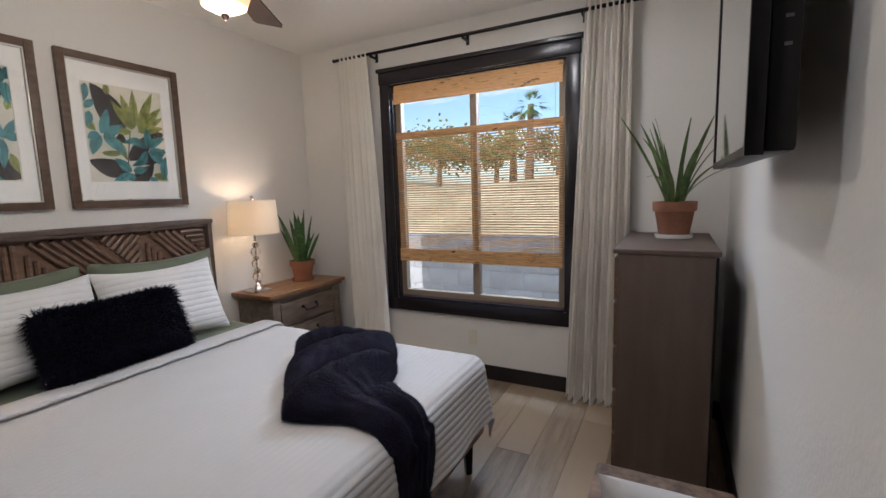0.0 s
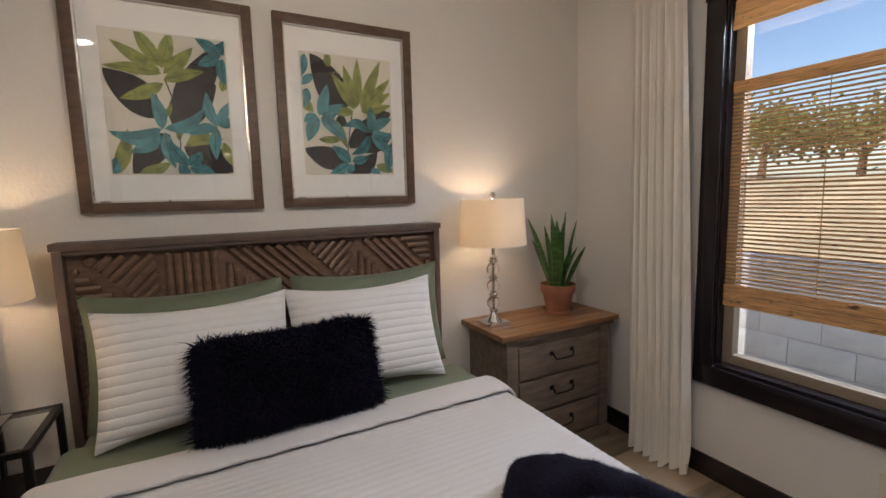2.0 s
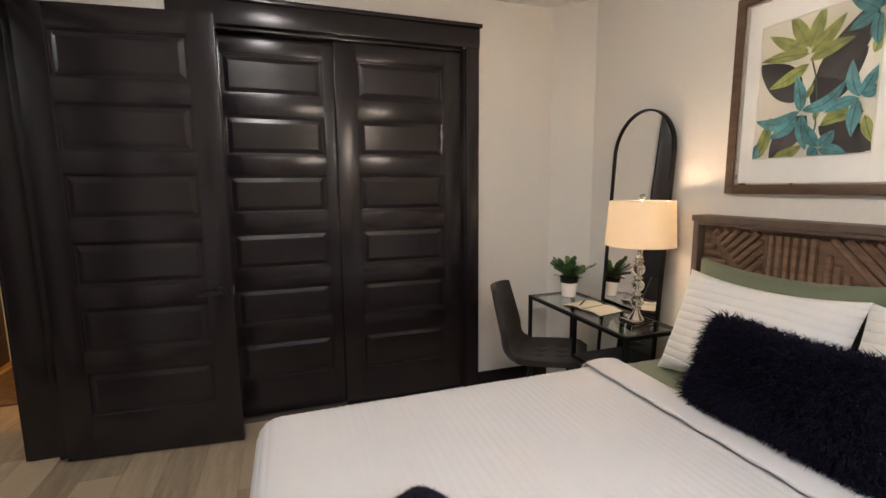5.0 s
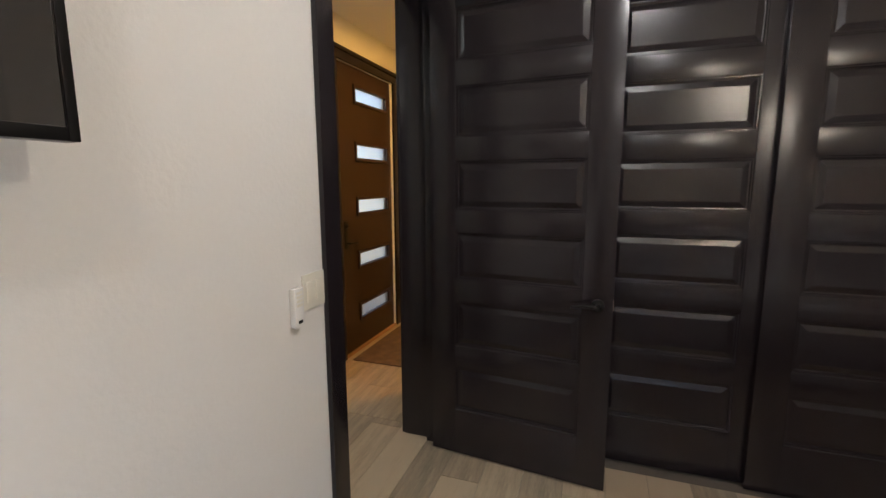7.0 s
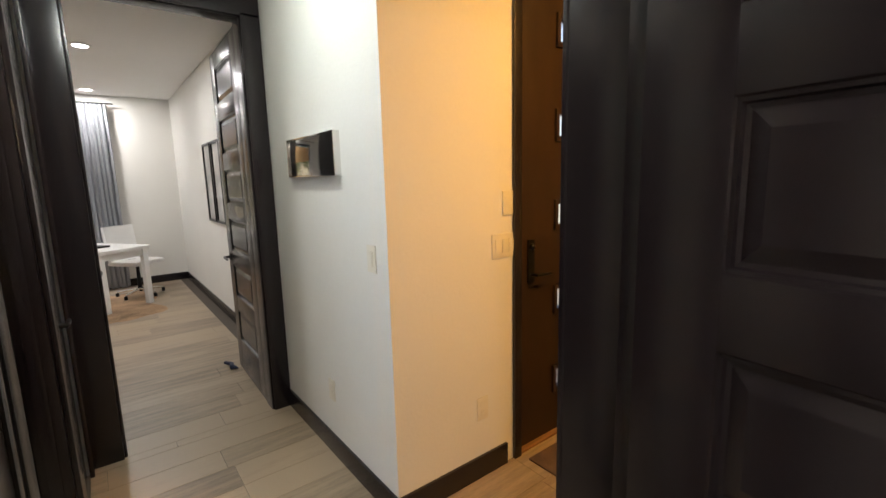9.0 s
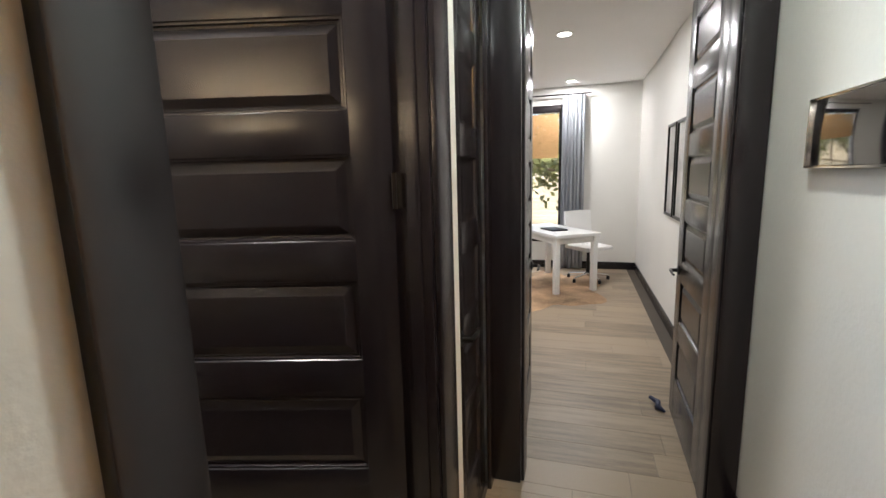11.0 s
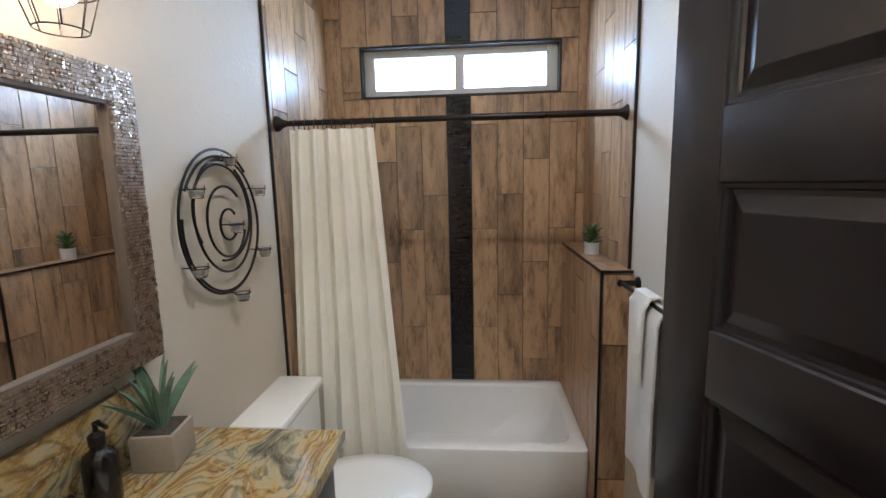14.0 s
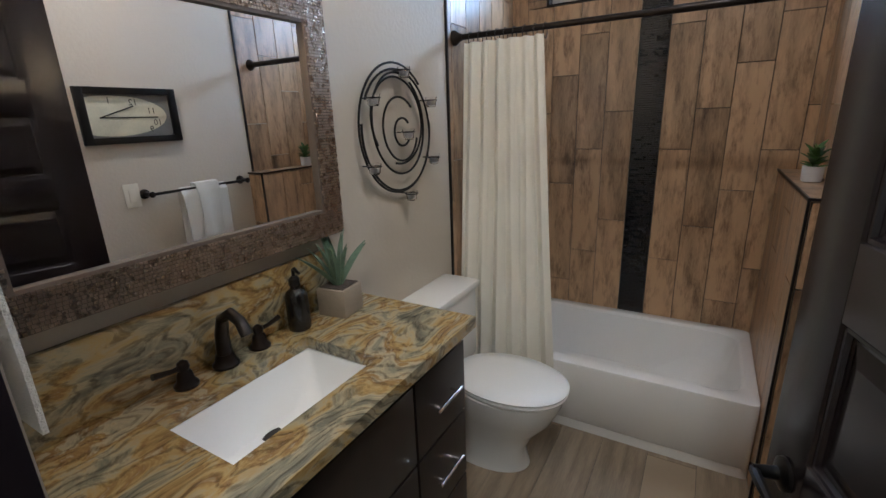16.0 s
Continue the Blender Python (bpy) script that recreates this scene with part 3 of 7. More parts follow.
top_sheet = thing("sage_sheet", "sage green top sheet folded under the quilt", "sheet", pose(0, -1.925, 0))
part("cloth", sheet(40, 70, lambda u, v: draped(u, v, 0.30, 0.9, 0.775, BZ, 0.24, False), 0.004), M_GREEN, top_sheet)
quilt = thing("quilt", "white ribbed cotton quilt with a turned-back top edge", "quilt", pose(0, -1.925, 0))
part("cover", sheet(420, 110, lambda u, v: draped(u, v, 0.62, 2.13, 0.775, BZ + 0.012, 0.37, r=0.085, rib=0.0042), 0.008), M_LINEN, quilt)
part("turned_edge", sheet(24, 110, lambda u, v: draped(u, v, 0.565, 0.735, 0.797, BZ + 0.026 + 0.012 * math.sin(math.pi * min(1, u * 1.0)) ** 0.6, 0.24, False, 0.06), 0.010), M_LINEN, quilt, "smooth turned-back white edge")
part("seam", tube([(0.74, 0.79 * (2 * i / 60 - 1), BZ + 0.030 + 0.003 * math.sin(i)) for i in range(61)], 0.007, 6), M_LINEN, quilt)


def pillow(name, label, w, h, d, m, material, part_name="cushion", ears=0.05, seed=0, group=""):
    """A stuffed rectangle: w across (y), h tall (z), d thick (x)."""
    ob = thing(name, label, "pillow", m, group=group)
    bm = bmesh.new()
    n = 34

    def pt(i, j, s):
        a, b = 2 * i / n - 1, 2 * j / n - 1
        e = (1 - abs(a) ** 3.2) * (1 - abs(b) ** 3.2)
        t = d / 2 * max(0, e) ** 0.55
        pinch = 1 - 0.06 * (1 - b * b) * (a * a) - 0.0
        pinch2 = 1 - 0.15 * (1 - a * a) * (b * b)
        lump = 0.010 * noise.noise((a * 2 + seed, b * 2, s)) * max(0, e) ** 0.5
        return (s * t + lump, a * w / 2 * pinch, h / 2 + b * h / 2 * pinch2)
    front = [[bm.verts.new(pt(i, j, 1)) for j in range(n + 1)] for i in range(n + 1)]
    back = [[front[i][j] if i in (0, n) or j in (0, n) else bm.verts.new(pt(i, j, -1)) for j in range(n + 1)] for i in range(n + 1)]
    for g in (front, back):
        for i in range(n):
            for j in range(n):
                bm.faces.new((g[i][j], g[i + 1][j], g[i + 1][j + 1], g[i][j + 1]))
    part(part_name, bm, material, ob)
    return ob


GP = "pillows on the bed"
pillow("pillow", "sage green sleeping pillow leaning on the headboard", 0.76, 0.53, 0.17, pose(0.20, -2.30, BZ, 0, -11, 2), M_GREEN, seed=1, group=GP)
pillow("pillow", "sage green sleeping pillow leaning on the headboard", 0.76, 0.53, 0.17, pose(0.20, -1.52, BZ, 0, -11, -2), M_GREEN, seed=2, group=GP)
pillow("pillow", "white pleated pillow leaning on the sage pillow", 0.70, 0.50, 0.17, pose(0.40, -2.27, BZ + 0.01, 0, -22, 3), M_PILLOW, seed=3, group=GP)
pillow("pillow", "white pleated pillow leaning on the sage pillow", 0.70, 0.50, 0.17, pose(0.40, -1.60, BZ + 0.01, 0, -22, -3), M_PILLOW, seed=4, group=GP)


def fur(src, count, length, material, parent, seed, droop=0.5):
    """Tapered tufts on a part's own surface."""
    rg = random.Random(seed)
    me = src.data
    polys = list(me.polygons)
    areas = np.array([p.area for p in polys])
    picks = np.random.RandomState(seed).choice(len(polys), count, p=areas / areas.sum())
    mid_ = sum((v.co for v in me.vertices), Vector()) / len(me.vertices)
    side = 1 if sum(p.normal.dot(p.center - mid_) for p in polys) > 0 else -1
    vs, fs = [], []
    for k in picks:
        p = polys[int(k)]
        c = [me.vertices[i].co for i in p.vertices]
        a, b = rg.random(), rg.random()
        o = c[0].lerp(c[1], a).lerp(c[3].lerp(c[2], a) if len(c) > 3 else c[2], b)
        nrm = p.normal * side
        d = (nrm + Vector((rg.uniform(-1, 1), rg.uniform(-1, 1), rg.uniform(-1, 1))) * 0.75 + Vector((0, 0, -droop))).normalized()
        ln = length * rg.uniform(0.5, 1.25)
        w = d.orthogonal().normalized() * ln * 0.055
        w2 = d.cross(w)
        mid = o + d * ln * 0.6
        tip = o + (d + Vector((0, 0, -0.35 * droop)) + Vector((rg.uniform(-.3, .3), rg.uniform(-.3, .3), 0))) * ln
        i = len(vs)
        vs += [o + w, o - 0.5 * w + 0.8 * w2, o - 0.5 * w - 0.8 * w2, mid + 0.55 * w, mid - 0.3 * w + 0.4 * w2, mid - 0.3 * w - 0.4 * w2, tip]
        for q in ((0, 1, 4, 3), (1, 2, 5, 4), (2, 0, 3, 5), (3, 4, 6), (4, 5, 6), (5, 3, 6)):
            fs.append([i + t for t in q])
    me2 = bpy.data.meshes.new("fur")
    me2.from_pydata(vs, [], fs)
    me2.materials.append(material)
    ob = new("fur", me2)
    ob.parent = parent
    return tagged(ob, "long navy fur pile", kind="stuff")


lum = pillow("fur_pillow", "long navy faux-fur lumbar pillow in front of the white pillows", 0.64, 0.34, 0.16, pose(0.57, -1.97, BZ + 0.03, 0, -24, 1), M_NAVY, seed=5, group=GP)
fur(lum.children[0], 42000, 0.060, M_NAVY, lum, 5, 0.35)


def throw_shape(u, v):
    """A bunched throw that lies across the quilt in thick folds and hangs over the foot."""
    k, t = min(1.0, u / 0.5), max(0.0, u - 0.5) / 0.5
    cx_, cy_ = 1.40 + 0.47 * k + 0.80 * t, -1.24 - 0.60 * k - 0.07 * t
    a = radians(38 + 28 * min(1.0, max(0.0, (u - 0.22) / 0.25)) + 14 * min(1.0, t * 2.5))
    sm = min(1.0, max(0.0, (u - 0.46) / 0.18))
    sm = sm * sm * (3 - 2 * sm)
    crease = abs(math.sin(math.pi * (u * 4.4 + 0.55 * v + 0.15))) ** 0.45
    wid = 0.48 - 0.21 * sm + 0.05 * crease * (1 - sm) + 0.02 * noise.noise((u * 9, v * 3, 7))
    s = (v - 0.5) * wid
    x, y = cx_ + math.cos(a) * s, cy_ + math.sin(a) * s
    arch = max(0.0, math.sin(math.pi * v)) ** 0.3 * min(1.0, u * 10 + 0.05)
    long_fold = 0.022 * abs(math.sin(2.3 * math.pi * v + 4 * u + 0.6)) * sm
    lift = 0.045 + 0.115 * math.exp(-((u - 0.13) / 0.18) ** 2) + 0.10 * math.exp(-((u - 0.44) / 0.12) ** 2)
    lift = lift * (0.12 + 0.95 * (crease * (1 - sm) + 0.85 * sm)) + long_fold + 0.020 * noise.noise((u * 8, v * 5, 5)) + 0.010 * noise.noise((u * 20, v * 12, 2))
    lift = max(0.004, lift) * arch
    top = BZ + 0.026
    e = x - 2.12
    if e < 0:
        return (x, y, top + lift)
    r = 0.075
    if e < r * 1.57:
        return (2.12 + (r + lift) * math.sin(e / r), y, top - r + (r + lift) * math.cos(e / r))
    return (2.12 + r + lift * 0.8 + 0.02, y + 0.02 * math.sin(9 * e), top - r - (e - r * 1.57))


throw = thing("throw_blanket", "navy faux-fur throw bunched on the quilt and hanging over the foot", "blanket")
tc = part("cloth", sheet(110, 50, throw_shape, 0.02), M_NAVY, throw)
fur(tc, 60000, 0.0095, M_NAVY, throw, 9, 0.35)

# ---- floor ----
def floor_planks(parent, x0, y0, x1, y1, seed, joined=False):
    """Wood-look planks laid north to south with staggered ends."""
    rg = random.Random(seed)
    w, ln, g = 0.198, 1.2, 0.0010
    made = {}
    bm = bmesh.new() if joined else None
    x = x0
    while x < x1 - 0.01:
        xe = min(x + w, x1)
        y = y0 - rg.uniform(0, ln)
        while y < y1:
            a, b = max(y, y0), min(y + ln, y1)
            if b - a > 0.03:
                if joined:
                    box(bm, x + g, a + g, -0.012, xe - g, b - g, 0)
                else:
                    key = (round(xe - x, 3), round(b - a, 3))
                    if key not in made:
                        one = bmesh.new()
                        dx, dy = xe - x - 2 * g, b - a - 2 * g
                        lo = [one.verts.new((p, q, -0.012)) for p, q in ((0, 0), (dx, 0), (dx, dy), (0, dy))]
                        c = 0.0004
                        mi = [one.verts.new((p, q, -c)) for p, q in ((0, 0), (dx, 0), (dx, dy), (0, dy))]
                        hi = [one.verts.new((p, q, 0)) for p, q in ((c, c), (dx - c, c), (dx - c, dy - c), (c, dy - c))]
                        for r0, r1 in ((lo, mi), (mi, hi)):
                            for i in range(4):
                                one.faces.new((r0[i], r0[(i + 1) % 4], r1[(i + 1) % 4], r1[i]))
                        one.faces.new(hi)
                        made[key] = mesh_of("plank", one, M_FLOOR, False)
                    ob = new("plank", made[key])
                    ob.parent, ob.location = parent, (x + g, a + g, 0)
            y += ln
        x += w
    if joined:
        tagged(part("planks", bm, M_FLOORJ, parent, "wood-look planks", smooth=False), kind="stuff")


fl = structure("floor", boxes((-0.1, -9.0, -0.10, 12.0, 0.1, -0.006)), M_GROUT, "grey-brown wood-look plank floor through all rooms", "floor")
floor_planks(fl, 0.0, SY, EX, 0.0, 1)
floor_planks(fl, EX, -4.04, 5.80, HN, 2)
floor_planks(fl, EX + 0.07, -6.4, 4.43, -4.04, 3)
floor_planks(fl, BW, HN, BE, BN, 4)
floor_planks(fl, 5.80, -4.08, 11.0, -0.13, 5, True)

# ---- bedroom things ----
M_PAPER = mat("art_paper", (0.55, 0.52, 0.45), 0.8, 0.05, 8, 0.05)
M_MATBOARD = mat("white_matboard", (0.68, 0.67, 0.655), 0.85, 0.02, 4, 0.05)
M_LIME = mat("lime_leaf_ink", (0.19, 0.21, 0.055), 0.7, 0.35, 22)
M_TEAL = mat("teal_leaf_ink", (0.065, 0.19, 0.21), 0.7, 0.35, 22)
M_INK = mat("dark_leaf_ink", (0.022, 0.017, 0.018), 0.7, 0.2, 14)
M_STEM = mat("grey_green_stem_ink", (0.06, 0.065, 0.05), 0.7, 0.2, 14)
M_FRAMEW = mat("walnut_frame", (0.105, 0.065, 0.042), 0.45, 0.2, 4, 0.05, 50, stretch=(3, 3, 10))


def leaf_outline(n, length, width, bend, lobes=0.0):
    """Points of one flat leaf, from its stem along +y, bent to one side."""
    left, right = [], []
    for i in range(n + 1):
        t = i / n
        w = width * 0.5 * math.sin(math.pi * t ** 0.85) ** 0.85 * (1.08 - 0.16 * t) * (1 + lobes * math.sin(9 * t))
        c = bend * math.sin(math.pi * t)
        left.append((c - w, length * t)), right.append((c + w, length * t))
    return left + right[::-1][1:-1]


def painted_leaf(parent, x, y, ang, length, width, bend, layer, material, vein=True):
    """One cut-paper leaf of a print; x and y in the sheet's plane."""
    bm = bmesh.new()
    r = Matrix.Rotation(radians(ang), 2)
    rows = []
    for p in leaf_outline(12, length, width, bend):
        q = r @ Vector(p)
        rows.append((q.x + x, q.y + y))
    lim = lambda a, h: max(-h, min(h, a))
    rows = [(lim(a, 0.222), lim(b, 0.284)) for a, b in rows]
    d = 0.0016 + layer * 0.00035
    keep = []
    for q in rows:
        if not keep or (Vector(q) - Vector(keep[-1])).length > 0.0008:
            keep.append(q)
    if len(keep) > 3:
        bm.faces.new([bm.verts.new((d, a, b)) for a, b in keep])
        ob = part("leaf", bm, material, parent, smooth=False)
    if vein:
        pts = []
        for i in range(9):
            t = i / 8 * 0.92
            q = r @ Vector((bend * math.sin(math.pi * t), length * t))
            if abs(q.x + x) < 0.22 and abs(q.y + y) < 0.28:
                pts.append((d + 0.0002, q.x + x, q.y + y))
        if len(pts) > 2:
            part("vein", tube(pts, 0.0011, 4), M_INK, parent)


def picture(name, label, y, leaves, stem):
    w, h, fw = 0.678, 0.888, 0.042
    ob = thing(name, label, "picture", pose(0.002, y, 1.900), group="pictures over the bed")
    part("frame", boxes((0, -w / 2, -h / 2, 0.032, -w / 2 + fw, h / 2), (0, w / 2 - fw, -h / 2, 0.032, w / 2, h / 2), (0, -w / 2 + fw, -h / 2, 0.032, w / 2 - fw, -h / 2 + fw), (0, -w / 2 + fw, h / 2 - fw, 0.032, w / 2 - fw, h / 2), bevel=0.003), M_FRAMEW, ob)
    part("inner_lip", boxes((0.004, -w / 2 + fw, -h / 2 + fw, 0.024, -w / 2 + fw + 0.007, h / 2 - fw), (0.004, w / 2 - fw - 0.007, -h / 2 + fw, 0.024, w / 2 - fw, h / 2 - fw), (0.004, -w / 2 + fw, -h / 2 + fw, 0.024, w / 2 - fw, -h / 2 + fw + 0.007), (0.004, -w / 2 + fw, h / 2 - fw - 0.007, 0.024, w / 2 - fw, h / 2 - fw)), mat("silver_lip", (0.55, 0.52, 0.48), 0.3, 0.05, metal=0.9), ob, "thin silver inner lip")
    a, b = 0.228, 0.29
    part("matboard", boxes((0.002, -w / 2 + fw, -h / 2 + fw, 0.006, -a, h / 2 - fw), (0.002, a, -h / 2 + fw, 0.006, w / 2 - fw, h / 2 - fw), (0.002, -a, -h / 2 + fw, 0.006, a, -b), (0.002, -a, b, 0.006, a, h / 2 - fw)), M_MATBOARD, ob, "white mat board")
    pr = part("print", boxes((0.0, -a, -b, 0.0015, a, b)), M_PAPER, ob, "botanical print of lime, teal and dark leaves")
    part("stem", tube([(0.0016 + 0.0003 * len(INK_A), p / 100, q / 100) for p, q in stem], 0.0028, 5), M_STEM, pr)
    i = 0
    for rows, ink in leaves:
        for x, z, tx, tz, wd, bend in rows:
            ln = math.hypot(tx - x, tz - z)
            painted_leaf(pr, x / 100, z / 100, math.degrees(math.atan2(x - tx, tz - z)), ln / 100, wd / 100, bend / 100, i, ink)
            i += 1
    g = part("glass", boxes((0.012, -w / 2 + fw + 0.007, -h / 2 + fw + 0.007, 0.0135, w / 2 - fw - 0.007, h / 2 - fw - 0.007)), M_PICGLASS, ob, "clear picture glass")
    g.visible_shadow = False
    return ob


M_PICGLASS = glass("picture_glass", ior=1.35)
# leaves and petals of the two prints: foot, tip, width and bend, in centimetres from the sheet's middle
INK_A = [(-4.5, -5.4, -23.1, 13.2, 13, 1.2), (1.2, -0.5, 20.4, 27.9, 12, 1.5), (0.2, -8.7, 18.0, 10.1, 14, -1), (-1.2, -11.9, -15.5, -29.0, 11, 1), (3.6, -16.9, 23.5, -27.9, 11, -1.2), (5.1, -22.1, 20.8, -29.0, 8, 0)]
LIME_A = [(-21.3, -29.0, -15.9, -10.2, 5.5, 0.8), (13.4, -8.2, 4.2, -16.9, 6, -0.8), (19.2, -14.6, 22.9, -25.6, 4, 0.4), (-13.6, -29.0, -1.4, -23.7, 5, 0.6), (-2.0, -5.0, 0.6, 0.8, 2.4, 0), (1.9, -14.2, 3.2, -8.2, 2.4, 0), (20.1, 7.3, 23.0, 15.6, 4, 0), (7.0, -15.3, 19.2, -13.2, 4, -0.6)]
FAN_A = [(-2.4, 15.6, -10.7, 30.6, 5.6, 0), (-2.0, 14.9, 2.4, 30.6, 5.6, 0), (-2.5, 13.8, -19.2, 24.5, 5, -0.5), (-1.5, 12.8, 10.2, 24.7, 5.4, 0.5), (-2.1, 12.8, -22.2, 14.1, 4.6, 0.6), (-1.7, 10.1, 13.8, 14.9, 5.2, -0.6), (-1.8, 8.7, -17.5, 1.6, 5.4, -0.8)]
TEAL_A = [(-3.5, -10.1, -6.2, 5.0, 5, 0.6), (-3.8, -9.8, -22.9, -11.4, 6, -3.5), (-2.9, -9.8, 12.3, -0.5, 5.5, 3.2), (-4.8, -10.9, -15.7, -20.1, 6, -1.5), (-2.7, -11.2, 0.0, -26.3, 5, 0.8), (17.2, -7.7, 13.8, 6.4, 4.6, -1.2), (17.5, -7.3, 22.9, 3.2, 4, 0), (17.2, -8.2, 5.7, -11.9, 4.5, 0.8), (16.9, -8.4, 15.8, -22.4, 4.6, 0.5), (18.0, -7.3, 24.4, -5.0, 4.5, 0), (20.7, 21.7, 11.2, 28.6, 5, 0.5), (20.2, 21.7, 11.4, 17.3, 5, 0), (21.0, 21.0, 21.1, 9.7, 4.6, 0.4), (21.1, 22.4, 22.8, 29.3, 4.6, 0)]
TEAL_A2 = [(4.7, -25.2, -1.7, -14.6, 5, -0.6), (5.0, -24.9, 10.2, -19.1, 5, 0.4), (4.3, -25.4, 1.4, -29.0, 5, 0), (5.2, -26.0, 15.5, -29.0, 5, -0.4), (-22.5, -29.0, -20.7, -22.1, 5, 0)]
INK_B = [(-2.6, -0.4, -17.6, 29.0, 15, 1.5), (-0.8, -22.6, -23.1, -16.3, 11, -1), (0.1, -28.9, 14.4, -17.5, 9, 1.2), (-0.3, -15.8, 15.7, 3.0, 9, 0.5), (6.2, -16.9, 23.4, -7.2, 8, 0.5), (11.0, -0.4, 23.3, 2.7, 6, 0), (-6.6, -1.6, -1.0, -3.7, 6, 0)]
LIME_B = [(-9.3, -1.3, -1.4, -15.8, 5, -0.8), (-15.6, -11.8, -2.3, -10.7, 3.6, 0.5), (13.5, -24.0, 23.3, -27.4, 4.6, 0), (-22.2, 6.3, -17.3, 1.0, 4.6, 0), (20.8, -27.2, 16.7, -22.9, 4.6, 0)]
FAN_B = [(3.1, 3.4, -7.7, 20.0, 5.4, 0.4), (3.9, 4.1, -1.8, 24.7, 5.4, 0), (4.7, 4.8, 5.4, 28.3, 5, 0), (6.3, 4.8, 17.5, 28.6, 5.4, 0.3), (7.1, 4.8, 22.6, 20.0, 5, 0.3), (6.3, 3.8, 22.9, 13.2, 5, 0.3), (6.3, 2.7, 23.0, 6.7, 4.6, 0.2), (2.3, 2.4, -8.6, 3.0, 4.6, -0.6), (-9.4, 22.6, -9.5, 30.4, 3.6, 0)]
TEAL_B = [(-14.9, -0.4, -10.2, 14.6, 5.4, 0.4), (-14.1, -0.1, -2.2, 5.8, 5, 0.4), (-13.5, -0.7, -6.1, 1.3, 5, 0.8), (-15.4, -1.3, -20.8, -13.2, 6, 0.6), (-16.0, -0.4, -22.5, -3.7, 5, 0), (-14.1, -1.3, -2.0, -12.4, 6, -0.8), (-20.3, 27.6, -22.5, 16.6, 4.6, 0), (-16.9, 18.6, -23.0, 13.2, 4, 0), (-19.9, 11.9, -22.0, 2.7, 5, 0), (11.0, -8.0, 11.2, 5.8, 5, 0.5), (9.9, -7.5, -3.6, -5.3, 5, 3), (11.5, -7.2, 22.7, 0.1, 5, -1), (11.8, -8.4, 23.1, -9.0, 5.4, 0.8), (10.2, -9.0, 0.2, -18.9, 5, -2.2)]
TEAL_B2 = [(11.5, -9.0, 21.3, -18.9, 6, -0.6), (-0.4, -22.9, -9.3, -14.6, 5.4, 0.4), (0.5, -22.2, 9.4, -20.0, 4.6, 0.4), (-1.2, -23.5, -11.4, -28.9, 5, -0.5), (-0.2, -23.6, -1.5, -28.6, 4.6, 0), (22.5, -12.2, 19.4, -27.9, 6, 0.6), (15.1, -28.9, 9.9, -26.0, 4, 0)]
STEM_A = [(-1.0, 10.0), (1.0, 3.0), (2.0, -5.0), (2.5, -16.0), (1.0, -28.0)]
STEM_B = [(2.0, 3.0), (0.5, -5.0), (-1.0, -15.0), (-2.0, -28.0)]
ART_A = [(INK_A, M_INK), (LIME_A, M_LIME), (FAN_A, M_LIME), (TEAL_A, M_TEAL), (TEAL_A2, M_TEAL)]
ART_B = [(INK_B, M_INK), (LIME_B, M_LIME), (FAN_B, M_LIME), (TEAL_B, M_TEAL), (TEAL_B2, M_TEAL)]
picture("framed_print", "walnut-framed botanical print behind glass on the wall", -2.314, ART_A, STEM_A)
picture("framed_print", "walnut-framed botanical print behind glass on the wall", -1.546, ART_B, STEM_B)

# table lamps
M_SHADE = bpy.data.materials.new("lamp_shade_linen")
M_SHADE.use_nodes = True
sb = M_SHADE.node_tree.nodes["Principled BSDF"]
sb.inputs["Base Color"].default_value, sb.inputs["Roughness"].default_value = (0.85, 0.81, 0.74, 1), 0.9
tl, mx = M_SHADE.node_tree.nodes.new("ShaderNodeBsdfTranslucent"), M_SHADE.node_tree.nodes.new("ShaderNodeMixShader")
tl.inputs[0].default_value = (0.95, 0.88, 0.76, 1)
mx.inputs[0].default_value = 0.6
M_SHADE.node_tree.links.new(sb.outputs[0], mx.inputs[1]), M_SHADE.node_tree.links.new(tl.outputs[0], mx.inputs[2])
M_SHADE.node_tree.links.new(mx.outputs[0], M_SHADE.node_tree.nodes["Material Output"].inputs[0])
M_CRYSTAL = glass("crystal", (1, 0.98, 0.95), 0.0, 1.5)


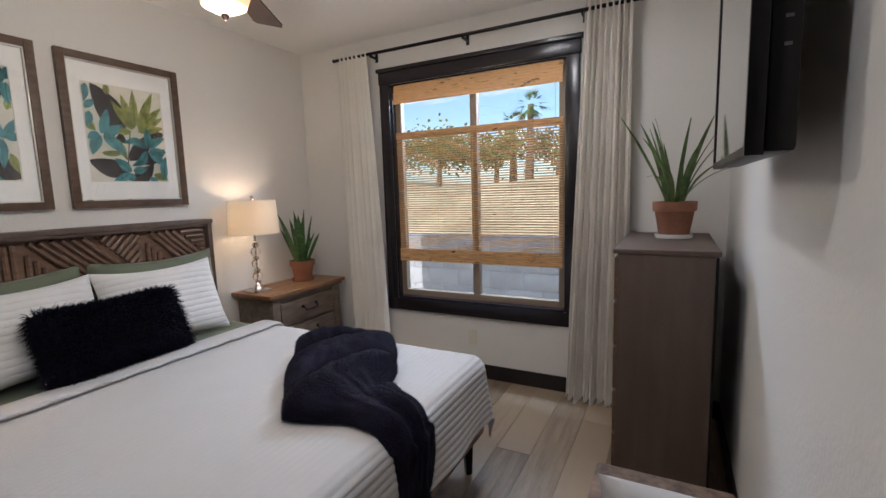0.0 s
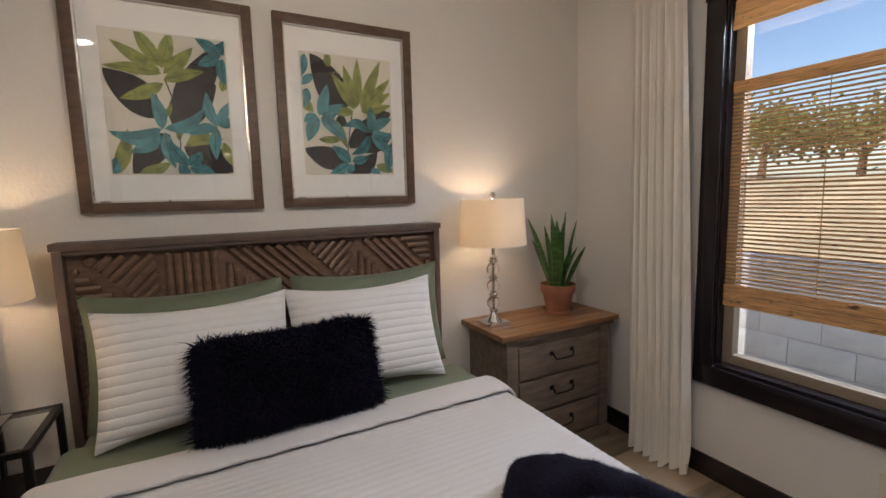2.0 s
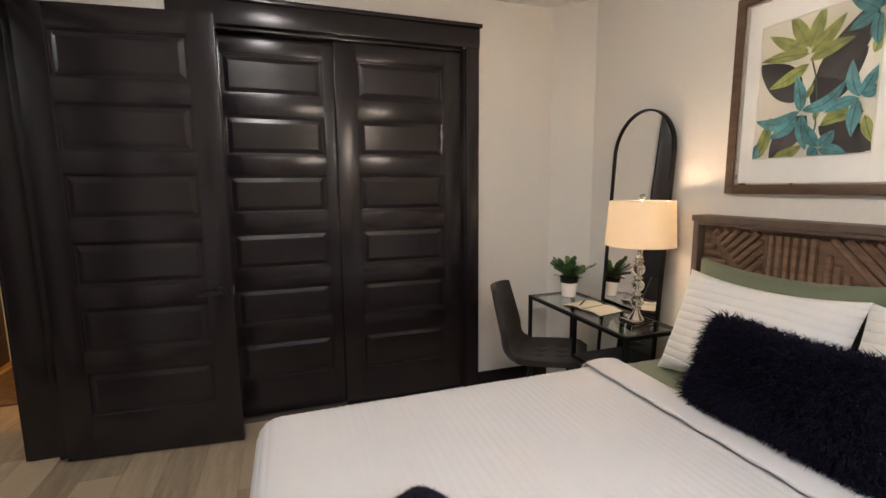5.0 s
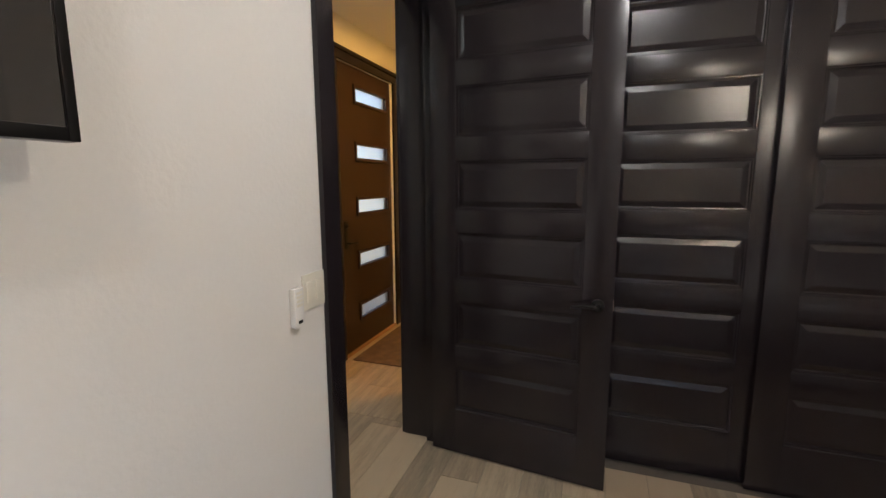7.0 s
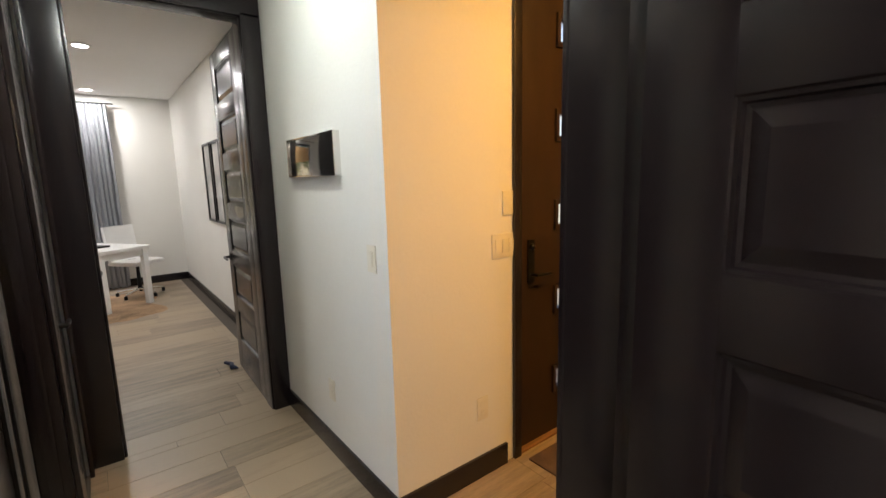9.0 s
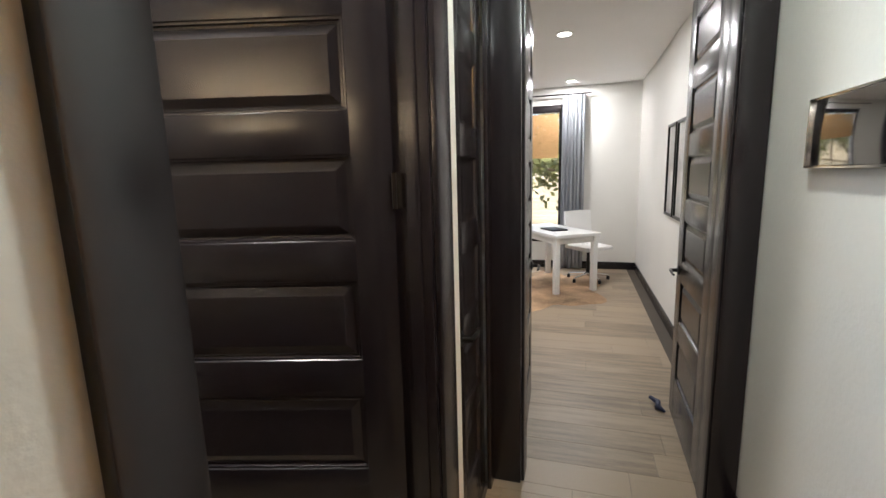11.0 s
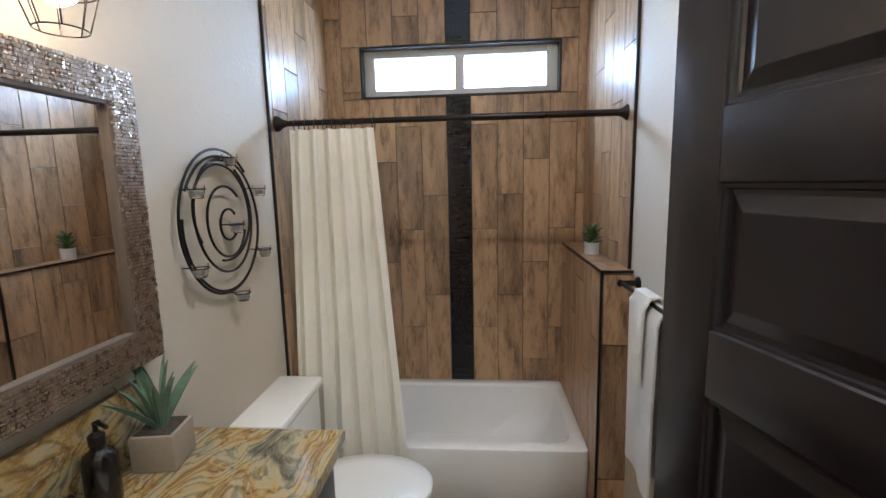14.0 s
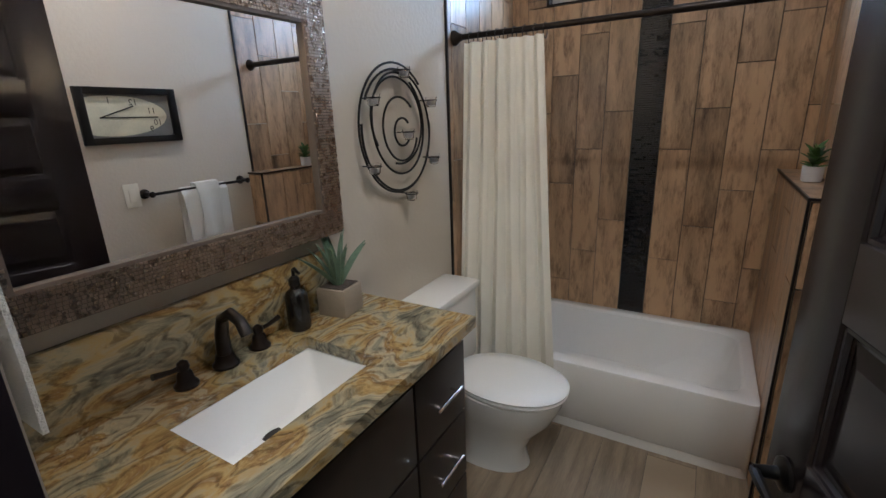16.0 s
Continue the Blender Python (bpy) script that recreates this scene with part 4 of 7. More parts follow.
def table_lamp(m, wide=1.0):
    ob = thing("table_lamp", "crystal-ball table lamp with a lit cream drum shade", "lamp", m, group="bedside lamps")
    part("base", boxes((-0.068, -0.068, 0, 0.068, 0.068, 0.022), bevel=0.003), M_CHROME, ob, "square chrome foot")
    part("cone", lathe([(0.046, 0.022), (0.044, 0.028), (0.024, 0.058), (0.017, 0.076), (0.026, 0.082), (0.026, 0.088), (0.014, 0.092)], 24), M_CHROME, ob)
    z = 0.090
    for k in range(3):
        r = 0.037
        part("crystal_ball", lathe([(max(0.003, r * math.sin(a)), z + r - r * math.cos(a)) for a in [math.pi * i / 16 for i in range(17)]], 24), M_CRYSTAL, ob, "clear cut-crystal ball")
        z += 2 * r
        part("collar", lathe([(0.012, z - 0.004), (0.020, z - 0.001), (0.020, z + 0.004), (0.029, z + 0.007), (0.029, z + 0.013), (0.020, z + 0.016), (0.020, z + 0.020), (0.012, z + 0.024)], 22), M_CHROME, ob)
        z += 0.021
    part("stem", tube([(0, 0, 0.06), (0, 0, 0.40)], 0.0055, 10), M_CHROME, ob)
    part("neck", lathe([(0.012, z - 0.002), (0.024, z + 0.004), (0.024, z + 0.010), (0.010, z + 0.024), (0.010, 0.46)], 20), M_CHROME, ob)
    bm = bmesh.new()
    rows = [(0.186 * wide, 0.455), (0.170 * wide, 0.707)]
    seg = 48
    rings = []
    for rr, zz in rows + [(0.1675 * wide, 0.707), (0.1835 * wide, 0.455)]:
        rings.append([bm.verts.new((rr * math.cos(2 * math.pi * i / seg), rr * math.sin(2 * math.pi * i / seg), zz)) for i in range(seg)])
    for a, b in zip(rings, rings[1:] + rings[:1]):
        for i in range(seg):
            bm.faces.new((a[i], a[(i + 1) % seg], b[(i + 1) % seg], b[i]))
    part("shade", bm, M_SHADE, ob, "cream fabric drum shade")
    part("harp", tube([(0, 0.0, 0.455), (0, 0.05, 0.515), (0, 0.055, 0.605), (0, 0, 0.710)], 0.002, 6), M_CHROME, ob)
    part("shade_spider", tube([(-0.167 * wide, 0, 0.703), (0.167 * wide, 0, 0.703)], 0.002, 6), M_CHROME, ob)
    part("finial", lathe([(0.004, 0.707), (0.015, 0.718), (0.019, 0.730), (0.013, 0.742), (0.002, 0.747)], 16), M_CHROME, ob)
    part("bulb", lathe([(0.012, 0.50), (0.018, 0.515), (0.028, 0.545), (0.024, 0.58), (0.004, 0.595)], 16), glow("lamp_bulb", (1.0, 0.70, 0.38), 12), ob)
    return ob


NZ = 0.762
for x, y, z, k in ((0.20, -0.82, NZ, 1.0), (0.26, -2.945, 0.742, 0.955)):
    table_lamp(pose(x, y, z), 1.0 if k == 1.0 else 1.02).scale = (k, k, k)
    lamp("table_lamp_light", "POINT", (x, y, z + 0.575 * k), 46 * k, WARM, 0.03)

# nightstand
ns = thing("nightstand", "three-drawer greyed wood nightstand with warm oak top", "nightstand", pose(0, -0.50, 0))
for k in range(4):
    part("top_plank", boxes((0.012 + k * 0.106, -0.425, NZ - 0.030, 0.1165 + k * 0.106, 0.425, NZ), bevel=0.0035), M_OAKTOP, ns, "warm oak top plank")
part("moulding", boxes((0.02, -0.395, NZ - 0.052, 0.420, 0.395, NZ - 0.032), bevel=0.005), M_GREYWOOD, ns)
part("body", boxes((0.02, -0.375, 0.07, 0.385, 0.375, NZ - 0.052), (0.385, -0.375, 0.0, 0.403, -0.305, NZ - 0.052), (0.385, 0.305, 0.0, 0.403, 0.375, NZ - 0.052), (0.385, -0.305, NZ - 0.075, 0.401, 0.305, NZ - 0.052), (0.02, -0.385, 0.0, 0.41, 0.385, 0.07), bevel=0.003), M_GREYWOOD, ns)
for i in range(3):
    z0 = 0.092 + i * 0.199
    dr = part("drawer", boxes((0.388, -0.295, z0, 0.4045, 0.295, z0 + 0.178), bevel=0.004), M_GREYWOOD, ns)
    zc = z0 + 0.098
    part("handle", tube([(0.404, -0.075, zc + 0.018), (0.424, -0.072, zc + 0.012), (0.430, -0.062, zc - 0.012), (0.432, 0, zc - 0.015), (0.430, 0.062, zc - 0.012), (0.424, 0.072, zc + 0.012), (0.404, 0.075, zc + 0.018)], 0.0048, 8), M_BLACK, dr, "black bail handle")
    for s in (-1, 1):
        part("rosette", boxes((0.404, s * 0.075 - 0.014, zc + 0.006, 0.409, s * 0.075 + 0.014, zc + 0.030), bevel=0.002), M_BLACK, dr)

# plants
M_LEAF = mat("snake_plant_leaf", (0.050, 0.115, 0.026), 0.4, 0.55, 9, 0.05, 40, stretch=(1, 1, 7))
M_LEAF2 = mat("yellow_edged_leaf", (0.075, 0.120, 0.034), 0.4, 0.6, 14, 0.05, 60)
M_TERRA = mat("terracotta", (0.27, 0.115, 0.066), 0.85, 0.15, 8, 0.1, 80)
M_SOIL = mat("potting_soil", (0.06, 0.045, 0.035), 0.95, 0.4, 40, 0.8, 90)


def blade(length, width, lean, bend, azim, base, seed, twist=0.6, curl=0.25):
    """One sword-shaped leaf with a folded section."""
    rg = random.Random(seed)
    n = 12
    ca, sa = math.cos(azim), math.sin(azim)
    ph = rg.uniform(0, 6)

    def f(u, v):
        t = u
        w = width * (0.55 + 0.9 * t - 1.45 * t ** 3) * (1 if t < 0.97 else 0.35)
        a = lean + bend * t
        r = length * (math.sin(lean) * t + (math.sin(lean + bend) - math.sin(lean)) * t * t * 0.6)
        h = length * (math.cos(lean) * t - (math.cos(lean) - math.cos(lean + bend)) * t * t * 0.5)
        s = (v - 0.5) * max(0.002, w)
        tw = azim + 1.571 + 0.8 * math.sin(ph) + 0.5 * twist * t
        sx, sy = math.cos(tw), math.sin(tw)
        cup = curl * abs(v - 0.5) * w
        return (base[0] + ca * (r - cup) + s * sx, base[1] + sa * (r - cup) + s * sy, base[2] + h + 0.15 * cup)
    return sheet(n, 4, f, 0.0018)


def potted(name, label, m, pot_r, pot_h, leaves, seed, material, saucer=None, reach=(0.05, 0.5), size=(0.3, 0.5), wide=0.045, arch=1.0):
    ob = thing(name, label, "plant", m, group="")
    pot = part("pot", lathe([(pot_r * 0.70, 0.012), (pot_r * 0.72, 0.014), (pot_r * 0.93, pot_h * 0.74), (pot_r * 1.04, pot_h * 0.75), (pot_r * 1.06, pot_h), (pot_r * 0.96, pot_h), (pot_r * 0.90, pot_h * 0.88)], 32), M_TERRA, ob, "terracotta clay pot")
    part("saucer", lathe([(pot_r * 0.72, 0), (pot_r * 0.90, 0.004), (pot_r * 0.94, 0.026), (pot_r * 0.88, 0.026), (pot_r * 0.80, 0.012)], 32), saucer or M_TERRA, ob)
    part("soil", lathe([(pot_r * 0.90, pot_h * 0.86), (pot_r * 0.5, pot_h * 0.90), (0.002, pot_h * 0.91)], 20), M_SOIL, ob)
    rg = random.Random(seed)
    for i in range(leaves):
        az = 2 * math.pi * (i * 0.382 + rg.uniform(-0.05, 0.05))
        ring = rg.uniform(0.1, 0.5) * pot_r
        lean = rg.uniform(*reach) * (0.35 + 0.65 * i / leaves)
        part("leaf", blade(rg.uniform(*size), wide * rg.uniform(0.7, 1.1), lean, arch * rg.uniform(0.0, 0.35) * (0.3 + lean), az, (ring * math.cos(az), ring * math.sin(az), pot_h * 0.86), seed * 100 + i), material, ob)
    return ob


potted("snake_plant", "green snake plant in a terracotta pot on the nightstand", pose(0.20, -0.345, NZ), 0.100, 0.18, 17, 7, M_LEAF, None, (0.0, 0.42), (0.24, 0.50), 0.070)
DZ = 1.20
potted("snake_plant", "tall yellow-edged snake plant in terracotta pot on the chest", pose(3.06, -0.42, DZ), 0.105, 0.20, 19, 11, M_LEAF2, M_WHITE, (0.10, 0.62), (0.26, 0.60), 0.036, 5.0)

# chest of drawers, television, bench
chest = thing("chest_of_drawers", "tall dark taupe wooden chest of drawers beside the curtain", "chest", pose(2.81, -0.97, 0))
part("body", boxes((0.022, 0, 0.0, 0.418, 0.86, DZ - 0.022), bevel=0.003), M_TAUPE, chest)
part("top", boxes((0.0, -0.008, DZ - 0.022, 0.438, 0.868, DZ), bevel=0.003), M_TAUPE, chest)
part("back_panel", boxes((0.418, 0.005, 0.02, 0.430, 0.855, DZ - 0.03)), M_BLACK, chest)
for i in range(5):
    z0 = 0.06 + i * 0.222
    dr = part("drawer", boxes((0.004, 0.02, z0, 0.022, 0.84, z0 + 0.208), bevel=0.003), M_TAUPEH, chest)
    part("handle", tube([(0.004, 0.33, z0 + 0.11), (-0.018, 0.34, z0 + 0.11), (-0.018, 0.52, z0 + 0.11), (0.004, 0.53, z0 + 0.11)], 0.005, 8), M_BLACK, dr)
M_SCREEN = mat("black_screen_glass", (0.006, 0.006, 0.007), 0.05, 0.0, 2, 0, coat=1.0)
tv = thing("television", "black flat television on a wall mount above the chest", "television", pose(3.19, -1.70, 1.54))
part("screen", boxes((-0.006, -0.405, 0.02, 0.0, 0.405, 0.62)), M_SCREEN, tv, "glossy black screen")
part("bezel", boxes((-0.010, -0.42, 0.0, 0.022, -0.405, 0.635), (-0.010, 0.405, 0.0, 0.022, 0.42, 0.635), (-0.010, -0.405, 0.0, 0.022, 0.405, 0.02), (-0.010, -0.405, 0.62, 0.022, 0.405, 0.635), (0.0, -0.405, 0.02, 0.022, 0.405, 0.62), bevel=0.002), M_BLACK, tv)
part("back_cover", boxes((0.022, -0.417, 0.004, 0.075, 0.417, 0.60), bevel=0.012), M_BLACK, tv)
part("wall_mount", boxes((0.074, 0.14, 0.20, 0.160, 0.36, 0.40), bevel=0.004), M_BLACK, tv)
M_GREYPORT = mat("grey_port", (0.10, 0.10, 0.10), 0.5, 0.05)
for i in range(5):
    part("port", boxes((0.045, -0.4195, 0.20 + i * 0.05, 0.057, -0.416, 0.206 + i * 0.05)), M_GREYPORT, tv)
M_HIDE = mat("mottled_brown_cowhide", (0.16, 0.105, 0.075), 0.8, 0.6, 9, 0.3, 40)
bench = thing("storage_bench", "low bench with mottled brown cowhide top against the wall", "bench", pose(2.82, -2.15, 0))
part("cushion", boxes((0, 0, 0.34, 0.46, 0.67, 0.43), bevel=0.02), M_HIDE, bench)
part("frame", boxes((0.01, 0.01, 0.27, 0.45, 0.66, 0.34), bevel=0.004), M_TAUPE, bench)
for x in (0.03, 0.43):
    for y in (0.03, 0.64):
        part("leg", tube([(x, y, 0), (x, y, 0.27)], [0.012, 0.02], 8), M_BLACK, bench)
pillow("white_cushion", "plump white cushion lying on the cowhide bench", 0.40, 0.30, 0.13, pose(3.10, -1.98, 0.43, 0, -8, 90), M_LINEN, seed=8)

# desk corner
desk = thing("glass_desk", "black metal desk with glass top and a low side shelf", "desk", pose(0.13, -3.72, 0))
DL, DD, DH = 0.95, 0.35, 0.74
for x in (0, DD):
    for y in (0, DL):
        part("leg", boxes((x - 0.011, y - 0.011, 0, x + 0.011, y + 0.011, DH), bevel=0.0015), M_BLACK, desk)
for x in (0, DD):
    part("rail", boxes((x - 0.0105, 0.011, DH - 0.022, x + 0.0105, DL - 0.011, DH - 0.001)), M_BLACK, desk)
    part("post", boxes((x - 0.0105, 0.51, 0.50, x + 0.0105, 0.53, DH - 0.022)), M_BLACK, desk)
    part("shelf_rail", boxes((x - 0.0105, 0.51, 0.48, x + 0.0105, DL - 0.011, 0.50)), M_BLACK, desk)
for y in (0, DL):
    part("rail", boxes((0.011, y - 0.0105, DH - 0.022, DD - 0.011, y + 0.0105, DH - 0.001)), M_BLACK, desk)
part("glass_top", boxes((0.012, 0.012, DH - 0.008, DD - 0.012, DL - 0.012, DH - 0.002)), glass("desk_glass", (0.90, 0.95, 0.93)), desk, "clear glass top")
part("shelf", boxes((0.012, 0.53, 0.485, DD - 0.012, DL - 0.012, 0.503)), M_BLACK, desk, "black lower shelf")
nb = thing("notebook", "open cream notebook lying on the glass desk", "notebook", pose(0.30, -3.27, DH + 0.002, 0, 0, 12))
for s in (-1, 1):
    part("page", sheet(6, 10, lambda u, v: ((u - 0.5) * 0.20, s * (0.004 + v * 0.14), 0.004 + 0.012 * math.sin(math.pi * min(1, v + 0.12)) ** 0.7), 0.003), mat("cream_paper", (0.66, 0.60, 0.46), 0.8, 0.04, 10), nb)
part("cover", boxes((-0.106, -0.150, 0, 0.106, 0.150, 0.003)), M_BLACK, nb)
pen = thing("pen", "slim black pen lying on the notebook", "pen", pose(0.33, -3.34, DH + 0.022, 0, 0, 40))
part("barrel", tube([(-0.065, 0, 0), (0.05, 0, 0), (0.068, 0, 0)], [0.004, 0.004, 0.001], 8), M_BLACK, pen)
cac = thing("potted_cactus", "leafy green cactus in a white and black pot", "plant", pose(0.25, -3.60, DH))
part("pot", lathe([(0.042, 0), (0.046, 0.003), (0.058, 0.10), (0.058, 0.101)], 28), M_WHITE, cac, "white glazed pot")
part("rim", lathe([(0.0585, 0.10), (0.063, 0.14), (0.058, 0.14), (0.055, 0.128)], 28), M_BLACK, cac, "black glazed rim")
part("soil", lathe([(0.056, 0.126), (0.002, 0.130)], 16), M_SOIL, cac)
rg = random.Random(21)
for i in range(34):
    az, ln = rg.uniform(0, 6.28), rg.uniform(0.09, 0.21)
    up = rg.uniform(0.3, 1.2)
    bm = bmesh.new()
    for k in range(5):
        t0 = k / 5
        c = Vector((math.cos(az) * ln * t0 * math.cos(up), math.sin(az) * ln * t0 * math.cos(up), 0.125 + ln * t0 * math.sin(up) - 0.03 * t0 * t0))
        for s in (-1, 1):
            wv = Vector((-math.sin(az), math.cos(az), 0.2)) * 0.022 * s
            dv = Vector((math.cos(az) * math.cos(up), math.sin(az) * math.cos(up), math.sin(up))) * ln * 0.26
            q = [c, c + wv + dv * 0.4, c + wv * 0.8 + dv * 0.8, c + dv * 1.05]
            bm.faces.new([bm.verts.new(p) for p in q])
            bm.faces.new([bm.verts.new(p + Vector((0, 0, 0.003))) for p in q[::-1]])
    part("stem", bm, M_LEAF, cac)

mir = thing("arched_mirror", "tall arched mirror in a thin black frame leaning on the wall", "mirror", pose(0.125, -3.197, 0.0, 0, -3.0, -2.2))
MW, MH = 0.252, 1.945


def arch(r_in, r_out, x0, x1):
    bm = bmesh.new()
    zc = MH - MW
    out, inn = [], []
    for rr, row in ((r_out, out), (r_in, inn)):
        row += [(-rr, 0.0 if rr == r_out else 0.014)] + [(rr * math.cos(a), zc + rr * math.sin(a)) for a in [math.pi - math.pi * i / 32 for i in range(33)]] + [(rr, 0.0 if rr == r_out else 0.014)]
    lay = [[bm.verts.new((x, y, z)) for y, z in row] for x in (x0, x1) for row in (out, inn)]
    n = len(out)
    for i in range(n):
        j = (i + 1) % n
        for a, b in ((lay[0], lay[1]), (lay[2], lay[3]), (lay[0], lay[2]), (lay[1], lay[3])):
            bm.faces.new((a[i], a[j], b[j], b[i]))
    return bm


part("frame", arch(MW - 0.012, MW, 0, 0.022), M_BLACK, mir)
bm = bmesh.new()
zc = MH - MW
rr = MW - 0.011
pts = [(-rr, 0.013)] + [(rr * math.cos(a), zc + rr * math.sin(a)) for a in [math.pi - math.pi * i / 32 for i in range(33)]] + [(rr, 0.013)]
fr, bk = [bm.verts.new((0.012, y, z)) for y, z in pts], [bm.verts.new((0.006, y, z)) for y, z in pts]
bm.faces.new(fr), bm.faces.new(bk[::-1])
part("mirror_glass", bm, M_MIRROR, mir, smooth=False)

M_LEATHER = mat("charcoal_leather", (0.015, 0.011, 0.009), 0.42, 0.25, 10, 0.15, 120)
ch = thing("desk_chair", "charcoal leather shell chair with tufted seat at the desk", "chair", pose(0.54, -3.38, 0, 0, 0, 52))


def shell(u, v):
    a = (v - 0.5) * 2
    if u < 0.52:
        t = u / 0.52
        hw = 0.205 + 0.02 * math.sin(3 * t)
        tuft = sum(0.012 * math.exp(-(((t - p) / 0.06) ** 2 + ((a - q) / 0.12) ** 2)) for p in (0.35, 0.65) for q in (-0.4, 0.0, 0.4))
        return (a * hw, 0.23 - 0.42 * t, 0.455 + 0.02 * a * a + 0.010 * math.cos(3 * t) - tuft - 0.03 * max(0, 0.12 - t) / 0.12)
    t = (u - 0.52) / 0.48
    hw = 0.215 - 0.05 * t * t
    bend = min(1, t / 0.25)
    return (a * hw, -0.19 - 0.075 * math.sin(bend * 1.57) - 0.10 * max(0, t - 0.25) + 0.05 * a * a, 0.455 + 0.02 * a * a + 0.08 * (1 - math.cos(bend * 1.57)) + 0.42 * max(0, t - 0.18) - 0.03 * a * a * t)


part("shell", sheet(50, 24, shell, 0.035), M_LEATHER, ch, "tufted leather seat and back")
for sx in (-1, 1):
    for sy in (-1, 1):
        part("leg", tube([(sx * 0.10, sy * 0.10 + 0.02, 0.425), (sx * 0.20, sy * 0.20 + 0.01, 0.0)], [0.011, 0.008], 8), M_BLACK, ch)

# ceiling fan and recessed lights
M_BLADE = mat("dark_walnut_blade", (0.040, 0.018, 0.012), 0.4, 0.25, 5, 0.04, stretch=(8, 1, 1))
fan = thing("ceiling_fan", "dark bronze ceiling fan with walnut blades and lit glass bowl", "ceiling fan", pose(1.40, -1.87, H))
part("canopy", lathe([(0.065, 0), (0.065, -0.02), (0.02, -0.06)], 24), M_BRONZE, fan)
part("downrod", tube([(0, 0, -0.05), (0, 0, -0.24)], 0.012, 10), M_BRONZE, fan)
LOW = Matrix.Translation((0, 0, -0.065))
part("motor", lathe([(0.04, -0.16), (0.10, -0.18), (0.115, -0.22), (0.115, -0.27), (0.08, -0.31), (0.05, -0.33)], 28), M_BRONZE, fan, at=LOW)
for k in range(5):
    a = radians(72 * k + 122)
    bl = part("blade", sheet(14, 6, lambda u, v: (0.20 + 0.46 * u, (v - 0.5) * (0.10 + 0.055 * u) * (1 if u < 0.93 else 0.85), -0.262 + 0.025 * (v - 0.5)), 0.008), M_BLADE, fan, at=LOW @ Matrix.Rotation(a, 4, "Z"))
    part("blade_arm", boxes((0.10, -0.018, -0.275, 0.23, 0.018, -0.266)), M_BRONZE, fan, at=LOW @ Matrix.Rotation(a, 4, "Z"))
part("light_bowl", lathe([(0.055, -0.335), (0.09, -0.345), (0.105, -0.38), (0.085, -0.43), (0.03, -0.455), (0.002, -0.458)], 28), glow("amber_bowl_glass", (1.0, 0.62, 0.30), 3.0), fan, "lit amber glass bowl", at=LOW)
part("finial", lathe([(0.002, -0.485), (0.012, -0.475), (0.016, -0.462), (0.004, -0.455)], 14), M_BRONZE, fan, at=LOW)
lamp("ceiling_fan_light", "POINT", (1.40, -1.87, H - 0.595), 54, (1.0, 0.84, 0.64), 0.028)


def downlight(x, y, power, colour, strength=14, cone=130):
    ob = thing("recessed_light", "round recessed ceiling downlight with white trim ring", "ceiling light", pose(x, y, H), group="recessed lights")
    part("trim_ring", lathe([(0.062, -0.001), (0.088, -0.001), (0.088, -0.006), (0.064, -0.010)], 32), M_CEIL, ob)
    part("lens", lathe([(0.060, -0.0105), (0.002, -0.0115)], 28), glow("downlight_lens", colour, strength), ob)
    lamp("recessed_light_lamp", "AREA", (x, y, H - 0.018), power, colour, 0.12)


for x, y, p in ((2.25, -2.95, 24), (2.30, -1.0, 17)):
    downlight(x, y, p, WHITE, 60)


# switches and outlets
def wall_plate(label, m, w=0.072, h=0.117, rockers=1, outlet=False, material=M_PLASTIC):
    """A plate on a wall that faces the plate's own +y."""
    ob = thing("wall_outlet" if outlet else "light_switch", label, "outlet" if outlet else "switch", m)
    part("plate", boxes((-w / 2, 0, -h / 2, w / 2, 0.006, h / 2), bevel=0.002), material, ob)
    for i in range(rockers):
        c = (i - (rockers - 1) / 2) * 0.046
        if outlet:
            for z in (-0.024, 0.024):
                part("socket", boxes((c - 0.016, 0.006, z - 0.014, c + 0.016, 0.008, z + 0.014), bevel=0.001), material, ob)
        else:
            part("rocker", boxes((c - 0.016, 0.004, -0.033, c + 0.016, 0.009, 0.033), bevel=0.002), material, ob)
    return ob


wall_plate("ivory wall outlet under the bedroom window", pose(1.65, 0, 0.33, 0, 0, 180), outlet=True)
wall_plate("ivory double rocker switch beside the bedroom door", pose(EX, -2.888, 1.13, 0, 0, 90), w=0.117, rockers=2)
rem = thing("fan_remote", "white fan remote in a holder on the wall", "remote control", pose(EX, -2.788, 1.098, 0, 0, 90))
part("body", boxes((-0.022, 0, -0.062, 0.022, 0.022, 0.062), bevel=0.004), M_WHITE, rem)
for i in range(4):
    part("button", boxes((-0.014, 0.022, 0.004 + i * 0.013, 0.014, 0.024, 0.012 + i * 0.013)), M_PLASTIC, rem)
part("eye", boxes((-0.010, 0.022, -0.050, 0.010, 0.0245, -0.040), bevel=0.001), M_BLACK, rem)

# ---- outside the bedroom window ----
M_DIRT = mat("sunlit_dry_ground", (0.46, 0.37, 0.22), 0.95, 0.25, 0.6, 0.6, 8)
M_CMU = mat("grey_concrete_block", (0.30, 0.29, 0.28), 0.9, 0.12, 4, 0.3, 40, island=0.3)
M_TREE = mat("dry_tree_leaves", (0.15, 0.155, 0.040), 0.8, 0.4, 3, 0.2, 20)
M_PALM = mat("palm_frond", (0.10, 0.15, 0.04), 0.7, 0.3, 3, 0.1, 20)
M_BARK = mat("bark", (0.15, 0.10, 0.065), 0.9, 0.3, 6, 0.5, 30)


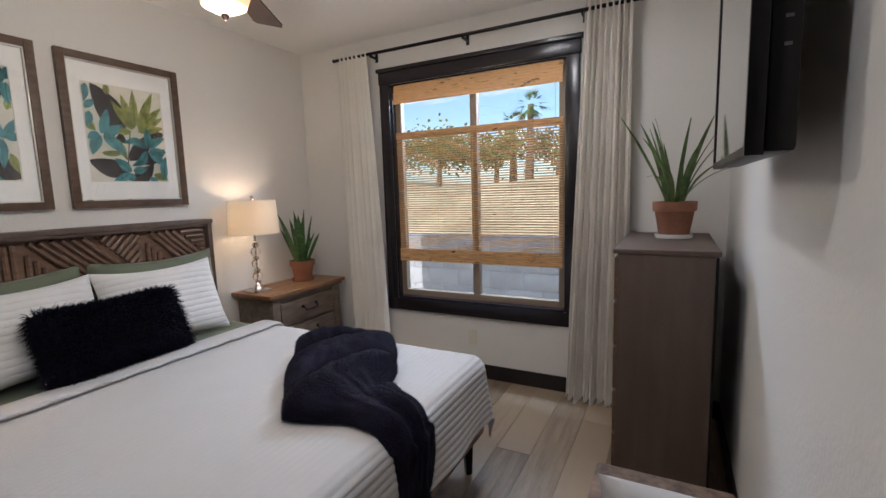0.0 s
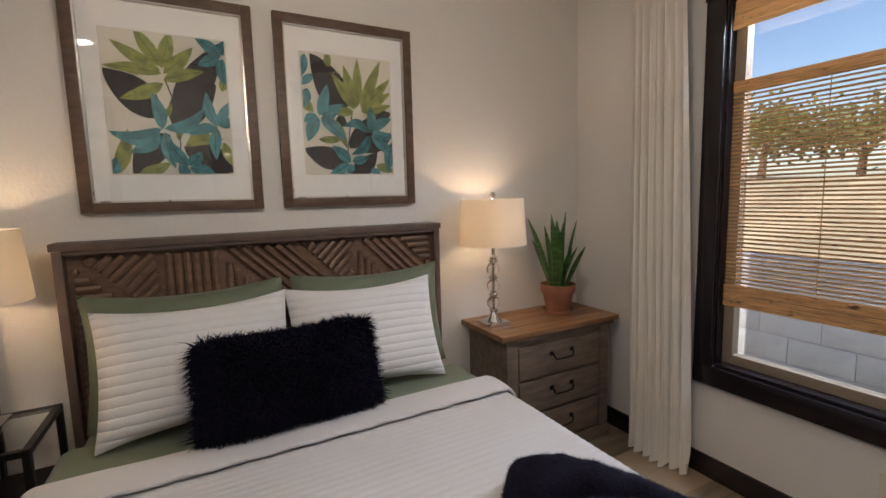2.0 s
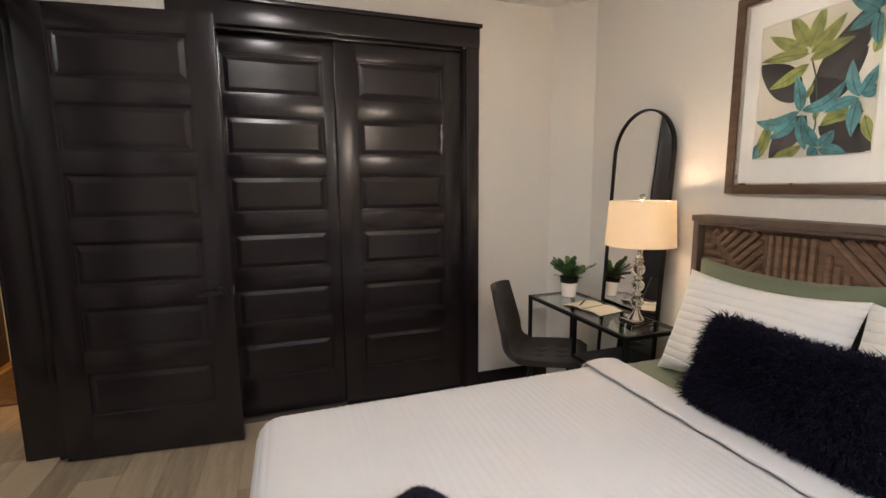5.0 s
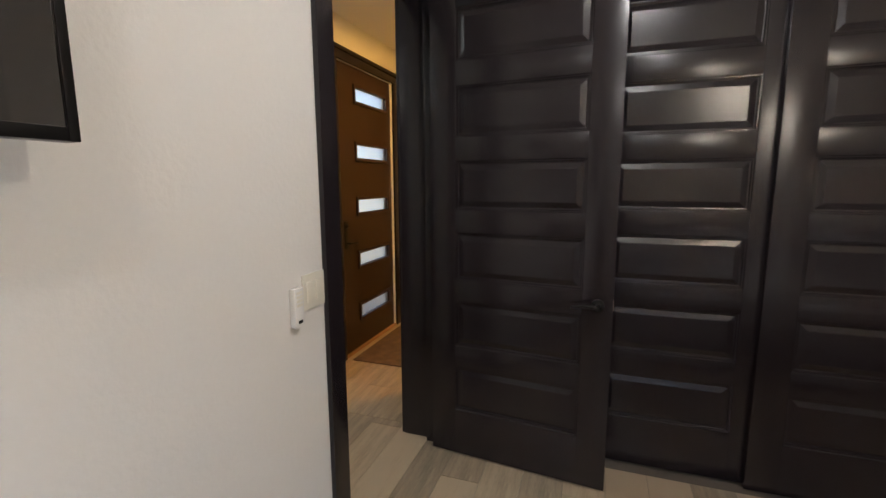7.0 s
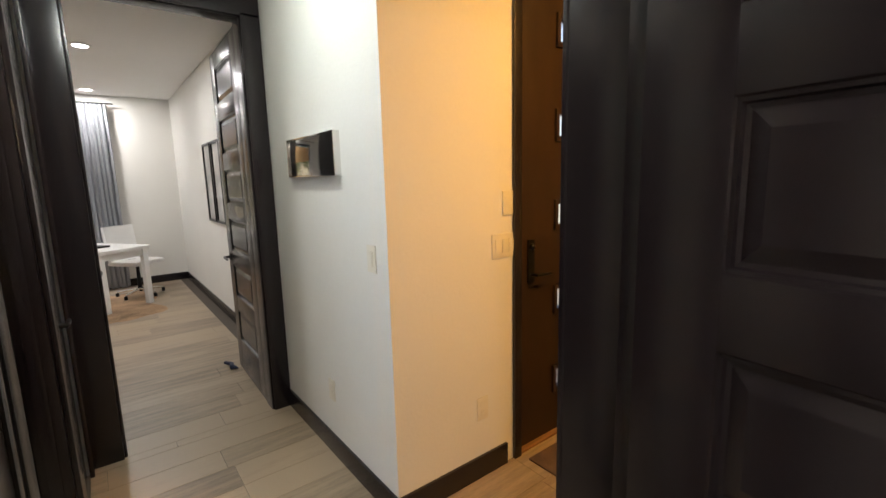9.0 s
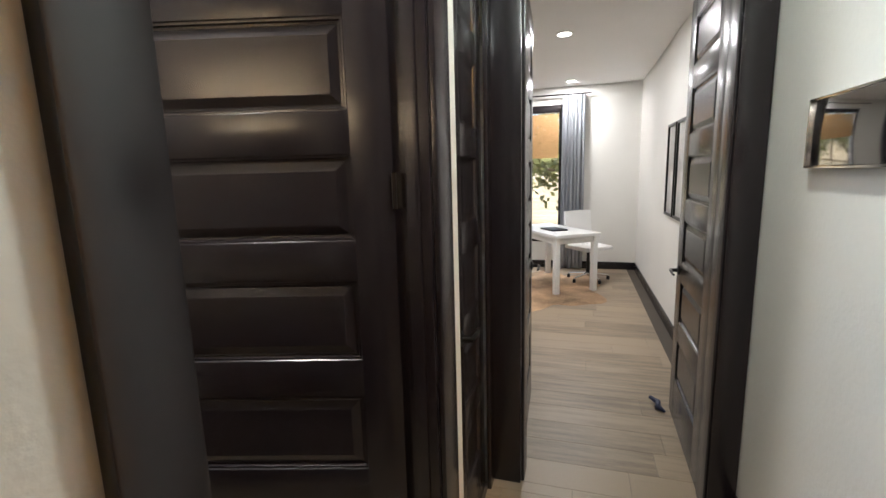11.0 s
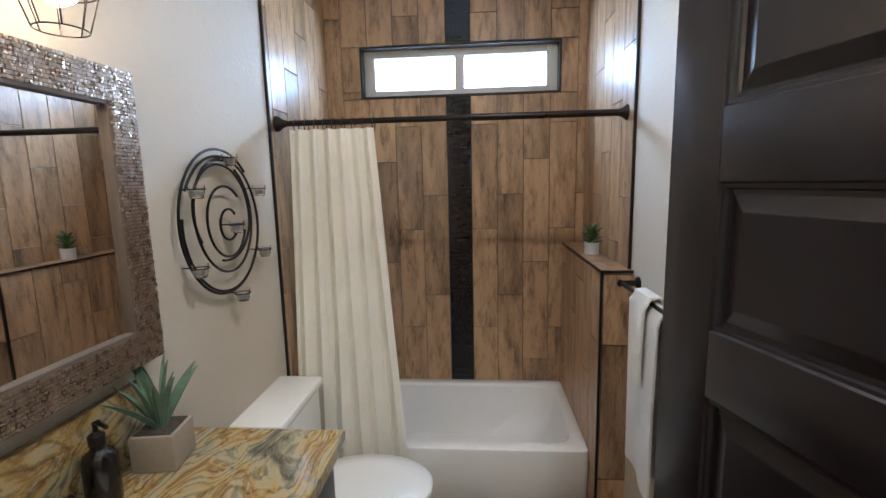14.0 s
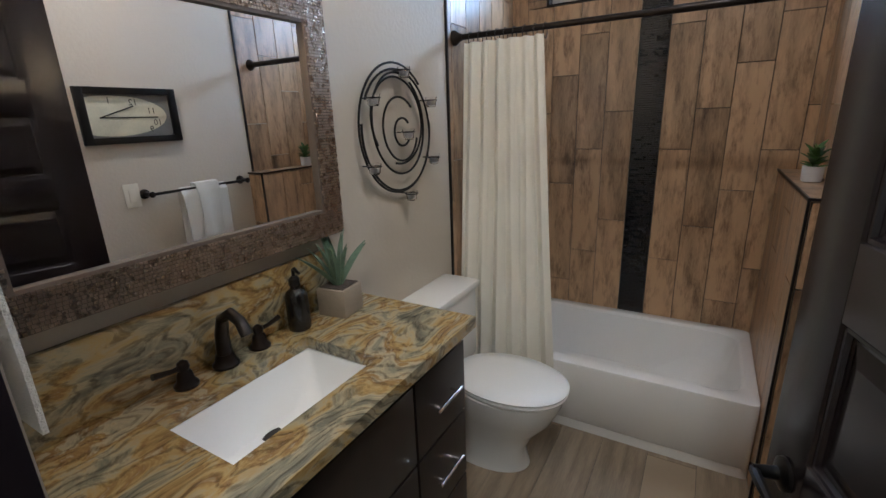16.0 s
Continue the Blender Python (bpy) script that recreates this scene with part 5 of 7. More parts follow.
def slope(u, v):
    x = -60 + 130 * u
    y = 2.0 + 110 * v ** 1.6
    z = 0.05 + min(1.95, 0.36 * max(0, y - 2.3)) * (0.9 + 0.1 * math.sin(x * 0.5)) + 2.0 * math.exp(-((x - 5.5) / 3.5) ** 2 - ((y - 19) / 5) ** 2) + 0.12 * noise.noise((x * 0.4, y * 0.4, 0)) + 0.05 * noise.noise((x * 2, y * 2, 1))
    return (x, y, z)


structure("ground", boxes((-3000, -3000, -0.30, 3000, 3000, -0.12)), M_DIRT, "dry sandy ground around the house", "ground")
structure("hillside", sheet(160, 90, slope), M_DIRT, "sunlit dry slope behind the garden wall", "ground", True)
cm = structure("garden_wall", boxes((-4, 1.55, -0.12, 8, 1.70, 0.98)), M_CMU, "low grey concrete block garden wall", "wall")
bmesh_block = mesh_of("block", boxes((0, -0.008, 0, 0.395, 0, 0.195), bevel=0.003), M_CMU)
for r in range(5):
    for c in range(14):
        ob = new("block", bmesh_block)
        ob.parent, ob.location = cm, (-1.2 + c * 0.40 + 0.2 * (r % 2), 1.549, -0.02 + r * 0.20)


def palm(x, y, z, h, seed):
    rg = random.Random(seed)
    ob = thing("palm_tree", "tall fan palm on the slope behind the house", "tree", pose(x, y, z), group="palms")
    part("trunk", tube([(0, 0, -0.3), (0.05, 0, h * 0.5), (0.08, 0.02, h)], [0.22, 0.16, 0.13], 8), M_BARK, ob)
    bm = bmesh.new()
    for i in range(34):
        az, el = rg.uniform(0, 6.28), rg.uniform(-0.9, 1.3)
        ln = rg.uniform(0.7, 1.05)
        d = Vector((math.cos(az) * math.cos(el), math.sin(az) * math.cos(el), math.sin(el)))
        s = d.cross(Vector((0, 0, 1))).normalized() if abs(el) < 1.5 else Vector((1, 0, 0))
        o = Vector((0.08, 0.02, h)) + d * ln * 0.45
        for k in range(-4, 5):
            e = (d + s * k * 0.20).normalized() * ln * (0.6 - 0.03 * abs(k))
            w = s * 0.02
            q = [o - w, o + w, o + e + Vector((0, 0, -0.10))]
            bm.faces.new([bm.verts.new(p) for p in q])
    part("crown", bm, M_PALM, ob, smooth=False)


def tree(x, y, z, h, r, seed):
    rg = random.Random(seed)
    ob = thing("tree", "olive-green bushy tree on dry ground behind the house", "tree", pose(x, y, z), group="trees")
    bm = tube([(0, 0, -0.3), (0.05, 0.02, h * 0.35), (0.0, 0.1, h * 0.6)], [0.16, 0.11, 0.06], 7)
    tips = []
    for i in range(7):
        az = rg.uniform(0, 6.28)
        e = (math.cos(az) * r * 0.7, math.sin(az) * r * 0.7, h * rg.uniform(0.55, 0.9))
        tube([(0.03, 0.02, h * 0.35), (e[0] * 0.5, e[1] * 0.5, h * 0.55), e], [0.06, 0.04, 0.015], 5, bm)
        tips.append(e)
    part("trunk", bm, M_BARK, ob)
    vs, fs = [], []
    for i in range(1500):
        c = Vector(rg.choice(tips)) + Vector((rg.gauss(0, 1), rg.gauss(0, 1), rg.gauss(0, 0.7))) * r * 0.33
        d = Vector((rg.uniform(-1, 1), rg.uniform(-1, 1), rg.uniform(-1, 1))).normalized()
        a, b = d.orthogonal().normalized() * 0.07, d * 0.10
        k = len(vs)
        vs += [c - b, c + a, c + b, c - a]
        fs.append((k, k + 1, k + 2, k + 3))
    me = bpy.data.meshes.new("crown")
    me.from_pydata(vs, [], fs)
    me.materials.append(M_TREE)
    cr = new("crown", me)
    cr.parent = ob


for i, (x, y, z, h) in enumerate(((-2.6, 16, 1.8, 3.3), (-4.0, 18, 1.8, 2.9), (0.9, 17, 1.8, 3.2), (3.4, 24, 1.8, 2.2), (-14, 22, 1.8, 2.6))):
    palm(x, y, z, h, 40 + i)
for i, (x, y, z, h, r) in enumerate(((-6.5, 15, 1.7, 2.3, 1.5), (-4.5, 17, 1.6, 2.5, 1.5), (-1.6, 17, 1.7, 2.3, 1.5), (0.3, 18, 1.6, 2.5, 1.5), (-9.5, 16, 1.6, 2.5, 1.6), (-13, 18, 1.6, 2.5, 1.6), (3.0, 18, 1.8, 1.6, 1.1), (5.2, 19, 1.8, 1.7, 1.2))):
    tree(x, y, z, h, r, 60 + i)
for i, (x, y, h) in enumerate(((16.0, -3.4, 3.0), (18.5, -1.6, 3.4), (17.0, 0.6, 2.8))):
    tree(x, y, -0.12, h, 1.7, 90 + i)

# ---- hall, foyer and office ----
M_FDOOR = mat("brown_stained_door", (0.026, 0.0125, 0.008), 0.42, 0.2, 4, 0.05, 50, stretch=(4, 4, 0.8))
fd = thing("door_6", "brown stained front door with five frosted slot windows", "door", pose(4.475, -4.80, 0), kind="structure")
slots = [2.215, 1.745, 1.275, 0.805, 0.335]
rows = [(-0.022, -0.32, 0.012, 0.022, 0, 2.43), (-0.022, -1.0, 0.012, 0.022, -0.90, 2.43)]
edges = [0.012] + [q for z in sorted(slots) for q in (z - 0.055, z + 0.055)] + [2.43]
rows += [(-0.022, -0.90, a, 0.022, -0.32, b) for a, b in zip(edges[::2], edges[1::2])]
part("leaf", boxes(*rows), M_FDOOR, fd)
M_FROST = glass("frosted_glass", (0.92, 0.96, 1.0), 0.45)
for z in slots:
    part("pane_frame", boxes((-0.036, -0.925, z - 0.082, -0.022, -0.90, z + 0.082), (-0.036, -0.32, z - 0.082, -0.022, -0.295, z + 0.082), (-0.036, -0.90, z - 0.082, -0.022, -0.32, z - 0.055), (-0.036, -0.90, z + 0.055, -0.022, -0.32, z + 0.082), bevel=0.003), M_FDOOR, fd)
    part("pane", boxes((-0.004, -0.90, z - 0.055, 0.004, -0.32, z + 0.055)), M_FROST, fd, "frosted glass slot")
part("handle_plate", boxes((-0.030, -0.135, 0.93, -0.022, -0.085, 1.16), bevel=0.003), M_BLACK, fd)
part("handle", tube([(-0.03, -0.11, 0.975), (-0.07, -0.112, 0.975), (-0.075, -0.15, 0.975), (-0.070, -0.22, 0.97)], 0.008, 8), M_BLACK, fd, "black lever handle")
part("deadbolt", lathe([(0.02, 0), (0.018, 0.012), (0.006, 0.022)], 16), M_BLACK, fd, at=Matrix.Translation((-0.030, -0.11, 1.12)) @ Matrix.Rotation(radians(-90), 4, "Y"))
part("threshold", boxes((-0.055, -1.02, 0, 0.06, 0.02, 0.014), bevel=0.003), M_OAKTOP, fd, "wooden threshold")
dm = thing("doormat", "brown woven doormat before the front door", "mat", pose(4.06, -5.28, 0))
part("weave", boxes((-0.30, -0.48, 0.0005, 0.30, 0.48, 0.012), bevel=0.003), mat("coir", (0.10, 0.062, 0.038), 0.95, 0.3, 12, 0.9, 160), dm)

wall_plate("ivory rocker switch on the hall wall", pose(4.56, HS, 1.157), rockers=1)
wall_plate("ivory wall outlet low on the hall wall", pose(5.08, HS, 0.375), outlet=True)
wall_plate("ivory three-gang switch plate beside the front door", pose(4.43, -4.69, 1.155, 0, 0, 90), w=0.165, rockers=3)
wall_plate("ivory blank plate above the switches by the front door", pose(4.43, -4.715, 1.36, 0, 0, 90), rockers=0)
wall_plate("ivory wall outlet low beside the front door", pose(4.43, -4.535, 0.362, 0, 0, 90), outlet=True)
# Small picture whose glass reflects the office window; finish is a dark mirror.
hp = thing("wall_screen", "small picture under dark reflective glass in a thin silver frame", "wall display", pose(5.11, HS, 1.61))
part("glass", boxes((-0.295, 0.0, -0.093, 0.295, 0.028, 0.093), bevel=0.002), mat("dark_mirror_glass", (0.30, 0.30, 0.30), 0.02, 0, 1, 0, metal=1.0), hp, "dark mirror-like glass")
part("frame", boxes((-0.302, 0, -0.10, 0.302, 0.032, -0.093), (-0.302, 0, 0.093, 0.302, 0.032, 0.10), (-0.302, 0, -0.093, -0.295, 0.032, 0.093), (0.295, 0, -0.093, 0.302, 0.032, 0.093), bevel=0.001), M_CHROME, hp)

# Both fixtures unseen: one for the foyer's warm glow, one added hall fill.
for x, y, p, col in ((3.20, -5.00, 92, (1.0, 0.49, 0.09)), (4.75, -3.45, 30, (0.95, 1.0, 0.90))):
    downlight(x, y, p, col, 10, 150)
for x, y in ((8.28, -3.20), (10.6, -3.22), (8.3, -1.6)):
    downlight(x, y, 34, (1.0, 0.97, 0.93), 30, 150)

M_OFFWHITE = mat("white_lacquer", (0.80, 0.80, 0.79), 0.3, 0.02, 3, 0)
od = thing("office_desk", "white lacquered writing desk in the office", "desk", pose(9.97, -3.02, 0, 0, 0, 34))
part("top", boxes((-0.62, -0.32, 0.71, 0.62, 0.32, 0.75), bevel=0.004), M_OFFWHITE, od)
part("apron", boxes((-0.57, -0.28, 0.63, 0.57, 0.28, 0.71), bevel=0.003), M_OFFWHITE, od)
for x in (-0.56, 0.56):
    for y in (-0.27, 0.27):
        part("leg", boxes((x - 0.032, y - 0.032, 0, x + 0.032, y + 0.032, 0.71), bevel=0.003), M_OFFWHITE, od)
lp = thing("laptop", "closed dark laptop lying on the white desk", "laptop", pose(9.85, -3.05, 0.75, 0, 0, 34))
part("case", boxes((-0.16, -0.11, 0, 0.16, 0.11, 0.018), bevel=0.003), M_BLACK, lp)
oc = thing("office_chair", "white swivel office chair on chrome base behind the desk", "chair", pose(10.22, -3.50, 0, 0, 0, 130))
part("seat", boxes((-0.23, -0.23, 0.44, 0.23, 0.23, 0.50), bevel=0.025), M_OFFWHITE, oc)
part("backrest", sheet(14, 10, lambda u, v: ((v - 0.5) * 0.44, -0.22 - 0.06 * u + 0.05 * (2 * v - 1) ** 2, 0.48 + 0.48 * u), 0.03), M_OFFWHITE, oc)
part("column", tube([(0, 0, 0.09), (0, 0, 0.44)], [0.028, 0.02], 10), M_BLACK, oc)
for k in range(5):
    a = radians(72 * k + 10)
    part("base_arm", tube([(0, 0, 0.10), (0.28 * math.cos(a), 0.28 * math.sin(a), 0.065)], [0.02, 0.012], 8), M_CHROME, oc)
    part("castor", lathe([(0.004, 0.0), (0.022, 0.004), (0.022, 0.05), (0.01, 0.055)], 12), M_BLACK, oc, at=Matrix.Translation((0.28 * math.cos(a), 0.28 * math.sin(a), 0)))
rug = thing("cowhide_rug", "tan and white cowhide rug under the office desk", "rug", pose(9.7, -3.05, 0))
bm = bmesh.new()
ring = [(0.95 * (1 + 0.16 * math.sin(5 * a) + 0.07 * math.sin(9 * a + 1)) * math.cos(a), 0.62 * (1 + 0.16 * math.sin(5 * a) + 0.07 * math.sin(9 * a + 1)) * math.sin(a)) for a in [2 * math.pi * i / 60 for i in range(60)]]
lo, hi = [bm.verts.new((x, y, 0.0008)) for x, y in ring], [bm.verts.new((x * 0.99, y * 0.99, 0.006)) for x, y in ring]
bm.faces.new(hi)
for i in range(60):
    bm.faces.new((lo[i], lo[(i + 1) % 60], hi[(i + 1) % 60], hi[i]))
part("hide", bm, mat("tan_cowhide", (0.34, 0.22, 0.13), 0.9, 0.6, 2.2, 0.4, 60), rug)
for i, x in enumerate((8.08, 8.52)):
    op = thing("office_picture", "narrow black-framed picture on the office wall", "picture", pose(x, -4.20, 1.50), group="office pictures")
    part("frame", boxes((-0.19, 0, -0.43, -0.165, 0.025, 0.43), (0.165, 0, -0.43, 0.19, 0.025, 0.43), (-0.165, 0, -0.43, 0.165, 0.025, -0.405), (-0.165, 0, 0.405, 0.165, 0.025, 0.43)), M_BLACK, op)
    part("print", boxes((-0.165, 0, -0.405, 0.165, 0.008, 0.405)), mat("grey_print", (0.45, 0.44, 0.42), 0.7, 0.35, 3, 0), op)
ow = thing("window_2", "office window with dark casing and bamboo shade", "window", kind="structure")
part("window_frame", boxes((10.975, -3.15, 0.42, 11.0, -3.05, 2.50), (10.975, -1.71, 0.42, 11.0, -1.62, 2.50), (10.975, -3.05, 2.39, 11.0, -1.71, 2.50), (10.975, -3.05, 0.42, 11.0, -1.71, 0.51), bevel=0.003), M_DARK, ow)
part("mullion", boxes((11.03, -2.41, 0.5, 11.07, -2.36, 2.4)), M_VINYL, ow)
part("pane", boxes((11.05, -3.06, 0.5, 11.056, -1.7, 2.4)), M_GLASS, ow).visible_shadow = False
sh = thing("bamboo_blind", "bamboo roman shade drawn to the upper window", "blind", pose(10.985, -2.38, 0))
part("slats", boxes(*[(-0.006 - 0.004 * (i % 5 == 0), -0.66, 1.72 + i * 0.026, 0.0, 0.66, 1.743 + i * 0.026) for i in range(25)]), M_BAMBOO, sh)
tagged(sh.children[0], kind="stuff")
M_GREYC = mat("grey_sheer_curtain", (0.30, 0.31, 0.33), 0.9, 0.06, 4, 0.2, 150)
curtain("curtain", "grey floor-length curtain at the office window", -0.15, 0.17, -0.16, 0.18, 2.62, 0, 6, m=pose(10.90, -3.27, 0, 0, 0, 90), material=M_GREYC, seed=15, depth=0.035)
orod = thing("curtain_rod", "dark curtain rod above the office window", "curtain rod", pose(10.90, -2.4, 2.63))
part("bar", tube([(0, -1.1, 0), (0, 1.1, 0)], 0.011, 10), M_BLACK, orod)
for y in (-1.0, 1.0):
    part("bracket", boxes((0, y - 0.008, -0.012, 0.10, y + 0.008, 0.0)), M_BLACK, orod)
st = thing("door_stop", "dark blue rubber door wedge at the open office door", "door stop", pose(6.72, -3.88, 0, 0, 0, 20))
part("wedge", tube([(-0.07, 0, 0.012), (-0.02, 0.02, 0.02), (0.03, -0.01, 0.022), (0.09, 0.015, 0.03)], [0.006, 0.02, 0.018, 0.012], 8), mat("navy_rubber", (0.01, 0.016, 0.05), 0.6), st)

# ---- bathroom ----
def tile_material():
    m = mat("wood_look_tile", (0.325, 0.208, 0.118), 0.33, 0.32, 3.0, 0.05, 30, stretch=(5, 5, 0.9), island=0.45)
    n, l = m.node_tree.nodes, m.node_tree.links
    b = n["Principled BSDF"]
    old = [k for k in l if k.to_socket == b.inputs["Base Color"]][0].from_socket
    co, v = n.new("ShaderNodeTexCoord"), n.new("ShaderNodeTexNoise")
    mp = n.new("ShaderNodeMapping")
    mp.inputs["Scale"].default_value = (15, 15, 3.4)
    info = n.new("ShaderNodeObjectInfo")
    sh_ = n.new("ShaderNodeVectorMath")
    sh_.operation = "MULTIPLY_ADD"
    sh_.inputs[1].default_value = (7, 11, 5)
    l.new(info.outputs["Random"], sh_.inputs[0]), l.new(co.outputs["Object"], sh_.inputs[2])
    l.new(sh_.outputs[0], mp.inputs[0]), l.new(mp.outputs[0], v.inputs[0])
    v.inputs["Scale"].default_value, v.inputs["Detail"].default_value, v.inputs["Roughness"].default_value = 1.6, 8, 0.75
    r = n.new("ShaderNodeValToRGB")
    r.color_ramp.elements[0].position, r.color_ramp.elements[1].position = 0.33, 0.52
    r.color_ramp.elements[0].color, r.color_ramp.elements[1].color = (0.14, 0.10, 0.08, 1), (1, 1, 1, 1)
    l.new(v.outputs[0], r.inputs[0])
    x = n.new("ShaderNodeMix")
    x.data_type, x.blend_type = "RGBA", "MULTIPLY"
    x.inputs["Factor"].default_value = 0.75
    l.new(old, x.inputs[6]), l.new(r.outputs[0], x.inputs[7]), l.new(x.outputs[2], b.inputs["Base Color"])
    return m


M_TILE = tile_material()
M_EDGE = mat("dark_metal_edging", (0.02, 0.016, 0.014), 0.4, 0.1, metal=0.5)
TILES = {}


def tile_wall(parent, m, x0, x1, z0, z1, holes, start=0.0):
    """Upright planks on a wall plane: x along it, z up, laid towards +y."""
    w, ln, g = 0.150, 0.605, 0.0019
    x, col = x0 - start, 0
    while x < x1 - 0.004:
        z = 1.516 - (col % 3) * ln / 3
        while z > z0:
            z -= ln
        while z < z1:
            todo = [(max(x, x0), max(z, z0), min(x + w, x1), min(z + ln, z1))]
            for hx0, hz0, hx1, hz1 in holes:
                nxt = []
                for a, b, c, d in todo:
                    if c <= hx0 or a >= hx1 or d <= hz0 or b >= hz1:
                        nxt.append((a, b, c, d))
                        continue
                    nxt += [(a, b, c, min(d, hz0)), (a, max(b, hz1), c, d), (a, max(b, hz0), min(c, hx0), min(d, hz1)), (max(a, hx1), max(b, hz0), c, min(d, hz1))]
                todo = nxt
            for a, b, c, d in todo:
                if c - a > 0.006 and d - b > 0.006:
                    key = (round(c - a, 3), round(d - b, 3))
                    if key not in TILES:
                        W, Hh, t, e = c - a - 2 * g, d - b - 2 * g, 0.009, 0.001
                        one = bmesh.new()
                        lo = [one.verts.new((p, 0, q)) for p, q in ((0, 0), (W, 0), (W, Hh), (0, Hh))]
                        mi = [one.verts.new((p, t - e, q)) for p, q in ((0, 0), (W, 0), (W, Hh), (0, Hh))]
                        hi = [one.verts.new((p, t, q)) for p, q in ((e, e), (W - e, e), (W - e, Hh - e), (e, Hh - e))]
                        for r0, r1 in ((lo, mi), (mi, hi)):
                            for i in range(4):
                                one.faces.new((r0[i], r0[(i + 1) % 4], r1[(i + 1) % 4], r1[i]))
                        one.faces.new(hi)
                        TILES[key] = mesh_of("tile", one, M_TILE, False)
                    ob = new("tile", TILES[key])
                    ob.parent = parent
                    ob.matrix_basis = m @ Matrix.Translation((a + g, 0, b + g))
            z += ln
        x += w
        col += 1


TUBZ = 0.37
PY, PZ = -1.12, 1.212      # free end and height of the half wall
nt_ = thing("tile_surround", "brown wood-look plank tiles around the bathtub", "tiling", kind="structure")
# north wall: laid towards -y; along it x runs from east to west
slot = (BE - 4.855, 2.08, BE - 3.71, 2.37)
tile_wall(nt_, pose(BE, BN, 0, 0, 0, 180), 0.0, BE - 4.346, TUBZ - 0.02, H, [slot], 0.096)
tile_wall(nt_, pose(BE, BN, 0, 0, 0, 180), BE - 4.205, 1.5, TUBZ - 0.02, H, [slot])
tile_wall(nt_, pose(BW + 0.004, BN - 0.010, 0, 0, 0, -90), 0.0, 0.785, 0.0, H, [])
tile_wall(nt_, pose(BE, PY + 0.03, 0, 0, 0, 90), 0.0, BN - PY - 0.04, PZ + 0.013, H, [])
pw = structure("half_wall", boxes((4.885, PY, 0, BE, BN, PZ)), M_GROUT, "tiled half wall at the end of the tub")
tile_wall(pw, pose(4.885, PY, 0, 0, 0, 90), 0.0, BN - PY - 0.01, 0.0, PZ, [])
tile_wall(pw, pose(BE, PY, 0, 0, 0, 180), 0.0, 0.115, 0.0, PZ, [])
part("ledge", boxes((4.877, PY - 0.008, PZ, BE, BN, PZ + 0.013), bevel=0.002), M_TILE, pw, "tiled ledge top")
part("edging", boxes((4.872, PY - 0.013, 0.0, 4.880, PY - 0.003, PZ + 0.015), (4.880, PY - 0.013, PZ + 0.005, BE, PY - 0.005, PZ + 0.015), (4.872, PY - 0.005, PZ + 0.005, 4.879, BN, PZ + 0.015)), M_EDGE, pw, "dark metal corner edging")
part("edging", boxes((BW + 0.004, -1.072, 0, BW + 0.016, -1.064, H), (BE - 0.012, PY + 0.020, PZ + 0.015, BE, PY + 0.028, H)), M_EDGE, nt_, "dark metal edging strip")
M_MOSAIC = mat("black_glass_mosaic", (0.010, 0.011, 0.014), 0.08, 0.5, 60, 0.0, 200, coat=0.6)
rg = random.Random(12)
bm = bmesh.new()
z = TUBZ
while z < H:
    if not (2.075 < z < 2.375):
        x = 4.207
        while x < 4.344:
            w = min(rg.choice((0.018, 0.03, 0.045)), 4.344 - x)
            d = rg.uniform(0.006, 0.0085)
            t1, t2 = rg.uniform(-0.0005, 0.0005), rg.uniform(-0.0005, 0.0005)
            q = [bm.verts.new(p) for p in ((x + 0.0008, BN - d + t1, z), (x + w - 0.0008, BN - d + t2, z), (x + w - 0.0008, BN - d - t1, z + 0.0098), (x + 0.0008, BN - d - t2, z + 0.0098))]
            q2 = [bm.verts.new((v.co.x, BN, v.co.z)) for v in q]
            bm.faces.new(q)
            for i in range(4):
                bm.faces.new((q[i], q2[i], q2[(i + 1) % 4], q[(i + 1) % 4]))
            x += w
    z += 0.0115
tagged(part("mosaic", bm, M_MOSAIC, nt_, "glossy black glass mosaic strip", smooth=False), kind="stuff")

bw = thing("window_3", "slot window over the tub with frosted sliding panes", "window", kind="structure")
part("reveal", boxes((3.715, BN - 0.012, 2.085, 3.722, BN + 0.14, 2.365), (4.843, BN - 0.012, 2.085, 4.85, BN + 0.14, 2.365), (3.722, BN - 0.012, 2.358, 4.843, BN + 0.14, 2.365), (3.722, BN - 0.012, 2.085, 4.843, BN + 0.14, 2.092)), M_EDGE, bw)
part("window_frame", boxes((3.722, BN + 0.05, 2.092, 3.785, BN + 0.10, 2.358), (4.78, BN + 0.05, 2.092, 4.843, BN + 0.10, 2.358), (3.785, BN + 0.05, 2.092, 4.78, BN + 0.10, 2.135), (3.785, BN + 0.05, 2.315, 4.78, BN + 0.10, 2.358), (4.255, BN + 0.045, 2.135, 4.31, BN + 0.10, 2.315), bevel=0.003), mat("white_vinyl", (0.66, 0.64, 0.60), 0.4, 0.02, 3, 0), bw)
for x0, x1 in ((3.785, 4.255), (4.31, 4.78)):
    part("pane", boxes((x0, BN + 0.07, 2.135, x1, BN + 0.075, 2.315)), M_FROST, bw).visible_shadow = False

# tub
tub = thing("bathtub", "white enamel alcove bathtub with a straight apron", "bathtub", pose(0, 0, 0))
TX0, TX1, TY0, TY1 = 3.515, 4.876, -1.028, -0.281
bm = bmesh.new()
rings = []
cx, cy = (TX0 + TX1) / 2, (TY0 + TY1) / 2


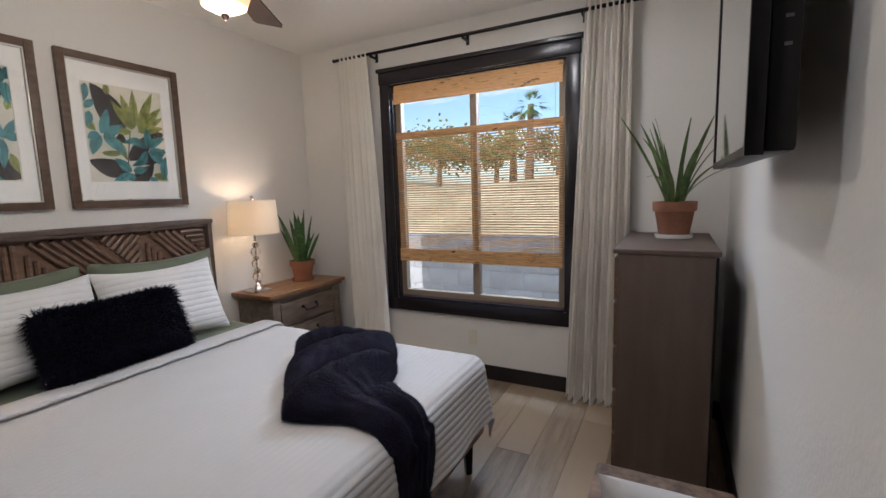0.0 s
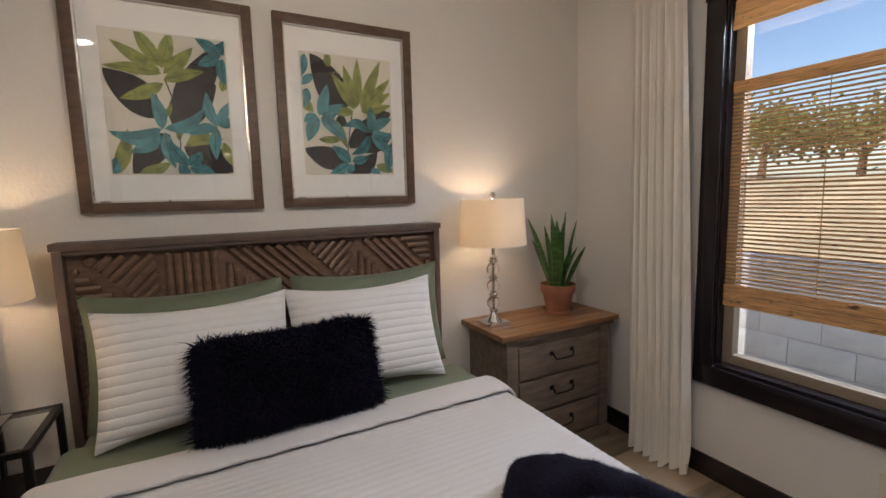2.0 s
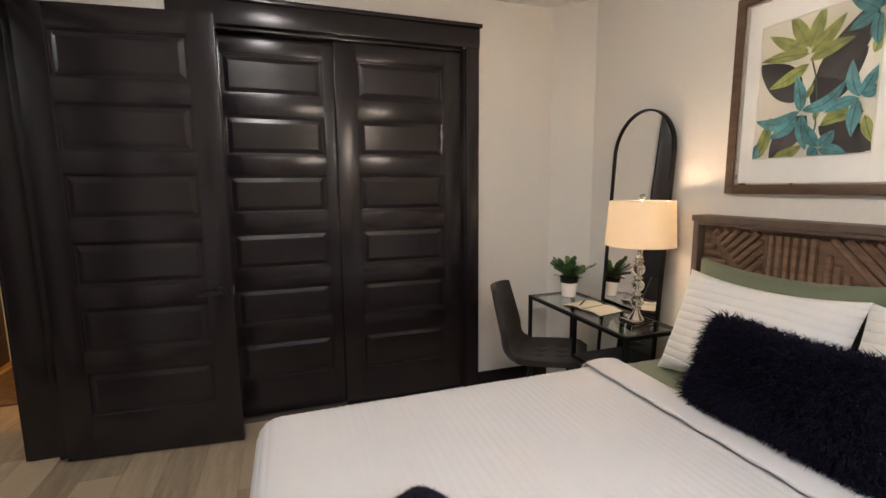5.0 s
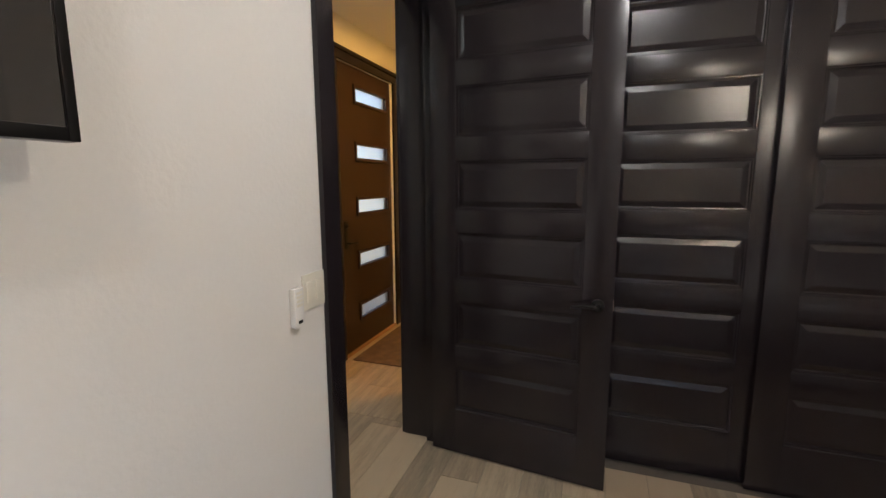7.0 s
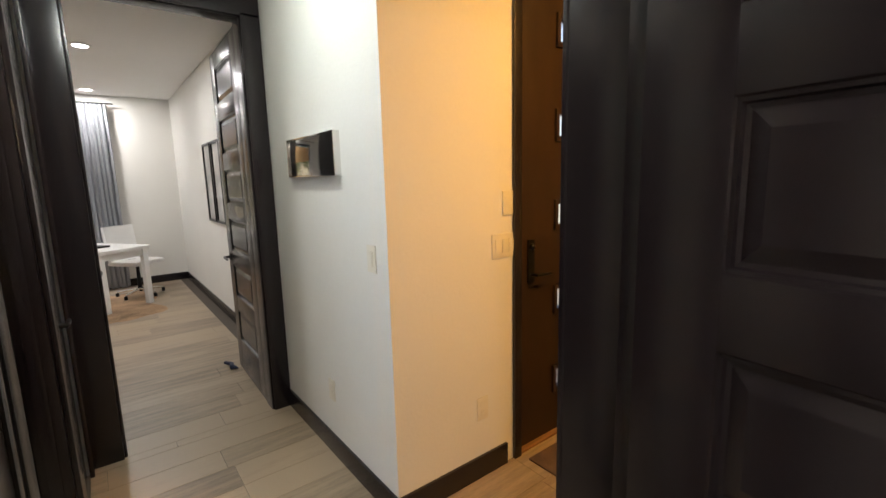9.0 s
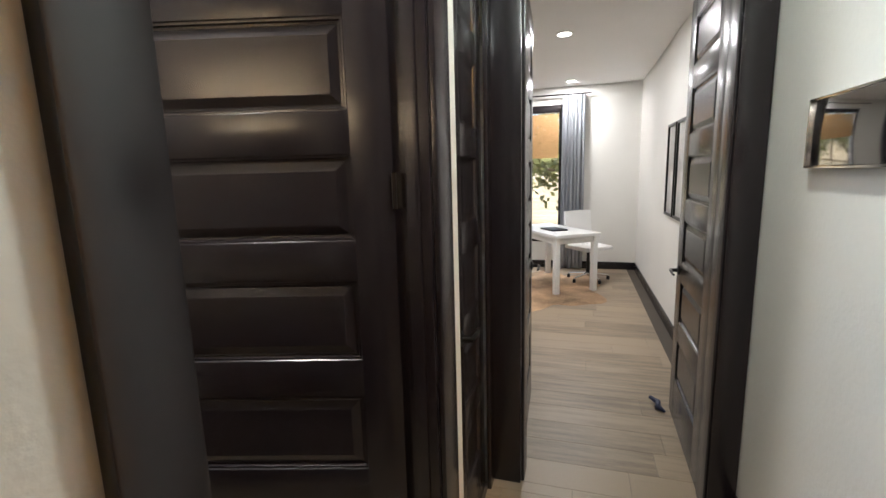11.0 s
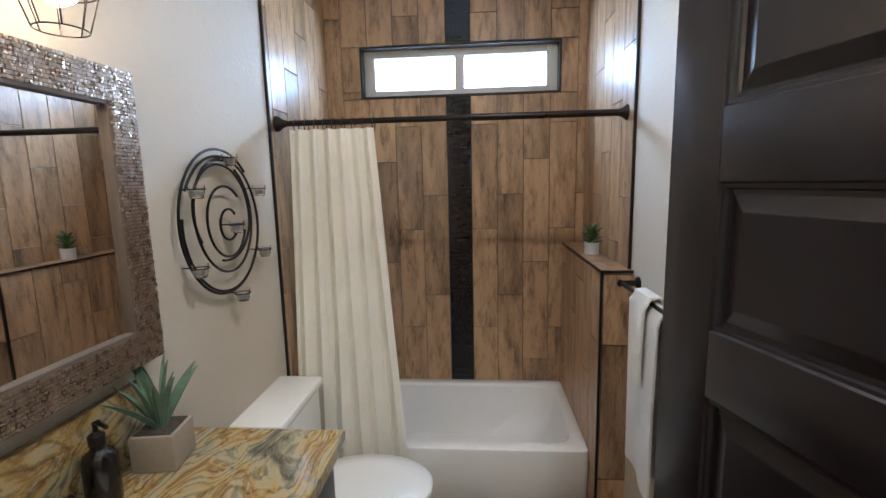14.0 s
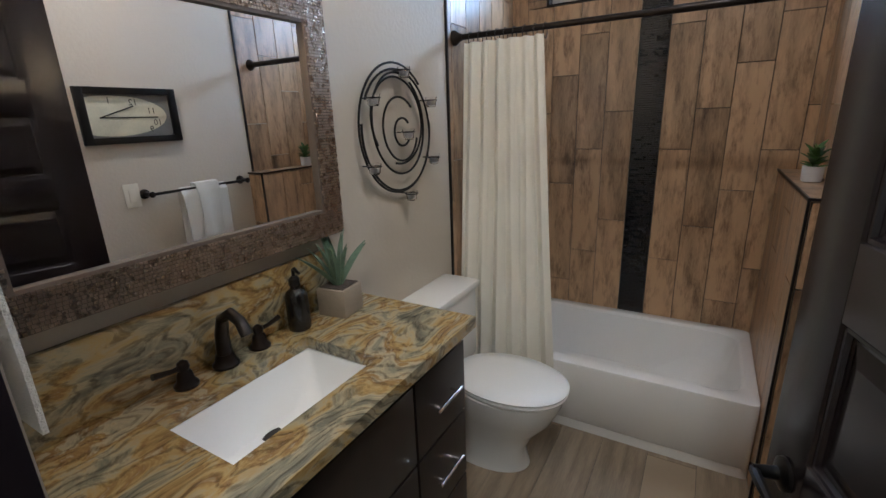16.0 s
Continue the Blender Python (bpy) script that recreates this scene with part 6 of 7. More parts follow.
def rect_ring(hx, hy, z, power, dy=0.0):
    out = []
    for i in range(64):
        a = 2 * math.pi * i / 64
        c, s = math.cos(a), math.sin(a)
        out.append(bm.verts.new((cx + hx * math.copysign(abs(c) ** (2 / power), c), cy + dy + hy * math.copysign(abs(s) ** (2 / power), s), z)))
    return out


HX, HY = (TX1 - TX0) / 2, (TY1 - TY0) / 2
for row in ((HX, HY - 0.012, 0.0, 40), (HX, HY - 0.012, 0.05, 40), (HX, HY - 0.004, 0.06, 40), (HX, HY, TUBZ - 0.02, 40), (HX - 0.002, HY - 0.003, TUBZ - 0.006, 40), (HX - 0.010, HY - 0.012, TUBZ, 30), (HX - 0.050, HY - 0.062, TUBZ, 12), (HX - 0.062, HY - 0.076, TUBZ - 0.012, 10), (HX - 0.09, HY - 0.10, TUBZ - 0.16, 7), (HX - 0.20, HY - 0.17, TUBZ - 0.27, 4), (HX - 0.30, HY - 0.22, TUBZ - 0.285, 4)):
    rings.append(rect_ring(*row))
for a, b in zip(rings, rings[1:]):
    for i in range(64):
        bm.faces.new((a[i], a[(i + 1) % 64], b[(i + 1) % 64], b[i]))
bm.faces.new(rings[-1])
part("shell", bm, M_WHITE, tub)
part("drain", lathe([(0.03, 0.0), (0.03, 0.004), (0.01, 0.006)], 18), M_BRONZE, tub, at=Matrix.Translation((3.92, cy, TUBZ - 0.284)))

# shower rod and curtain
sr = thing("shower_rod", "oiled bronze shower rod with flared ends", "shower rod", pose(0, -1.005, 1.86))
part("bar", tube([(BW + 0.01, 0, 0), (BE - 0.005, 0, 0)], 0.0125, 12), M_BRONZE, sr)
part("sleeve", tube([(4.36, 0, 0), (BE - 0.02, 0, 0)], 0.0145, 12), M_BRONZE, sr)
for x, s in ((BW + 0.014, 1), (BE, -1)):
    part("flange", lathe([(0.034, 0), (0.032, 0.012), (0.018, 0.03), (0.014, 0.045)], 20), M_BRONZE, sr, at=Matrix.Translation((x, 0, 0)) @ Matrix.Rotation(radians(90 * s), 4, "Y"))
M_SHOWER = mat("cream_shower_cloth", (0.86, 0.82, 0.72), 0.8, 0.04, 4, 0.35, 180, sheen=0.2)
sc = curtain("shower_curtain", "cream waffle shower curtain gathered outside the tub", 3.595, 3.95, 3.52, 4.055, 1.825, -1.06, 6, zbot=0.10, material=M_SHOWER, seed=27, depth=0.022)
for i in range(9):
    x = 3.60 + i * 0.042
    part("ring", tube([(x + 0.004 * math.sin(i), -1.005 + 0.026 * math.cos(a), 1.846 + 0.030 * math.sin(a)) for a in [2 * math.pi * k / 14 for k in range(14)]], 0.0022, 5, closed=True), M_BRONZE, sc, "dark curtain hook")

# toilet
to = thing("toilet", "white ceramic toilet with closed lid", "toilet", pose(BW + 0.004, -1.355, 0))


def oval(bm, cx_, rx, ry, z, back=1.0, seg=40):
    out = []
    for i in range(seg):
        a = 2 * math.pi * i / seg
        c, s = math.cos(a), math.sin(a)
        out.append(bm.verts.new((cx_ + rx * (c if c > 0 else back * c), ry * math.copysign(abs(s) ** 0.9, s), z)))
    return out


def loft(rows):
    bm = bmesh.new()
    rg_ = [oval(bm, *r) for r in rows]
    for a, b in zip(rg_, rg_[1:]):
        for i in range(len(a)):
            bm.faces.new((a[i], a[(i + 1) % len(a)], b[(i + 1) % len(a)], b[i]))
    bm.faces.new(rg_[0][::-1]), bm.faces.new(rg_[-1])
    return bm


part("bowl", loft([(0.33, 0.20, 0.115, 0.0, 1.2), (0.33, 0.195, 0.112, 0.02, 1.2), (0.34, 0.17, 0.095, 0.09, 1.2), (0.36, 0.19, 0.105, 0.17, 1.1), (0.39, 0.235, 0.150, 0.26, 1.0), (0.41, 0.255, 0.180, 0.345, 0.95), (0.41, 0.26, 0.183, 0.385, 0.95), (0.41, 0.25, 0.175, 0.392, 0.95)]), M_WHITE, to)
part("seat", loft([(0.425, 0.258, 0.185, 0.394, 0.95), (0.425, 0.262, 0.188, 0.402, 0.95), (0.425, 0.258, 0.185, 0.410, 0.95)]), M_WHITE, to, "white toilet seat")
part("lid", loft([(0.425, 0.260, 0.186, 0.412, 0.95), (0.425, 0.263, 0.189, 0.420, 0.95), (0.425, 0.250, 0.178, 0.430, 0.95), (0.425, 0.15, 0.11, 0.436, 0.95)]), M_WHITE, to, "closed lid")
part("tank", boxes((0.008, -0.195, 0.385, 0.185, 0.195, 0.735), bevel=0.025), M_WHITE, to)
part("tank_lid", boxes((0.002, -0.208, 0.737, 0.198, 0.208, 0.775), bevel=0.014), M_WHITE, to)
part("pedestal", boxes((0.02, -0.095, 0.0, 0.22, 0.095, 0.39), bevel=0.03), M_WHITE, to)

# vanity
VY0, VY1, CZ = BS + 0.01, -1.825, 0.925


def granite():
    m = bpy.data.materials.new("golden_granite")
    m.use_nodes = True
    n, l = m.node_tree.nodes, m.node_tree.links
    b = n["Principled BSDF"]
    b.inputs["Roughness"].default_value, b.inputs["Coat Weight"].default_value = 0.16, 0.3
    co = n.new("ShaderNodeTexCoord")
    mp = n.new("ShaderNodeMapping")
    mp.inputs["Scale"].default_value, mp.inputs["Rotation"].default_value = (1.5, 0.75, 1.5), (0, 0, radians(28))
    l.new(co.outputs["Object"], mp.inputs[0])
    warp = n.new("ShaderNodeTexNoise")
    warp.inputs["Scale"].default_value, warp.inputs["Detail"].default_value, warp.inputs["Roughness"].default_value = 2.6, 3, 0.45
    l.new(mp.outputs[0], warp.inputs[0])
    ad = n.new("ShaderNodeVectorMath")
    ad.operation = "MULTIPLY_ADD"
    ad.inputs[1].default_value = (0.75, 0.75, 0.75)
    l.new(warp.outputs["Color"], ad.inputs[0]), l.new(mp.outputs[0], ad.inputs[2])
    flow = n.new("ShaderNodeTexNoise")
    flow.inputs["Scale"].default_value, flow.inputs["Detail"].default_value, flow.inputs["Roughness"].default_value = 4.2, 9, 0.64
    l.new(ad.outputs[0], flow.inputs[0])
    r = n.new("ShaderNodeValToRGB")
    e = r.color_ramp.elements
    stops = ((0.30, (0.085, 0.08, 0.06)), (0.39, (0.20, 0.185, 0.13)), (0.455, (0.44, 0.37, 0.235)), (0.51, (0.47, 0.32, 0.125)), (0.55, (0.30, 0.17, 0.06)), (0.59, (0.50, 0.41, 0.26)), (0.67, (0.25, 0.23, 0.165)), (0.78, (0.52, 0.44, 0.29)))
    while len(e) < len(stops):
        e.new(0.5)
    for k, (p, c) in zip(e, stops):
        k.position, k.color = p, (*c, 1)
    l.new(flow.outputs[0], r.inputs[0])
    wv = n.new("ShaderNodeTexWave")
    wv.bands_direction = "X"
    wv.inputs["Scale"].default_value, wv.inputs["Distortion"].default_value, wv.inputs["Detail"].default_value, wv.inputs["Detail Scale"].default_value = 9.0, 5.0, 6, 1.6
    l.new(ad.outputs[0], wv.inputs[0])
    sp = n.new("ShaderNodeTexNoise")
    sp.inputs["Scale"].default_value, sp.inputs["Detail"].default_value, sp.inputs["Roughness"].default_value = 60, 6, 0.75
    l.new(ad.outputs[0], sp.inputs[0])
    both = n.new("ShaderNodeMath")
    both.operation = "MULTIPLY_ADD"
    both.inputs[1].default_value = 0.45
    l.new(wv.outputs["Fac"], both.inputs[0]), l.new(sp.outputs[0], both.inputs[2])
    r2 = n.new("ShaderNodeValToRGB")
    r2.color_ramp.elements[0].position, r2.color_ramp.elements[1].position = 0.46, 0.68
    r2.color_ramp.elements[0].color = (0.26, 0.23, 0.19, 1)
    r2.color_ramp.elements[1].color = (0.78, 0.76, 0.72, 1)
    l.new(both.outputs[0], r2.inputs[0])
    x = n.new("ShaderNodeMix")
    x.data_type, x.blend_type = "RGBA", "MULTIPLY"
    x.inputs["Factor"].default_value = 0.8
    l.new(r.outputs[0], x.inputs[6]), l.new(r2.outputs[0], x.inputs[7]), l.new(x.outputs[2], b.inputs["Base Color"])
    return m


M_GRANITE = granite()
SX0, SX1, SY0, SY1 = 3.634, 3.890, -2.585, -2.162
ct = thing("countertop", "polished gold and grey granite vanity top with backsplash", "countertop")
part("slab", boxes((BW + 0.004, VY0, CZ - 0.035, SX0, VY1, CZ), (SX1, VY0, CZ - 0.035, 4.01, VY1, CZ), (SX0, VY0, CZ - 0.035, SX1, SY0, CZ), (SX0, SY1, CZ - 0.035, SX1, VY1, CZ)), M_GRANITE, ct)
part("backsplash", boxes((BW + 0.005, VY0 + 0.002, CZ + 0.0005, BW + 0.024, VY1 - 0.10, CZ + 0.190), bevel=0.002), M_GRANITE, ct)
sk = thing("sink", "white undermount rectangular basin in the vanity top", "sink")
bm = bmesh.new()
cx, cy = (SX0 + SX1) / 2, (SY0 + SY1) / 2
HX, HY = (SX1 - SX0) / 2, (SY1 - SY0) / 2
rings = [rect_ring(HX + a, HY + a * 1.0, z, p) for a, z, p in ((0.012, CZ - 0.036, 30), (-0.002, CZ - 0.036, 26), (-0.004, CZ - 0.045, 20), (-0.02, CZ - 0.12, 12), (-0.05, CZ - 0.155, 6), (-0.10, CZ - 0.163, 4))]
for a, b in zip(rings, rings[1:]):
    for i in range(64):
        bm.faces.new((a[i], a[(i + 1) % 64], b[(i + 1) % 64], b[i]))
bm.faces.new(rings[-1])
part("basin", bm, M_WHITE, sk)
part("drain", lathe([(0.026, 0), (0.026, 0.004), (0.008, 0.005)], 18), M_BRONZE, sk, at=Matrix.Translation((3.70, -2.37, CZ - 0.161)))
M_CAB = mat("espresso_cabinet", (0.018, 0.012, 0.010), 0.35, 0.2, 4, 0.03, stretch=(1, 8, 1))
cab = thing("vanity_cabinet", "espresso vanity cabinet with brushed bar pulls", "cabinet")
part("body", boxes((BW + 0.02, VY0 + 0.01, 0.10, 3.945, VY1 - 0.03, CZ - 0.21), (3.945, VY0 + 0.01, 0.10, 3.965, VY1 - 0.03, CZ - 0.036), (BW + 0.02, VY1 - 0.05, CZ - 0.21, 3.945, VY1 - 0.03, CZ - 0.036), (BW + 0.02, VY0 + 0.01, CZ - 0.21, 3.945, VY0 + 0.03, CZ - 0.036), (BW + 0.02, VY0 + 0.03, 0.0, 3.90, VY1 - 0.06, 0.10)), M_CAB, cab)
for y0, y1, z0, z1 in ((VY1 - 0.31, VY1 - 0.036, 0.615, 0.855), (VY1 - 0.31, VY1 - 0.036, 0.365, 0.605), (VY1 - 0.31, VY1 - 0.036, 0.115, 0.355), (VY0 + 0.02, VY1 - 0.32, 0.615, 0.855), (VY0 + 0.02, VY1 - 0.64, 0.115, 0.605), (VY1 - 0.63, VY1 - 0.32, 0.115, 0.605)):
    d = part("drawer", boxes((3.966, y0, z0, 3.984, y1, z1), bevel=0.002), M_CAB, cab)
    if y1 - y0 < 0.3 and z1 - z0 < 0.3:
        yc, zc = (y0 + y1) / 2, (z0 + z1) / 2
        part("handle", tube([(3.984, yc - 0.048, zc), (4.008, yc - 0.048, zc)], 0.004, 8, tube([(3.984, yc + 0.048, zc), (4.008, yc + 0.048, zc)], 0.004, 8, tube([(4.010, yc - 0.07, zc), (4.010, yc + 0.07, zc)], 0.0055, 10))), M_CHROME, d, "brushed steel bar pull")

# faucet
fc = thing("faucet", "oil-rubbed bronze widespread faucet on the granite", "faucet", pose(3.560, -2.367, CZ))
part("spout", tube([(0, 0, 0.03), (0.004, 0, 0.09), (0.02, 0, 0.135), (0.055, 0, 0.155), (0.09, 0, 0.14), (0.108, 0, 0.108)], [0.020, 0.017, 0.015, 0.014, 0.014, 0.015], 14), M_BRONZE, fc)
part("base", lathe([(0.033, 0), (0.033, 0.006), (0.026, 0.014), (0.021, 0.035)], 24), M_BRONZE, fc)
for s in (-1, 1):
    hd = part("valve", lathe([(0.028, 0), (0.028, 0.006), (0.020, 0.016), (0.017, 0.035), (0.012, 0.042), (0.015, 0.052), (0.012, 0.062), (0.003, 0.068)], 20), M_BRONZE, fc, at=Matrix.Translation((0.0, s * 0.105, 0)))
    part("lever", tube([(0, 0, 0.050), (0.004, s * 0.03, 0.054), (0.004, s * 0.07, 0.062)], [0.007, 0.006, 0.008], 8), M_BRONZE, hd)
so = thing("soap_pump", "dark glass soap pump bottle on the vanity", "soap dispenser", pose(3.572, -2.128, CZ))
part("bottle", lathe([(0.030, 0), (0.033, 0.004), (0.033, 0.105), (0.028, 0.118), (0.014, 0.128), (0.014, 0.140)], 24), mat("dark_bottle_glass", (0.008, 0.006, 0.005), 0.2, 0.0, 2, 0), so, "dark amber glass bottle")
part("pump", tube([(0, 0, 0.16), (0, 0, 0.185), (0.012, -0.004, 0.190), (0.040, -0.014, 0.184)], [0.005, 0.005, 0.006, 0.004], 8, lathe([(0.016, 0.138), (0.016, 0.158), (0.007, 0.166)], 16)), M_BLACK, so)
al = thing("aloe_plant", "small aloe in a square taupe ceramic pot", "plant", pose(3.60, -1.978, CZ, 0, 0, 8))
part("pot", boxes((-0.052, -0.052, 0, 0.052, 0.052, 0.092), bevel=0.008), mat("taupe_ceramic", (0.30, 0.245, 0.185), 0.6, 0.1, 6), al, "square taupe pot")
part("soil", boxes((-0.043, -0.043, 0.0905, 0.043, 0.043, 0.094)), M_SOIL, al)
M_ALOE = mat("aloe_leaf", (0.11, 0.17, 0.11), 0.5, 0.25, 25, 0.1, 90)
rg = random.Random(31)
for i in range(13):
    az = i * 2.4
    part("leaf", blade(rg.uniform(0.13, 0.22), 0.026, rg.uniform(0.05, 0.65), 0.2, az, (0.012 * math.cos(az), 0.012 * math.sin(az), 0.09), 500 + i, 0.1, 0.9), M_ALOE, al)

# framed mirror
bmir = thing("vanity_mirror", "large mirror in a hammered silver mosaic frame", "mirror", pose(BW + 0.034, 0, 0))
part("backing", boxes((-0.030, -2.72, 1.24, 0.0, -1.95, 1.79)), M_BLACK, bmir)
FY0, FY1, FZ0, FZ1, FW = -2.800, -1.886, 1.168, 1.868, 0.086
part("mirror_glass", boxes((0.006, FY0 + FW, FZ0 + FW, 0.012, FY1 - FW, FZ1 - FW)), M_MIRROR, bmir, smooth=False)
M_HAMMER = mat("hammered_silver", (0.47, 0.37, 0.29), 0.28, 0.10, 60, 0.05, 150, metal=0.9)
part("frame", boxes((0, FY0, FZ0, 0.026, FY0 + FW, FZ1), (0, FY1 - FW, FZ0, 0.026, FY1, FZ1), (0, FY0 + FW, FZ0, 0.026, FY1 - FW, FZ0 + FW), (0, FY0 + FW, FZ1 - FW, 0.026, FY1 - FW, FZ1), bevel=0.002), mat("dark_mosaic_grout", (0.12, 0.088, 0.065), 0.6, 0.1, 20), bmir)
bm = bmesh.new()
rg = random.Random(3)
z = FZ0 + 0.003
while z < FZ1 - 0.008:
    y = FY0 + 0.003
    while y < FY1 - 0.006:
        w = rg.uniform(0.008, 0.0105)
        inside = FY0 + FW - 0.002 < y + w and y < FY1 - FW + 0.002 and FZ0 + FW - 0.002 < z + 0.008 and z < FZ1 - FW + 0.002
        if not inside:
            h = 0.028 + rg.uniform(0, 0.002)
            y1 = min(y + w - 0.0022, FY1 - 0.003)
            t = [rg.uniform(-0.0005, 0.0005) for _ in range(4)]
            q = [bm.verts.new((h + tt, yy, zz)) for tt, yy, zz in zip(t, (y, y1, y1, y), (z, z, z + 0.0064, z + 0.0064))]
            q2 = [bm.verts.new((0.0262, v.co.y, v.co.z)) for v in q]
            bm.faces.new(q)
            for i in range(4):
                bm.faces.new((q[i], q2[i], q2[(i + 1) % 4], q[(i + 1) % 4]))
        y += w
    z += 0.0085
tagged(part("facet_mosaic", bm, M_HAMMER, bmir, "tiny silver mosaic facets", smooth=False), kind="stuff")

# vanity light
vl = thing("vanity_light", "bronze vanity light with three wire-cage bulbs", "wall light", pose(BW + 0.004, -2.32, 2.10))
part("back_plate", boxes((0, -0.30, -0.035, 0.018, 0.30, 0.035), bevel=0.003), M_BRONZE, vl)
M_BULB = glow("clear_bulb", (1.0, 0.74, 0.42), 45)
for y in (-0.19, 0.0, 0.19):
    part("arm", tube([(0.015, y, 0), (0.09, y, 0.015), (0.12, y, -0.02)], 0.007, 8), M_BRONZE, vl)
    part("socket", lathe([(0.012, 0), (0.022, -0.02), (0.024, -0.06), (0.016, -0.062)], 18), M_BRONZE, vl, at=Matrix.Translation((0.12, y, -0.02)))
    part("bulb", lathe([(0.012, -0.062), (0.016, -0.075), (0.032, -0.115), (0.028, -0.14), (0.004, -0.155)], 18), M_BULB, vl, at=Matrix.Translation((0.12, y, -0.02)))
    for k in range(8):
        a = 2 * math.pi * k / 8
        part("wire", tube([(r * math.cos(a), r * math.sin(a), z) for r, z in ((0.024, -0.055), (0.062, -0.125), (0.042, -0.195))], 0.0015, 5), M_BRONZE, vl, at=Matrix.Translation((0.12, y, -0.02)))
    for r, z in ((0.062, -0.125), (0.042, -0.195)):
        part("cage_ring", tube([(r * math.cos(a), r * math.sin(a), z) for a in [2 * math.pi * k / 24 for k in range(24)]], 0.0015, 5, closed=True), M_BRONZE, vl, at=Matrix.Translation((0.12, y, -0.02)))
    lamp("vanity_bulb_light", "POINT", (BW + 0.124, -2.32 + y, 1.975), 37, (1.0, 0.76, 0.48), 0.03)

# wall art of rings with candle cups
wa = thing("candle_wall_art", "swirling black iron wall art with glass candle cups", "wall art", pose(BW + 0.004, -1.512, 1.478))


def swirl(r, turn, ecc, cy_, cz_, x=0.03, arc=2 * math.pi, a0=0.0):
    pts = []
    for i in range(49):
        a = a0 + arc * i / 48
        y, z = r * math.cos(a), r * ecc * math.sin(a)
        c, s = math.cos(turn), math.sin(turn)
        pts.append((x, cy_ + c * y - s * z, cz_ + s * y + c * z))
    return pts


for r, turn, ecc, cy_, cz_, arc, a0 in ((0.228, 0.2, 1.05, 0, 0, 5.6, 0.6), (0.218, 0.5, 1.04, 0.006, -0.008, 5.9, 2.5), (0.165, 0.3, 1.15, 0.012, 0.018, 6.0, 1.0), (0.155, 0.9, 1.08, 0.004, 0.03, 5.5, 3.6), (0.110, 0.4, 1.1, 0.02, 0.0, 5.2, 0.4), (0.052, 0.2, 1.0, 0.03, -0.01, 4.9, 0.5)):
    part("iron_ring", tube(swirl(r, turn, ecc, cy_, cz_, 0.03, arc, a0), 0.0045, 6), M_BLACK, wa)
for y, z in ((0.023, 0.213), (-0.17, 0.112), (0.21, 0.109), (0.034, -0.011), (-0.19, -0.12), (0.215, -0.123), (0.033, -0.25)):
    cp = part("cup_ring", tube([(0.055 + 0.026 * math.cos(a), y + 0.026 * math.sin(a), z) for a in [2 * math.pi * k / 20 for k in range(20)]], 0.002, 5, tube([(0.0, y, z), (0.03, y, z)], 0.0025, 5), closed=True), M_BLACK, wa)
    part("glass_cup", lathe([(0.016, -0.028), (0.019, -0.026), (0.025, 0.012), (0.023, 0.012), (0.017, -0.022)], 18), glass("cup_glass"), cp, "clear glass cup", at=Matrix.Translation((0.055, y, z)))
    part("candle", lathe([(0.015, -0.021), (0.018, -0.004), (0.002, -0.003)], 14), M_LINEN, cp, "white tealight", at=Matrix.Translation((0.055, y, z)))

# towel bar, towel, clock, switch, ledge plant
tb = thing("towel_bar", "oiled bronze towel bar on the wall", "towel bar", pose(BE, -1.475, 1.19))
part("bar", tube([(-0.065, -0.28, 0), (-0.065, 0.28, 0)], 0.008, 10), M_BRONZE, tb)
for y in (-0.28, 0.28):
    part("post", lathe([(0.026, 0), (0.024, 0.008), (0.012, 0.016), (0.011, 0.062), (0.016, 0.075), (0.004, 0.082)], 18), M_BRONZE, tb, at=Matrix.Translation((0, y, 0)) @ Matrix.Rotation(radians(-90), 4, "Y"))
M_TOWEL = mat("white_terry", (0.80, 0.78, 0.72), 0.95, 0.04, 6, 0.8, 260, sheen=0.3)


def towel_shape(y0, y1, drop_f, drop_b, gap):
    def f(u, v):
        s = (drop_f + drop_b) * u
        y = y0 + (y1 - y0) * v + 0.006 * math.sin(6 * u + 5 * v)
        if s < drop_f - 0.02:
            return (-gap - 0.012 * (1 - u) * math.sin(5 * v + 1), y, -(drop_f - s))
        if s < drop_f + 0.02:
            a = (s - drop_f + 0.02) / 0.04 * math.pi
            return (-gap * math.cos(a), y, 0.0 + gap * 0.8 * math.sin(a) - 0.02 * (1 - math.sin(a)))
        return (gap, y, -(s - drop_f))
    return f


tw = thing("towel", "white terry bath towel folded over the bar", "towel", pose(BE - 0.065, -1.48, 1.19), group="towels")
part("cloth", sheet(50, 16, towel_shape(-0.13, 0.13, 0.62, 0.58, 0.020), 0.008), M_TOWEL, tw)
tw2 = thing("towel", "small white hand towel over the bath towel", "towel", pose(BE - 0.065, -1.47, 1.20), group="towels")
part("cloth", sheet(40, 12, towel_shape(-0.065, 0.065, 0.275, 0.26, 0.034), 0.008), M_TOWEL, tw2)
ck = thing("wall_clock", "oval cream clock face set in a black rectangular frame", "clock", pose(BE, -1.74, 1.575, 0, 0, 180))
part("frame", boxes((0, -0.225, -0.13, 0.026, -0.19, 0.13), (0, 0.19, -0.13, 0.026, 0.225, 0.13), (0, -0.19, -0.13, 0.026, 0.19, -0.098), (0, -0.19, 0.098, 0.026, 0.19, 0.13), bevel=0.003), M_BLACK, ck)
part("backing", boxes((0, -0.19, -0.098, 0.008, 0.19, 0.098)), mat("grey_mount", (0.17, 0.17, 0.16), 0.6), ck)
bm = bmesh.new()
